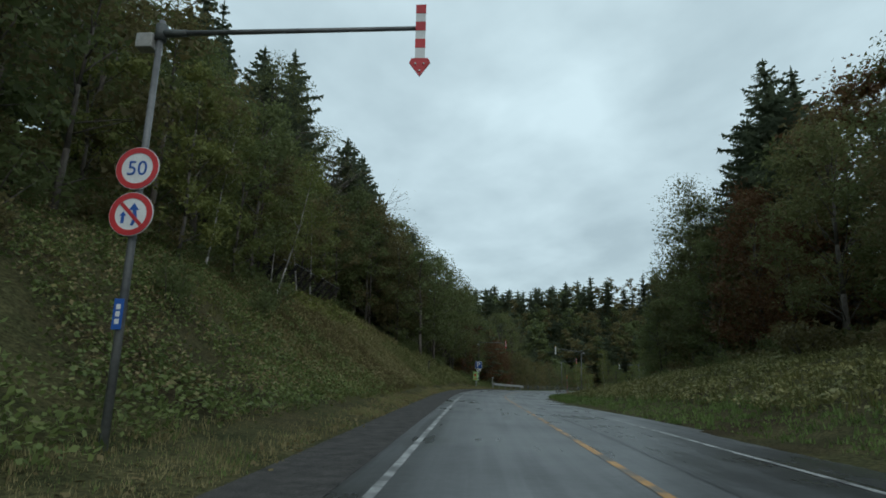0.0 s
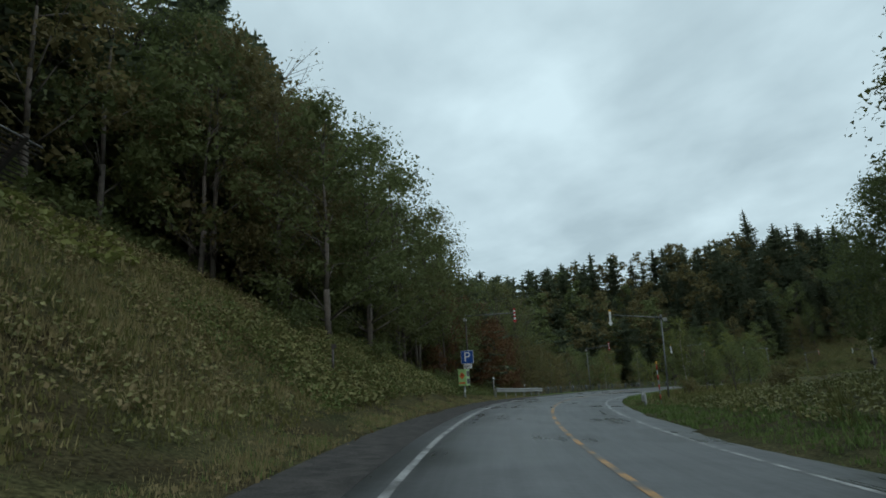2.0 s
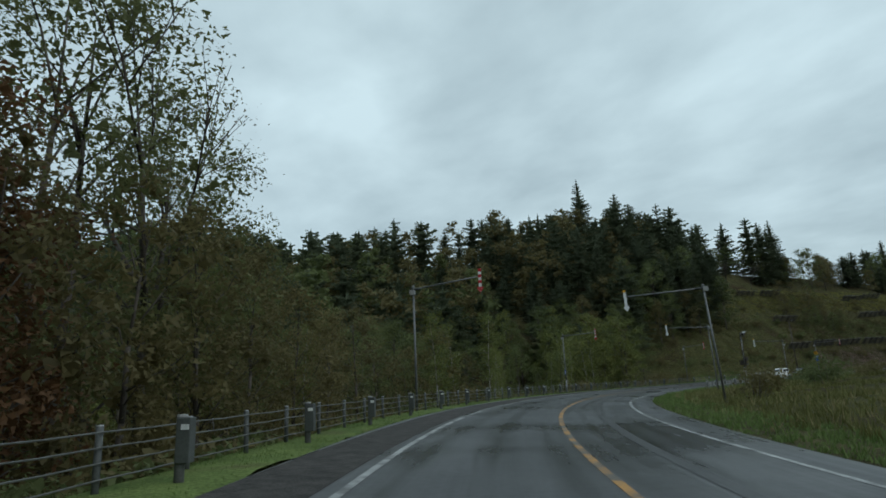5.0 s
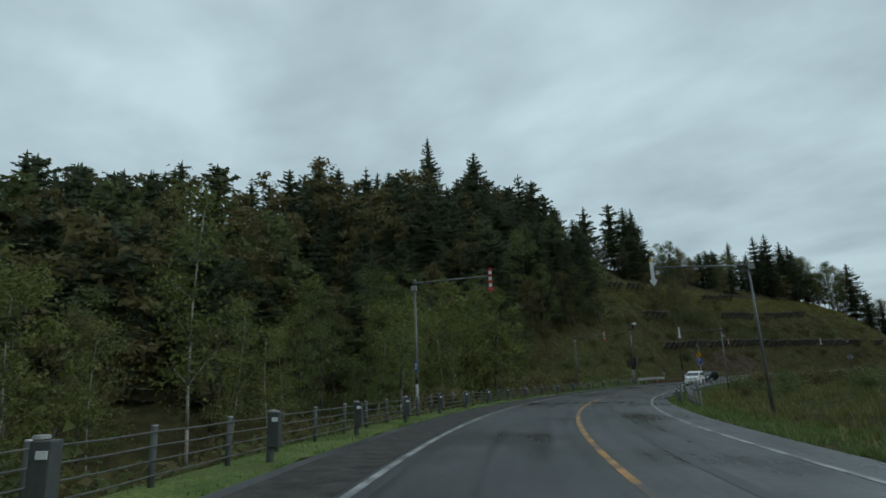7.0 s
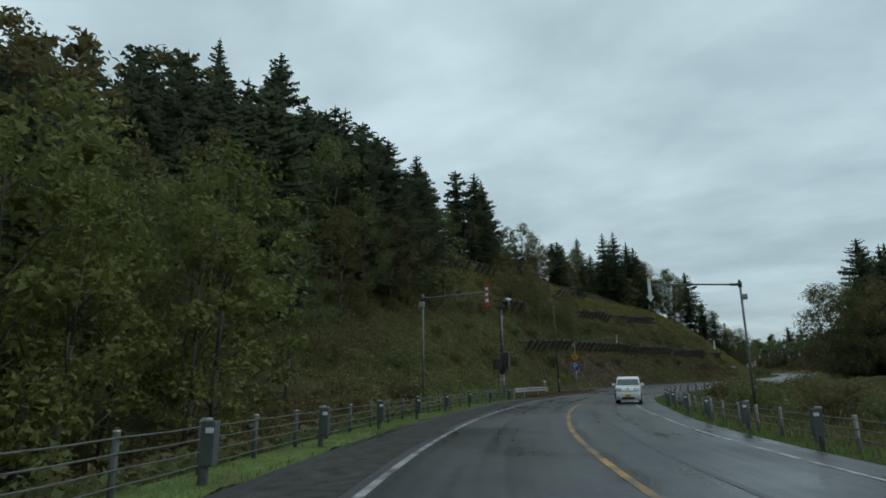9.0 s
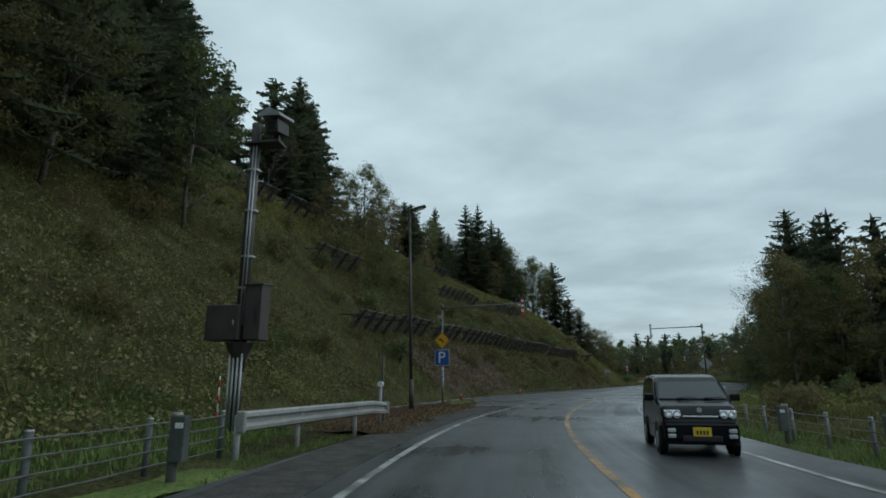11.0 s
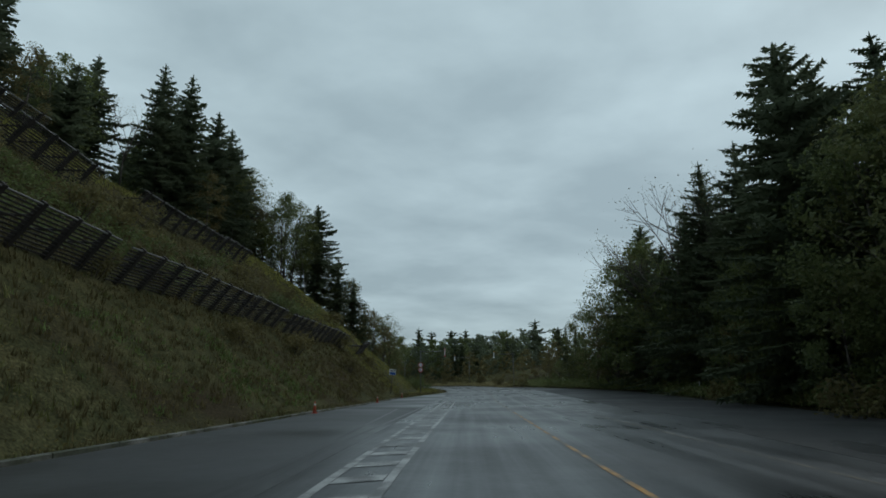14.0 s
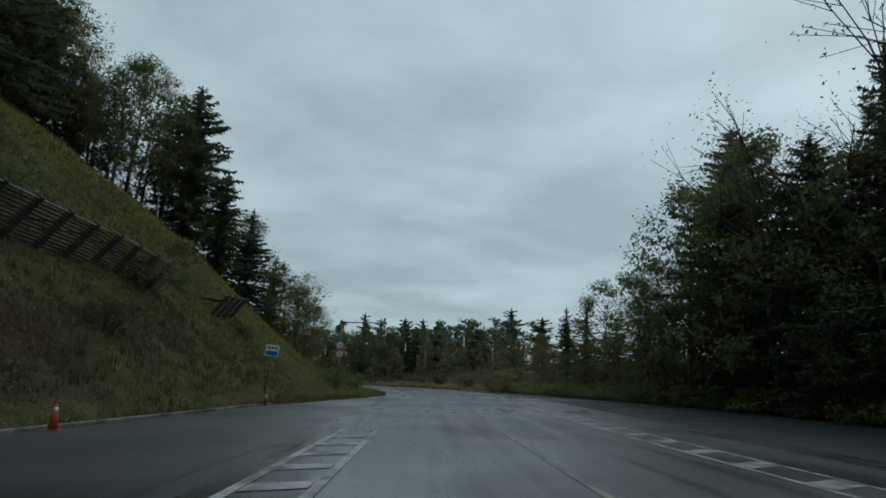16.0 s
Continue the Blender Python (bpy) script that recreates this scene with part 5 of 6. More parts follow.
blades("crest_grass", "yellowish dry grass on the slope's end", M_CREST, (320, 354, (np.array([320, 332, 340, 354]), np.array([19.0, 8.5, 6.5, 5.6])), 31, -1), 10000, 0.36, 44, 6, 0.016)
blades("crest_grass", "patch of fresh green grass on the long slope", M_GRASS, (272, 296, 10.2, 14.5, -1), 2600, 0.3, 49, 6, 0.018, clump=0.15)
blades("island_grass", "green grass island before the lay-by", M_SLOPE_GRASS, (241.1, 247.2, ISLAND_NEAR, ISLAND_FAR, -1), 1800, 0.07, 27, 6, 0.008, clump=-0.5, lift=0.1)
blades("island_grass", "yellowish turf beside the parking sign", M_CREST, (241.1, 247.2, ISLAND_NEAR, ISLAND_FAR, -1), 900, 0.07, 51, 6, 0.008, clump=0.0, lift=0.1)
# right side
blades("verge_grass", "green grass along the right verge", M_GRASS, (4, 262, (np.array([4, 60, 90, 105, 120, 138, 150, 165, 175, 190, 205, 219, 262]), np.array([4.3, 4.2, 4.0, 4.3, 4.5, 4.2, 4.5, 4.6, 4.4, 4.6, 4.8, 4.1, 4.3])), 7.0, 1), 11000, 0.24, 28)
leafy("meadow_plants", "weedy plants on the meadow bank", M_PLANT, (8, 70, 6.0, 16, 1), 4500, 0.14, 0.5, 29, 6)
blades("meadow_grass", "rough meadow grass", M_SLOPE_GRASS, (4, 262, 6.0, 19, 1), 15000, 0.5, 30, 6, 0.025)
leafy("leaf_litter", "pale dry leaves and stones by the meadow's guard rail", M_DEAD, (70, 84, 4.2, 7.5, 1), 900, 0.09, 0.12, 60, 3, 0.0)
blades("meadow_straw", "dry stalks in the meadow", M_STRAW, (60, 262, 5.2, 16, 1), 3500, 0.5, 31, 5, 0.02, clump=0.1)
leafy("meadow_weeds", "yellowing weeds by the short guard rail", M_YELLOW, (240, 272, 8.0, 16, 1), 1300, 0.18, 0.7, 32, 6)
SHOULDER_IN = (np.array([268, 276, 290, 322, 336, 348, 356]), np.array([9.6, 12.4, 14.9, 16.9, 13.4, 9.4, 7.5]))
SHOULDER_OUT = (SHOULDER_IN[0], np.array([14, 17, 19.5, 21.5, 18, 14, 12]))
leafy("undergrowth", "dark undergrowth beside the wide shoulder", M_GREEN, (268, 356, SHOULDER_IN, SHOULDER_OUT, 1), 3600, 0.2, 1.3, 33, 6)
leafy("undergrowth", "olive undergrowth beside the wide shoulder", M_PLANT, (268, 356, SHOULDER_IN, SHOULDER_OUT, 1), 2600, 0.18, 1.3, 34, 6)
leafy("undergrowth", "fresh green leaves low beside the wide shoulder", M_WEED, (268, 356, SHOULDER_IN, SHOULDER_OUT, 1), 3600, 0.16, 2.0, 54, 6, -0.2)
leafy("undergrowth", "undergrowth below the meadow trees", M_OLIVE, (0, 66, 14, 22, 1), 2200, 0.3, 1.4, 35, 5)
leafy("undergrowth", "undergrowth below the bank trees", M_GREEN, (0, 70, (np.array([0, 34, 40, 70]), np.array([14.8, 15, 17.5, 17.5])), 23, -1), 2900, 0.3, 1.6, 36, 5)
leafy("far_verge", "grass and weeds where the road bends away", M_STRAW, (352, 425, 5.0, 9.0, 1), 2200, 0.25, 0.6, 37, 5)
leafy("leaf_litter", "brown fallen leaves on the gravelly verge", M_RUST, (222, 250, 4.4, 8.6, -1), 3200, 0.07, 0.05, 38, 3, lift=0.1)
leafy("leaf_litter", "pale dry leaves scattered over the soil's edge", M_DEAD, (222, 252, (np.array([222, 239, 246, 252]), np.array([4.3, 4.8, 6.6, 8.4])), (np.array([222, 239, 246, 252]), np.array([6.0, 6.6, 8.4, 9.2])), -1), 1500, 0.06, 0.04, 59, 2, lift=0.1)
leafy("leaf_litter", "pale fallen leaves along the verge", M_DEAD, (0, 104, 5.0, 7.0, -1), 1000, 0.1, 0.05, 39, 3)

for u0, u1, d0, d1, side, gap, keys in ((-2, 30, 11, 16, -1, 3.6, ("bush", "drybush")), (62, 78, 9, 12, -1, 3.0, ("bush",)), (84, 104, 9, 12, -1, 2.6, ("bush",)), (104, 204, 7.5, 12, -1, 3.4, ("drybush", "bush")),
                                        (206, 236, 12, 22, -1, 4.0, ("bush", "drybush")), (232, 280, 13, 27, -1, 4.2, ("drybush", "bush", "drybush")), (280, 336, 13, 20, -1, 4.6, ("drybush", "bush")), (270, 282, 12.6, 16, 1, 2.4, ("bush", "drybush")), (282, 300, 15.2, 18, 1, 2.4, ("bush", "drybush")), (300, 330, 17.2, 19.5, 1, 2.4, ("bush", "drybush")), (330, 352, 13.8, 17, 1, 2.6, ("bush",)),
                                        (-2, 66, 13, 17, 1, 3.0, ("drybush", "bush")), (84, 176, 8, 20, 1, 8.0, ("drybush", "bush")), (176, 248, 8.5, 17, 1, 3.6, ("drybush", "bush", "drybush")), (345, 420, 7, 11, -1, 3.2, ("bush",)), (352, 425, 7, 10, 1, 3.2, ("drybush",))):
    for u, v, x, y in spots(u0, u1, d0, d1, side, gap, 120):
        plant(keys[int(rng.integers(0, len(keys)))], u, v, rng.uniform(1.1, 2.3), "roadside bushes")

# ---- roadside things ----
def frame_at(u, v, lift=0.0, road_level=False, turn=0.0):
    """A pose beside the road: x to the right of the drive, y along it."""
    p = on_road(u, v, lift) if road_level else on_land(u, v, lift)
    return Matrix.Translation(p) @ pose(0, 0, 0, 0, 0, heading(u) + turn)


def text_mesh(word, size, material, name, parent, m, depth=0.004, label=""):
    cu = bpy.data.curves.new(name, "FONT")
    cu.body, cu.size, cu.extrude, cu.align_x, cu.align_y = word, size, depth, "CENTER", "CENTER"
    ob = bpy.data.objects.new(name, cu)
    scene.collection.objects.link(ob)
    me = bpy.data.meshes.new_from_object(ob.evaluated_get(bpy.context.evaluated_depsgraph_get()))
    bpy.data.objects.remove(ob)
    me.materials.clear()
    me.materials.append(material)
    out = new(name, me)
    out.parent = parent
    out.matrix_local = m
    if label:
        out["label"] = label
    return out


FACE = Matrix.Rotation(radians(90), 4, "X")


def set_at(ob, m):
    ob.matrix_local = m
    return ob


def ring_plate(bm, r1, r2, thick, at, n=36):
    """A flat ring facing -y."""
    a, b = circle(r1, n), circle(r2, n)
    vs = [[bm.verts.new(Vector(at) + Vector((x, y, z))) for x, z in c] for c, y in ((a, 0), (b, 0), (b, thick), (a, thick))]
    for i in range(n):
        j = (i + 1) % n
        for k in range(4):
            q = (k + 1) % 4
            bm.faces.new((vs[k][i], vs[k][j], vs[q][j], vs[q][i]))
    bmesh.ops.recalc_face_normals(bm, faces=bm.faces[:])
    return bm


def round_sign(parent, z, kind, r=0.31, back=False):
    """A round prohibition sign on a pole; kind: speed or no_passing."""
    disc = part("round_sign", plate(bm_new(), circle(r), 0.012, (0, -0.11, z)), M_SHEET, parent, "round white sign face with red rim")
    part("red_rim", ring_plate(bm_new(), r * 0.97, r * 0.72, 0.006, (0, -0.118, z)), M_RED, disc)
    if kind == "speed":
        text_mesh("50", r * 0.95, M_BLUE, "numeral", disc, Matrix.Translation((0, -0.116, z - 0.01)) @ FACE, 0.003, "blue numerals 50")
    else:
        part("slash", plate(bm_new(), [(-r * 0.55, r * 0.44), (-r * 0.44, r * 0.55), (r * 0.55, -r * 0.44), (r * 0.44, -r * 0.55)], 0.006, (0, -0.117, z)), M_RED, disc)
        bm = bm_new()
        plate(bm, [(r * 0.02, -r * 0.52), (r * 0.16, -r * 0.52), (r * 0.30, -r * 0.2), (r * 0.22, r * 0.18), (r * 0.36, r * 0.18), (r * 0.1, r * 0.5), (-r * 0.12, r * 0.18), (r * 0.06, r * 0.18), (r * 0.14, -r * 0.16)], 0.005, (0, -0.116, z))
        part("bent_arrow", bm, M_BLUE, disc)
        part("straight_arrow", plate(bm_new(), [(-r * 0.42, -r * 0.42), (-r * 0.28, -r * 0.42), (-r * 0.28, -r * 0.08), (-r * 0.2, -r * 0.08), (-r * 0.35, r * 0.12), (-r * 0.5, -r * 0.08), (-r * 0.42, -r * 0.08)], 0.005, (0, -0.116, z)), M_BLUE, disc)
    return disc


def square_p(parent, z, size, x=0.0):
    s = size / 2
    face = part("parking_sign", plate(bm_new(), [(-s, -s), (s, -s), (s, s), (-s, s)], 0.012, (x, -0.11, z)), M_SHEET, parent, "square blue parking sign with white border")
    q = s * 0.94
    part("blue_field", plate(bm_new(), [(-q, -q), (q, -q), (q, q), (-q, q)], 0.006, (x, -0.116, z)), M_BLUE, face)
    text_mesh("P", size * 1.05, M_SHEET, "letter", face, Matrix.Translation((x - size * 0.02, -0.119, z - size * 0.02)) @ FACE, 0.003, "white letter P")
    return face


def arrow_gantry(u, v, reach, label, facing=True, box_at=None, extra=None, height=6.0, rise_by=0.28, galv=True, lean=(0, 0), turn=0.0):
    """A pole with an arm over the road that carries a downward arrow board; reach > 0 to the right."""
    root = thing("arrow_gantry", label, "road marker", "downward arrow road markers")
    root.matrix_world = frame_at(u, v, 0.0, turn=turn) @ pose(0, 0, 0, lean[0], lean[1], 0)
    part("pole", rod(bm_new(), (0, 0, -0.5), (0, 0, height + 0.12), 0.062, 0.045, 12), M_POLE if galv else M_BROWN, root, smooth=True)
    s = 1 if reach > 0 else -1
    tip = (reach, 0, height - 0.1 + rise_by)
    bm = rod(bm_new(), (0, 0, height - 0.1), tip, 0.042, 0.032, 10)
    part("arm", bm, M_POLE, root, smooth=True)
    bm = rod(bm_new(), (s * 0.02, 0, height - 0.1), (s * 0.42, 0, height - 0.1 + rise_by * 0.1), 0.06, 0.055, 10)
    rod(bm, (0, 0, height - 0.22), (0, 0, height + 0.04), 0.085, 0.085, 12)
    part("collar", bm, M_DARKPOST, root, smooth=True)
    top, bottom = tip[2] + 0.36, tip[2] - 0.58
    w = 0.072
    board = part("arrow_board", plate(bm_new(), [(tip[0] - w, bottom), (tip[0] + w, bottom), (tip[0] + w, top), (tip[0] - w, top)], 0.02, (0, -0.06, 0)), M_SHEET, root, "white board with red bands" if facing else "plain white back of the board")
    head = [(tip[0], bottom - 0.24), (tip[0] + 0.155, bottom - 0.02), (tip[0] + 0.12, bottom + 0.05), (tip[0] - 0.12, bottom + 0.05), (tip[0] - 0.155, bottom - 0.02)]
    part("arrow_head", plate(bm_new(), head, 0.026, (0, -0.064, 0)), M_RED if facing else M_SHEET, board)
    if facing:
        for k in range(3):
            z = top - 0.005 - k * 0.285
            part("red_band", plate(bm_new(), [(tip[0] - w - 0.003, z - 0.145), (tip[0] + w + 0.003, z - 0.145), (tip[0] + w + 0.003, z), (tip[0] - w - 0.003, z)], 0.028, (0, -0.064, 0)), M_RED, board)
        bm = bm_new()
        for x, z in ((0, -0.15), (-0.06, -0.04), (0.06, -0.04)):
            rod(bm, (tip[0] + x, -0.078, bottom + z), (tip[0] + x, -0.062, bottom + z), 0.014, 0.014, 8)
        part("reflector_stud", bm, M_SHEET, board)
    else:
        part("amber_cap", plate(bm_new(), [(tip[0] - w - 0.003, top - 0.12), (tip[0] + w + 0.003, top - 0.12), (tip[0] + w + 0.003, top + 0.002), (tip[0] - w - 0.003, top + 0.002)], 0.028, (0, -0.064, 0)), M_AMBER, board)
    if box_at:
        bm = box(bm_new(), (0.26, 0.2, 0.24), (s * box_at[0], 0.0, box_at[1]), None, 0.015)
        box(bm, (0.12, 0.05, 0.05), (s * box_at[0] * 0.4, 0, box_at[1] + 0.05))
        part("solar_box", bm, M_RAIL, root, "small white control box")
    if extra:
        extra(root)
    return root


def blue_tag(root, z):
    tag = part("blue_tag", box(bm_new(), (0.14, 0.012, 0.42), (0.0, -0.085, z), None, 0.004), M_BLUE, root, "narrow blue tag with white bars")
    for k in range(3):
        part("bar", box(bm_new(), (0.06, 0.004, 0.07), (0, -0.094, z + 0.1 - k * 0.1)), M_SHEET, tag)


def signs_fence(root):
    blue_tag(root, 2.3)
    part("wrap", rod(bm_new(), (0, 0, 0.2), (0, 0, 1.5), 0.07, 0.069, 14), M_RAIL, root, "pale wrap round the pole's foot", True)
    part("dark_band", rod(bm_new(), (0, 0, 1.55), (0, 0, 1.98), 0.068, 0.068, 14), M_BROWN, root, "dark band with unreadable marks", True)


def signs_start(root):
    round_sign(root, 3.83, "speed", 0.32)
    round_sign(root, 3.15, "no_passing", 0.32)
    blue_tag(root, 1.75)


def signs_first_p(root):
    square_p(root, 2.9, 1.02, -0.02)
    sub = part("sub_plate", plate(bm_new(), [(-0.33, -0.17), (0.33, -0.17), (0.33, 0.17), (-0.33, 0.17)], 0.01, (0.0, -0.11, 2.18)), M_SHEET, root, "small white plate with unreadable black marks")
    for k in range(6):
        part("mark", box(bm_new(), (0.055 if k < 3 else 0.022, 0.004, 0.17), (-0.24 + k * 0.095, -0.113, 2.18)), M_INK, sub)
    blue_tag(root, 1.9)


def signs_second_p(root):
    s = 0.51
    d = part("warning_sign", plate(bm_new(), [(0, -s), (s, 0), (0, s), (-s, 0)], 0.012, (0, -0.11, 3.92)), M_SIGN_YELLOW, root, "yellow diamond warning of a left bend")
    bm = bm_new()
    for k in range(4):
        a, b = radians(45 + 90 * k), radians(135 + 90 * k)
        p0, p1 = (math.cos(a + radians(45)) * 0.47, math.sin(a + radians(45)) * 0.47), (math.cos(b + radians(45)) * 0.47, math.sin(b + radians(45)) * 0.47)
        q0, q1 = (p0[0] * 0.95, p0[1] * 0.95), (p1[0] * 0.95, p1[1] * 0.95)
        plate(bm, [p0, p1, q1, q0], 0.005, (0, -0.114, 3.92))
    part("black_border", bm, M_INK, d)
    outer = [(0.16 * math.cos(t) * 1.25 - 0.08, 0.26 * math.sin(t) - 0.17) for t in [radians(a) for a in range(0, 91, 10)]]
    inner = [(0.085 * math.cos(t) * 1.25 - 0.08, 0.19 * math.sin(t) - 0.17) for t in [radians(a) for a in range(90, -1, -10)]]
    bm = plate(bm_new(), outer + inner, 0.005, (0, -0.115, 3.92))
    plate(bm, [(-0.08, 0.15), (-0.24, 0.055), (-0.08, -0.04)], 0.005, (0, -0.115, 3.92))
    part("curve_arrow", bm, M_INK, d)
    square_p(root, 2.86, 0.95, 0.0)
    blue_tag(root, 1.85)
    part("wrap", rod(bm_new(), (0, 0, 0.45), (0, 0, 2.3), 0.068, 0.066, 14), M_GALV, root, "pale stained wrap round the pole", True)


def sign_back(root):
    s = 0.52
    part("sign_back", plate(bm_new(), [(0, -s), (s, 0), (0, s), (-s, 0)], 0.02, (0, 0.09, 2.75)), M_ALU, root, "bare metal back of a diamond sign")
    part("bracket", box(bm_new(), (0.7, 0.04, 0.05), (0, 0.075, 2.75)), M_GALV, root)


def signs_far(root):
    round_sign(root, 3.7, "speed", 0.31)
    round_sign(root, 3.05, "no_passing", 0.31)


arrow_gantry(7.6, -6.95, 4.0, "grey pole with red and white downward arrow and two round signs", True, (-0.2, 5.9), signs_start, 6.15, 0.02)
arrow_gantry(84.4, -7.35, 4.0, "dark pole with red and white downward arrow and blue parking sign", True, (-0.05, 5.85), signs_first_p, 6.25, -0.08, False)
arrow_gantry(125.6, -6.9, 3.4, "grey pole with red and white downward arrow above the cable fence", True, (-0.05, 5.8), None, 6.05, 0.4)
arrow_gantry(161.6, -7.1, 3.6, "grey pole with red and white downward arrow above the cable fence", True, (-0.05, 5.9), signs_fence, 6.22, 0.14)
arrow_gantry(200.5, -7.0, 3.3, "grey pole with red and white downward arrow above the cable fence", True, (-0.05, 5.3), None, 5.7, 0.2)
arrow_gantry(242.2, -8.4, 5.15, "weathered pole with downward arrow, yellow bend warning and parking sign", True, (-0.16, 5.4), signs_second_p, 6.08, 0.06)
arrow_gantry(335.0, -8.5, 3.2, "thin grey pole with arrow arm and two round signs", True, None, signs_far, 5.5, 0.1)
arrow_gantry(83.8, 7.1, -3.5, "leaning grey pole with white-backed downward arrow", False, (-0.25, 5.5), None, 5.75, 0.35, True, (0, 2.0))
arrow_gantry(131.6, 7.6, -4.0, "leaning grey pole with white-backed downward arrow", False, (-0.1, 5.8), None, 5.95, 0.05, True, (0, -3.0))
arrow_gantry(162.1, 7.5, -3.8, "leaning grey pole with white-backed downward arrow", False, (-0.1, 6.0), None, 6.15, 0.3, True, (0, -1.5))
arrow_gantry(200.2, 7.7, -3.8, "grey pole with white-backed downward arrow in the meadow", False, (-0.1, 5.2), None, 5.85, 0.2)
arrow_gantry(259.3, 7.3, -3.9, "thin dark pole with white-backed arrow and the back of a sign", False, (-0.05, 5.2), sign_back, 5.8, -0.05, False)
arrow_gantry(352.0, 7.0, -3.2, "far grey pole with white-backed downward arrow", False, None, None, 5.4, 0.1)
arrow_gantry(372.0, 7.0, -3.2, "far grey pole with white-backed downward arrow", False, None, None, 5.4, 0.1)
arrow_gantry(394.0, 7.0, -3.2, "far grey pole with white-backed downward arrow", False, None, None, 5.4, 0.1)


# guard rails
def guard_rail(points, label, height=0.78, posts=2.0, group="guard rails"):
    """A W-beam rail with rounded ends on steel posts through places (u, v)."""
    root = thing("guard_rail", label, "guard rail", group)
    pts = []
    for (ua, va), (ub, vb) in zip(points[:-1], points[1:]):
        n = max(2, int(abs(ub - ua) / 0.8))
        pts += [on_land(ua + (ub - ua) * k / n, va + (vb - va) * k / n) for k in range(n)]
    pts.append(on_land(*points[-1]))
    root.matrix_world = Matrix.Translation(pts[0])
    rel = [p - pts[0] for p in pts]
    section = [(0.02, -0.17), (-0.045, -0.14), (-0.055, -0.08), (0.01, -0.03), (0.01, 0.03), (-0.055, 0.08), (-0.045, 0.14), (0.02, 0.17)]
    verts, faces = [], []
    for i, p in enumerate(rel):
        t = (rel[min(i + 1, len(rel) - 1)] - rel[max(i - 1, 0)]).normalized()
        face = 1 if points[0][1] < 0 else -1
        side = Vector((t.y, -t.x, 0)).normalized() * face
        for x, z in section:
            verts.append(tuple(p + side * -x + Vector((0, 0, height - 0.17 + z))))
        for x, z in section[::-1]:
            verts.append(tuple(p + side * (-x - 0.006) + Vector((0, 0, height - 0.17 + z))))
    w = len(section) * 2
    for i in range(len(rel) - 1):
        for k in range(w):
            q = (k + 1) % w
            faces.append((i * w + k, i * w + q, (i + 1) * w + q, (i + 1) * w + k))
    faces += [tuple(range(w)), tuple(range((len(rel) - 1) * w, len(rel) * w))]
    beam = new("beam", mesh_of("beam", verts, faces, M_RAIL))
    beam.parent = root
    for end, way in ((rel[0], rel[0] - rel[1]), (rel[-1], rel[-1] - rel[-2])):
        e = way.normalized()
        bm = box(bm_new(), (0.09, 0.16, 0.36), (0, 0, 0), None, 0.03)
        cap = part("end_cap", bm, M_RAIL, root)
        cap.matrix_local = Matrix.Translation(end + e * 0.05 + Vector((0, 0, height - 0.17))) @ e.to_track_quat("X", "Z").to_matrix().to_4x4()
    run = 0.0
    for i, p in enumerate(rel):
        if i == 0 or run >= posts:
            run = 0.0
            t = (rel[min(i + 1, len(rel) - 1)] - rel[max(i - 1, 0)]).normalized()
            side = Vector((t.y, -t.x, 0)).normalized() * (-1 if points[0][1] < 0 else 1)
            q = p + side * 0.1
            post = part("post", rod(bm_new(), q + Vector((0, 0, -0.3)), q + Vector((0, 0, height - 0.06)), 0.055, 0.055, 10), M_RAIL, root, smooth=True)
            part("spacer", box(bm_new(), (0.12, 0.12, 0.1), q - side * 0.05 + Vector((0, 0, height - 0.17))), M_GALV, root)
        if i + 1 < len(rel):
            run += (rel[i + 1] - p).length
    return root


guard_rail([(87.2, -5.85), (93, -5.25), (100.5, -4.95)], "grey-white corrugated guard rail before the cable fence", 0.8)
guard_rail([(217.0, -5.85), (220, -5.45), (223.6, -5.05)], "pale corrugated guard rail joining the cable fence", 0.8)
guard_rail([(72.6, 4.7), (76.5, 5.1), (80.9, 5.3)], "weathered guard rail end in the meadow grass", 0.66)
guard_rail([(256.2, 7.2), (258.4, 6.5), (260.6, 5.8), (261.6, 5.9), (262.5, 6.8), (263.0, 8.6)], "short weathered guard rail bent back at the meadow's end", 0.75)


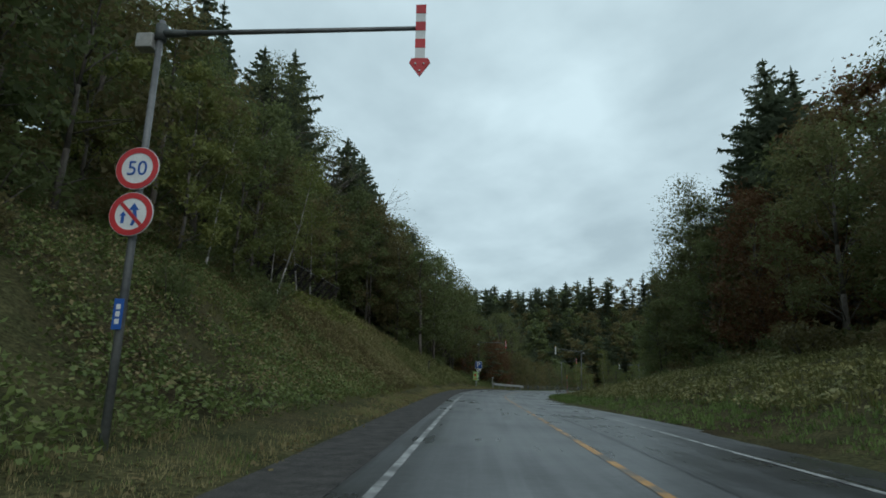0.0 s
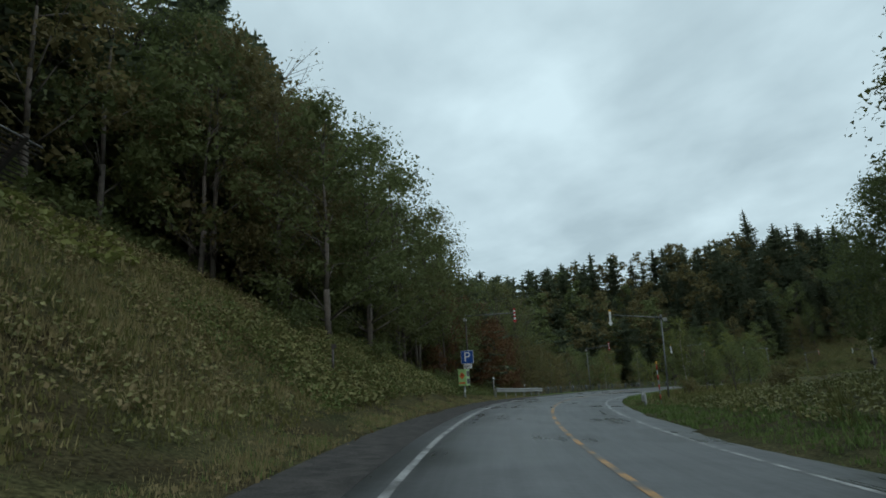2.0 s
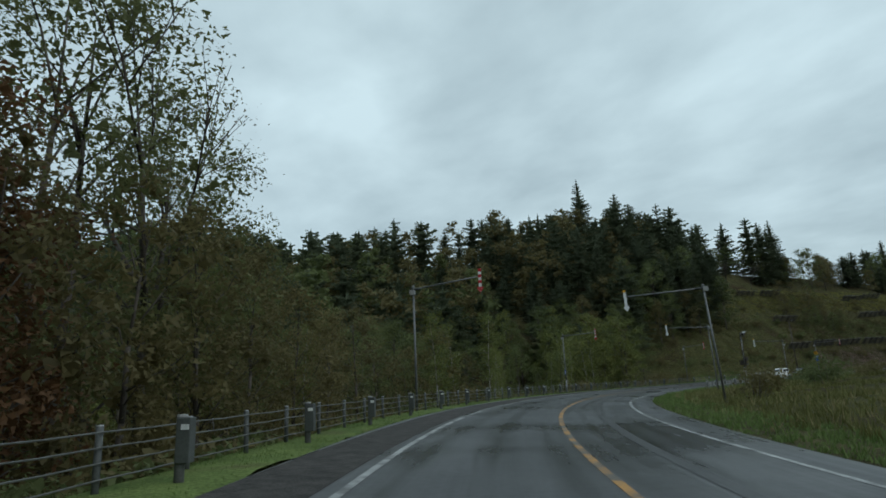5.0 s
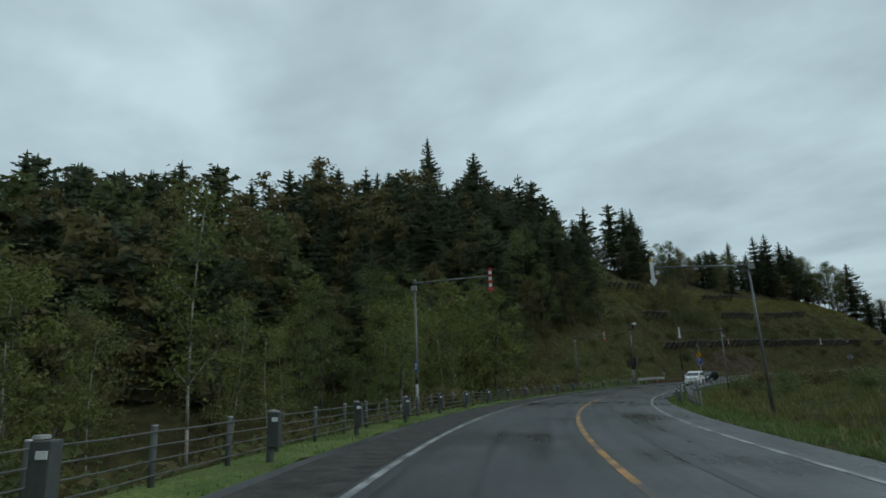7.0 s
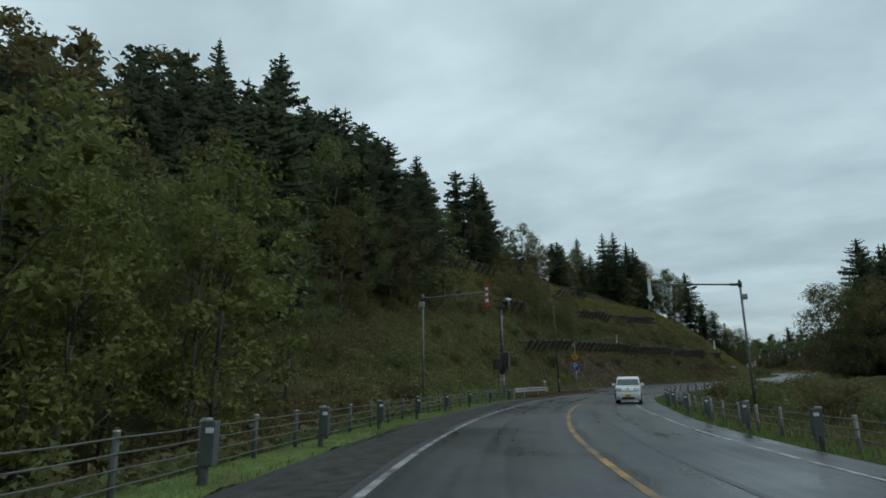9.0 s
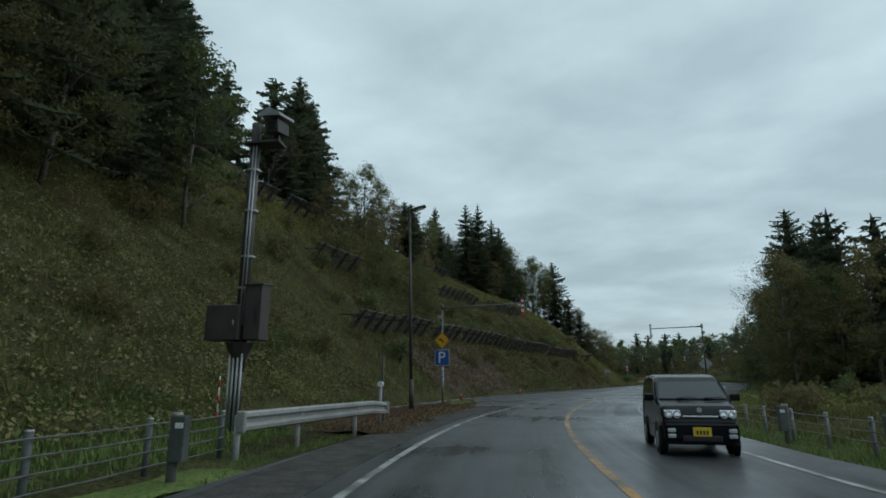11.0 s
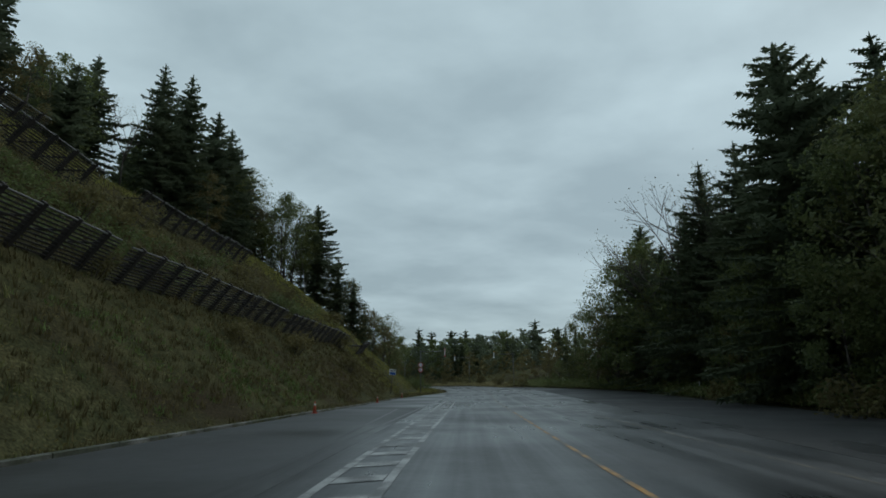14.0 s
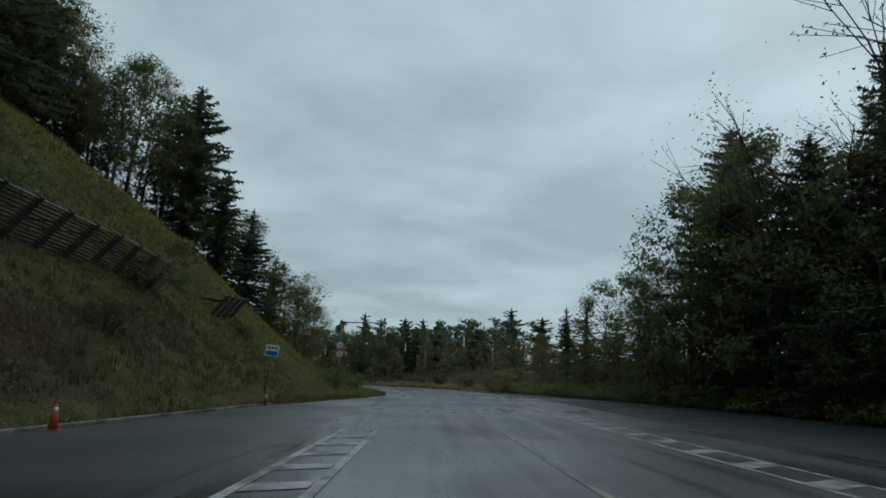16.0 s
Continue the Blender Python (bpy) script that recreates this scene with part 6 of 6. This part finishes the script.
# cable fences
def cable_fence(u0, u1, v, label, cables, first_main, main_gap, slim_gap=2.0, face=1, pale=False, top=0.8):
    """Steel cables along slim posts, with thick boxed posts standing before them."""
    root = thing("cable_fence", label, "fence", "cable fences")
    base = on_land(u0, v)
    root.matrix_world = Matrix.Translation(base)
    tops = []

    def stand(u, off, i):
        p = on_land(u, v + off) - base
        return p, Matrix.Translation(p) @ pose(0, 0, 0, math.sin(i * 1.7) * 0.8, math.cos(i * 2.3) * 0.8, heading(u))

    for i, u in enumerate(np.arange(u0, u1, slim_gap)):
        p, m = stand(u, 0.02 * math.sin(i * 2.1), i)
        post = part("slim_post", rod(bm_new(), (0, 0, -0.3), (0, 0, top), 0.045, 0.045, 10), M_POLE if pale else M_DARKPOST, root, smooth=True)
        set_at(post, m)
        part("cap", rod(bm_new(), (0, 0, top), (0, 0, top + 0.015), 0.049, 0.043, 10), M_GALV, post)
        tops.append(p)
    for i, u in enumerate(np.arange(first_main, u1, main_gap)):
        p, m = stand(u, face * 0.6, i + 5)
        post = part("main_post", rod(bm_new(), (0, 0, -0.3), (0, 0, top + 0.06), 0.065, 0.065, 12), M_POLE if pale else M_POST, root, "thick grey post with a dark sleeve", True)
        set_at(post, m)
        part("cap", rod(bm_new(), (0, 0, top + 0.06), (0, 0, top + 0.09), 0.078, 0.068, 12), M_RAIL, post)
        part("sleeve", box(bm_new(), (0.2, 0.16, 0.58), (face * 0.07, -0.02, top - 0.24), None, 0.012), M_POST if pale else M_DARKPOST, post, "grey steel sleeve")
        part("reflector", box(bm_new(), (0.11, 0.012, 0.07), (face * 0.1, -0.107, top - 0.07), None, 0.003), M_SHEET, post, "white reflector plate")
    for h in cables:
        bm = bm_new()
        for a, b in zip(tops[:-1], tops[1:]):
            n = (b - a).normalized()
            side = Vector((n.y, -n.x, 0)) * 0.06 * face
            mid = (a + b) / 2 - Vector((0, 0, 0.012))
            up = Vector((0, 0, h))
            rod(bm, a + up + side, mid + up + side, 0.012, 0.012, 5)
            rod(bm, mid + up + side, b + up + side, 0.012, 0.012, 5)
        part("cable", bm, M_CABLE, root)
    return root


cable_fence(101.2, 217.5, -6.35, "grey cable fence with thick boxed posts along the ravine", (0.73, 0.55, 0.37, 0.18), 101.0, 4.95)
cable_fence(168.0, 246.0, 5.6, "weathered cable fence half hidden in meadow grass", (0.75, 0.56, 0.36), 172.6, 4.55, face=-1, pale=True, top=0.82)


# small posts
def delineator(u, v, h, label, material, r=0.045, ball=True):
    root = thing("delineator_post", label, "post", "delineator posts")
    root.matrix_world = frame_at(u, v)
    part("stem", rod(bm_new(), (0, 0, -0.3), (0, 0, h), r, r, 10), material, root, smooth=True)
    if ball:
        part("reflector", rod(bm_new(), (0, -r * 1.5, h - 0.02), (0, r * 1.5, h - 0.02), r * 1.7, r * 1.7, 14), M_SHEET, root, "round white reflector")
    return root


def amber_post(u, v, h, label):
    root = delineator(u, v, h, label, M_RAIL, 0.04, False)
    part("amber_cap", box(bm_new(), (0.13, 0.1, 0.12), (0, 0, h + 0.03), None, 0.02), M_AMBER, root, "amber reflector cap")


amber_post(262.4, 6.5, 1.15, "pale post with an amber cap behind the bent guard rail")
amber_post(263.6, 8.3, 1.15, "pale post with an amber cap beside the sign pole")
delineator(87.9, -6.25, 1.6, "thin white delineator post behind the guard rail", M_RAIL, 0.038)
delineator(224.9, -5.6, 1.25, "grey-white post with round reflector beyond the guard rail", M_RAIL, 0.05)
delineator(225.6, -5.75, 2.1, "thin dark brown post beyond the guard rail", M_BROWN, 0.04, False)
bank_post = delineator(61.0, -8.3, 1.4, "short dark brown post with a small plate in the weeds", M_BROWN, 0.045, False)
part("plate", box(bm_new(), (0.2, 0.02, 0.16), (0.06, -0.06, 1.34), None, 0.006), M_BROWN, bank_post)
delineator(97.5, -5.9, 1.1, "thin leaning white delineator behind the guard rail", M_RAIL, 0.03)
delineator(265.0, 8.6, 0.9, "small yellow-white marker post at the meadow's end", M_RAIL, 0.04)
delineator(306.0, 16.4, 1.3, "thin pale stake in the undergrowth", M_RAIL, 0.025, False)

pole_marker = thing("snow_pole", "thin red and white banded snow pole in the weeds", "snow pole", "", frame_at(221.5, -8.9))
part("stem", rod(bm_new(), (0, 0, -0.3), (0, 0, 1.2), 0.018, 0.018, 8), M_SHEET, pole_marker, smooth=True)
for k in range(3):
    part("red_band", rod(bm_new(), (0, 0, 0.12 + k * 0.4), (0, 0, 0.32 + k * 0.4), 0.021, 0.021, 8), M_RED, pole_marker, smooth=True)

snow_pole = thing("snow_pole", "red and white banded snow pole with an amber cap", "snow pole", "", frame_at(75.2, 5.9))
part("stem", rod(bm_new(), (0, 0, -0.3), (0, 0, 2.3), 0.03, 0.03, 12), M_RAIL, snow_pole, smooth=True)
for k in range(4):
    part("red_band", rod(bm_new(), (0, 0, 0.3 + k * 0.55), (0, 0, 0.58 + k * 0.55), 0.033, 0.033, 12), M_RED, snow_pole, smooth=True)
part("amber_cap", rod(bm_new(), (0, 0, 2.29), (0, 0, 2.44), 0.06, 0.045, 12), M_AMBER, snow_pole, "amber reflector cap", True)

# green grit box on a post
grit = thing("grit_box", "pale green box with orange diamond on a grey post", "roadside box", "", frame_at(80.7, -6.75, turn=-10))
part("post", rod(bm_new(), (0, 0, -0.4), (0, 0, 0.85), 0.075, 0.075, 12), M_GALV, grit, smooth=True)
shell = part("shell", box(bm_new(), (0.62, 0.62, 1.12), (0, 0, 1.36), None, 0.012), M_LIME, grit)
part("lid", box(bm_new(), (0.67, 0.68, 0.04), (0.0, 0, 1.94), Euler((0, radians(3), 0)).to_matrix(), 0.008), M_LIME, grit)
part("diamond", plate(bm_new(), [(0, -0.25), (0.22, 0), (0, 0.25), (-0.22, 0)], 0.006, (-0.02, -0.316, 1.5)), M_ORANGE, shell, "orange diamond label with a dark mark")
part("mark", box(bm_new(), (0.12, 0.004, 0.07), (-0.03, -0.32, 1.55)), M_INK, shell)
part("strip", box(bm_new(), (0.46, 0.006, 0.11), (-0.02, -0.316, 0.99)), M_ORANGE, shell, "orange label strip")
for z, h in ((1.63, 0.42), (1.1, 0.4)):
    door = part("window", box(bm_new(), (0.02, 0.5, h), (0.315, 0, z), None, 0.004), M_RAIL, grit, "pale framed compartment window")
    part("pane", box(bm_new(), (0.012, 0.42, h - 0.09), (0.322, 0, z)), M_BROWN, door)
    part("paper", box(bm_new(), (0.004, 0.26, h * 0.4), (0.332, 0.0, z - 0.02)), M_POST, door)

# street lamp
lamp = thing("street_lamp", "tall dark brown street lamp pole beside the lay-by", "street lamp", "", frame_at(235.6, -7.85) @ pose(0, 0, 0, 0, -1.2, 0))
part("pole", rod(bm_new(), (0, 0, -0.4), (0, 0, 10.4), 0.1, 0.06, 12), M_BROWN, lamp, smooth=True)
part("base_sleeve", rod(bm_new(), (0, 0, -0.1), (0, 0, 1.5), 0.125, 0.12, 12), M_BROWN, lamp, smooth=True)
part("arm", rod(bm_new(), (0, 0, 10.35), (0.35, 0, 10.48), 0.04, 0.035, 10), M_BROWN, lamp, smooth=True)
bm = box(bm_new(), (0.62, 0.26, 0.14), (0.6, 0, 10.5), Euler((0, radians(-8), 0)).to_matrix(), 0.05)
lamp_head = part("head", bm, M_BROWN, lamp)
part("lens", box(bm_new(), (0.4, 0.2, 0.05), (0.64, 0, 10.42), Euler((0, radians(-8), 0)).to_matrix(), 0.015), M_LENS, lamp_head, "pale glass lens")

# traffic camera mast
mast = thing("camera_mast", "dark brown mast with cabinets, conduits and a camera housing", "camera mast", "", frame_at(220.6, -7.92, 0.06))
part("pole", rod(bm_new(), (0, 0, 1.3), (0, 0, 7.75), 0.16, 0.12, 14), M_BROWN, mast, smooth=True)
part("stub", rod(bm_new(), (0, 0, -0.4), (0, 0, 1.9), 0.13, 0.13, 12), M_BROWN, mast, smooth=True)
for k in range(4):
    part("conduit", rod(bm_new(), (-0.15 + k * 0.1, -0.15, -0.3), (-0.15 + k * 0.1, -0.15, 1.75), 0.028, 0.028, 8), M_GALV, mast, "grey conduit pipe", True)
for x in (0.03, 0.11):
    part("conduit", rod(bm_new(), (x, -0.17, 2.4), (x, -0.14, 7.1), 0.022, 0.022, 8), M_GALV, mast, "grey conduit pipe", True)
for z in (3.3, 4.1, 5.3, 6.4):
    part("band", rod(bm_new(), (0.02, 0, z), (0.02, 0, z + 0.05), 0.185, 0.185, 14), M_GALV, mast)
bm = rod(bm_new(), (0, 0, 1.5), (0, 0, 1.98), 0.14, 0.36, 8)
part("funnel", bm, M_BROWN, mast)
box1 = part("cabinet", box(bm_new(), (0.85, 0.55, 0.85), (-0.32, -0.1, 2.45), None, 0.02), M_BROWN, mast, "wide dark brown cabinet")
part("latch", box(bm_new(), (0.03, 0.02, 0.12), (-0.02, -0.385, 2.45)), M_GALV, box1)
box2 = part("cabinet", box(bm_new(), (0.42, 0.5, 1.35), (0.36, 0.05, 2.72), None, 0.02), M_BROWN, mast, "tall dark brown cabinet with peaked roof")
part("roof", box(bm_new(), (0.5, 0.6, 0.05), (0.36, 0.05, 3.42), Euler((radians(8), 0, 0)).to_matrix(), 0.01), M_BROWN, box2)
part("vent", box(bm_new(), (0.1, 0.01, 0.3), (0.45, -0.205, 2.6)), M_INK, box2)
part("platform", box(bm_new(), (0.95, 0.5, 0.07), (0.28, 0, 7.15), None, 0.01), M_BROWN, mast)
part("bracket", box(bm_new(), (0.12, 0.12, 0.2), (0.6, 0, 7.28)), M_BROWN, mast)
bm = box(bm_new(), (0.34, 0.7, 0.34), (0.6, -0.05, 7.58), Euler((radians(12), 0, 0)).to_matrix(), 0.01)
house = part("camera_housing", bm, M_BROWN, mast, "boxed camera housing with a peaked sunshade")
part("sunshade", plate(bm_new(), [(-0.28, -0.02), (0.28, -0.02), (0.28, 0.05), (0, 0.2), (-0.28, 0.05)], 0.95, (0.6, -0.58, 7.72), Euler((radians(12), 0, 0)).to_matrix()), M_GALV, house)
part("glass", box(bm_new(), (0.2, 0.01, 0.2), (0.6, -0.405, 7.5), Euler((radians(12), 0, 0)).to_matrix()), M_CARGLASS, house)

# small leaning board at the lay-by's end
board = thing("notice_sign", "small white and blue notice on a leaning brown pole", "sign", "", frame_at(324.9, -11.3) @ pose(0, 0, 0, 0, 5, 0))
part("pole", rod(bm_new(), (0, 0, -0.4), (0, 0, 2.85), 0.04, 0.04, 10), M_BROWN, board, smooth=True)
face = part("plate", plate(bm_new(), [(-0.38, -0.32), (0.38, -0.32), (0.38, 0.32), (-0.38, 0.32)], 0.012, (0, -0.06, 2.75)), M_SHEET, board)
part("blue_band", plate(bm_new(), [(-0.34, -0.28), (0.34, -0.28), (0.34, -0.02), (-0.34, -0.02)], 0.006, (0, -0.066, 2.75)), M_BLUE, face)
for k in range(3):
    part("mark", box(bm_new(), (0.14, 0.004, 0.12), (-0.2 + k * 0.2, -0.066, 2.9)), M_INK, face)


# traffic cones
def cone(u, v, label):
    root = thing("traffic_cone", label, "traffic cone", "cones along the kerb")
    root.matrix_world = frame_at(u, v, 0.0, True, 20 * math.sin(u)) @ Matrix.Scale(0.7, 4)
    bm = box(bm_new(), (0.38, 0.38, 0.035), (0, 0, 0.018), None, 0.01)
    part("base", bm, M_CONE, root)
    body = part("body", rod(bm_new(), (0, 0, 0.03), (0, 0, 0.7), 0.13, 0.03, 20), M_CONE, root, smooth=True)
    part("white_band", rod(bm_new(), (0, 0, 0.5), (0, 0, 0.62), 0.063, 0.045, 20), M_SHEET, body, "dirty white reflective band", True)
    part("tip", rod(bm_new(), (0, 0, 0.7), (0, 0, 0.78), 0.028, 0.02, 12), M_CONE, body)


for u, v in ((248.2, -9.25), (263.0, -9.05), (284.6, -9.15), (302.8, -9.1), (316.9, -9.0)):
    cone(u, v, "faded orange traffic cone standing by the kerb")


# snow fences on the slopes
def snow_fence(u, v, length, label, tall=2.0):
    """One section: a leaning frame of three ribs and many rails, on struts."""
    a, b = on_land(u, v), on_land(u + length, v)
    along = (b - a).normalized()
    side = Vector((along.y, -along.x, 0)).normalized()
    base = (a + b) / 2
    root = thing("snow_fence", label, "snow fence", "snow fences on the slope")
    x = Vector((along.x, along.y, along.z))
    y = -side
    z = x.cross(y).normalized()
    m = Matrix(((x.x, y.x, z.x), (x.y, y.y, z.y), (x.z, y.z, z.z))).to_4x4()
    root.matrix_world = Matrix.Translation(base) @ m @ pose(0, 0, 0, 38, 0, 0)
    h = length / 2
    for k in (-0.75, -0.25, 0.25, 0.75):
        part("rib", box(bm_new(), (0.17, 0.2, tall + 0.5), (k * h, 0, tall / 2 - 0.1)), M_MESH, root)
        part("strut", rod(bm_new(), (k * h, 0.0, tall * 0.75), (k * h, 1.5, 0.2), 0.05, 0.05, 6), M_MESH, root)
    n = 11
    for k in range(n):
        part("rail", box(bm_new(), (length, 0.04, 0.06), (0, -0.06, 0.12 + k * (tall - 0.2) / (n - 1))), M_MESH, root)
    part("top_rail", rod(bm_new(), (-h, -0.05, tall + 0.06), (h, -0.05, tall + 0.06), 0.04, 0.04, 8), M_CABLE, root)
    return root


for k in range(13):
    if k != 11:
        snow_fence(243.5 + k * 7.05, -16.1 - (0.2 if k % 3 == 1 else 0), 6.6 if k < 12 else 5.0, "dark rusty steel snow fence section on the grass slope", 1.6)
for k in range(4):
    snow_fence(273.5 + k * 7.1 + (4 if k > 1 else 0), -23.0 - 0.35 * k, 6.4, "dark rusty steel snow fence section high on the slope", 1.6)
snow_fence(306, -24.6, 6.4, "dark rusty steel snow fence section high on the slope", 1.6)
for k in range(2):
    snow_fence(246 + k * 6.9, -30.5, 6.4, "dark rusty steel snow fence section high on the slope", 1.6)
for k, v in enumerate((-29.3, -30.4)):
    snow_fence(277.0 + k * 8.0, v, 6.4, "dark rusty steel snow fence section at the slope's crest", 1.6)
snow_fence(247.5, -22.6, 7.4, "dark rusty steel snow fence section between the rows", 1.6)
for k in range(3):
    snow_fence(37 + k * 6.5, -17.8, 5.8, "dark snow fence section half hidden on the bank", 1.9)


# parked vehicles
def kei_van(paint, label, m, white=False, H=1.58):
    """A boxy small van, its front towards -y."""
    root = thing("mini_van", label, "car", "", m)
    L, W = 3.4, 1.46
    hood = 0.62 if not white else 0.85
    # side outline, y from front to back
    line = [(0.05, 0.22), (0.0, 0.4), (0.02, 0.62), (0.09, 0.84), (0.2, 0.94), (hood, 1.04), (hood + 0.55, H - 0.16), (hood + 0.72, H - 0.07), (hood + 1.0, H - 0.015), (hood + 1.5, H), (L - 0.35, H - 0.02), (L - 0.14, H - 0.1), (L - 0.02, 1.0), (L, 0.4), (L - 0.05, 0.22)]
    bm = bmesh.new()
    rows = []
    for k in (-1.0, -0.93, 0.93, 1.0):
        row = []
        for y, z in line:
            tuck = 1.0 - 0.13 * max(0.0, (z - 0.95) / (H - 0.95)) ** 1.2
            nose = 1.0 - 0.08 * max(0.0, 1 - y / 0.35)
            zz = z if abs(k) < 0.95 else 0.3 + (z - 0.3) * 0.972
            yy = y if abs(k) < 0.95 else y + (0.045 if y < L / 2 else -0.045)
            row.append(bm.verts.new((k * W / 2 * tuck * nose, yy, zz)))
        rows.append(row)
    n = len(line)
    for a, b in zip(rows[:-1], rows[1:]):
        for i in range(n):
            bm.faces.new((a[i], a[(i + 1) % n], b[(i + 1) % n], b[i]))
    bm.faces.new(rows[0][::-1])
    bm.faces.new(rows[-1])
    bmesh.ops.recalc_face_normals(bm, faces=bm.faces[:])
    bmesh.ops.bevel(bm, geom=[e for e in bm.edges if e.is_manifold and e.calc_face_angle(0) > 0.25], offset=0.025, segments=2, affect="EDGES")
    body = part("body", bm, paint, root, smooth=False)

    def slab(name, quad, material, parent, thick=0.012, lab=""):
        """A thin plate on four corners, standing proud."""
        q = [Vector(c) for c in quad]
        nrm = (q[1] - q[0]).cross(q[2] - q[0]).normalized() * thick
        b = bmesh.new()
        lo, hi = [b.verts.new(c) for c in q], [b.verts.new(c + nrm) for c in q]
        b.faces.new(hi)
        b.faces.new(lo[::-1])
        for i in range(4):
            b.faces.new((lo[i], lo[(i + 1) % 4], hi[(i + 1) % 4], hi[i]))
        bmesh.ops.recalc_face_normals(b, faces=b.faces[:])
        return part(name, b, material, parent, lab)

    w1, w2 = 0.66, 0.575
    slab("windscreen", [(-w1, hood + 0.035, 1.066), (w1, hood + 0.035, 1.066), (w2, hood + 0.53, H - 0.172), (-w2, hood + 0.53, H - 0.172)], M_CARGLASS, root, 0.014, "grey reflecting windscreen")
    for s in (-1, 1):
        xs, xt = s * 0.722, s * 0.664
        for y0, y1, k in ((hood + 0.3, hood + 1.12, 0.32), (hood + 1.2, L - 0.3, 0.0)):
            q = [(xs, y0 - k * 0.6, 1.06), (xs, y1, 1.06), (xt, y1, H - 0.16), (xt, y0 + k, H - 0.16)]
            slab("side_window", q if s > 0 else q[::-1], M_CARGLASS, root, 0.012)
        mirror = part("mirror", box(bm_new(), (0.2, 0.1, 0.15), (s * 0.83, hood + 0.18, 1.1), None, 0.03), paint, root)
        if white:
            lamp_unit = part("headlight", box(bm_new(), (0.34, 0.2, 0.2), (s * 0.5, 0.1, 0.82), Euler((radians(-12), 0, s * radians(16))).to_matrix(), 0.04), M_LENS, root)
        else:
            lamp_unit = part("headlight", box(bm_new(), (0.32, 0.14, 0.15), (s * 0.5, 0.085, 0.79), Euler((radians(-14), 0, s * radians(10))).to_matrix(), 0.03), M_CHROME, root)
            for dx in (-0.075, 0.08):
                part("bulb_ring", ring_plate(bm_new(), 0.075, 0.05, 0.02, (s * 0.5 + dx, -0.005, 0.79), 16), M_LENS, lamp_unit)
        for z in ((0.52, 0.42) if not white else (0.45,)):
            part("fog_lamp", box(bm_new(), (0.15, 0.06, 0.075), (s * 0.55, -0.035, z - 0.03), None, 0.015), M_LENS, root)
        for y in (0.62, L - 0.6):
            wheel = part("wheel", rod(bm_new(), (s * 0.58, y, 0.27), (s * 0.745, y, 0.27), 0.27, 0.27, 24), M_TYRE, root, "black tyre", True)
            part("rim", rod(bm_new(), (s * 0.735, y, 0.27), (s * 0.757, y, 0.27), 0.175, 0.16, 18), M_ALU, wheel, "silver rim")
            part("arch", ring_plate(bm_new(), 0.345, 0.28, 0.012, (0, 0, 0), 24), M_INK, root).matrix_local = Matrix.Translation((s * 0.735, y, 0.29)) @ Matrix.Rotation(radians(90), 4, "Z")
    bumper = part("bumper", box(bm_new(), (1.34, 0.16, 0.34), (0, 0.04, 0.47), None, 0.05), paint, root)
    part("intake", box(bm_new(), (0.72, 0.05, 0.12), (0, -0.025, 0.345), None, 0.02), M_INK, bumper)
    part("number_plate", box(bm_new(), (0.33, 0.015, 0.165), (0.0, -0.052, 0.47), None, 0.004), M_PLATE, root, "yellow plate with dark bars")
    for k in range(4):
        part("plate_bar", box(bm_new(), (0.035, 0.006, 0.075), (-0.09 + k * 0.06, -0.061, 0.455)), M_INK, bumper)
    part("grille_bar", box(bm_new(), (0.66, 0.03, 0.04), (0, 0.02, 0.745), None, 0.01), M_CHROME, root, "chrome grille bar")
    part("emblem", rod(bm_new(), (0, 0.075, 0.87), (0, 0.05, 0.87), 0.05, 0.05, 14), M_CHROME, root)
    for x in (-0.3, 0.22):
        part("wiper", rod(bm_new(), (x, hood + 0.0, 1.085), (x + 0.36, hood + 0.04, 1.11), 0.012, 0.008, 5), M_INK, root)
    part("underside", box(bm_new(), (1.2, L - 0.5, 0.12), (0, L / 2, 0.28)), M_INK, root)
    return root


def on_lane(u, v, turn=0.0, size=1.0):
    return Matrix.Translation(on_road(u, v, 0.005)) @ pose(0, 0, 0, 0, 0, heading(u + 1.5) - turn) @ Matrix.Scale(size, 4)


kei_van(M_CAR_BLACK, "black boxy mini van with twin round headlights and yellow plate", on_lane(218.2, 1.93, 5.0, 0.9))
kei_van(M_CAR_WHITE, "white mini van on the far lane of the bend", on_lane(209.3, 2.75), True)
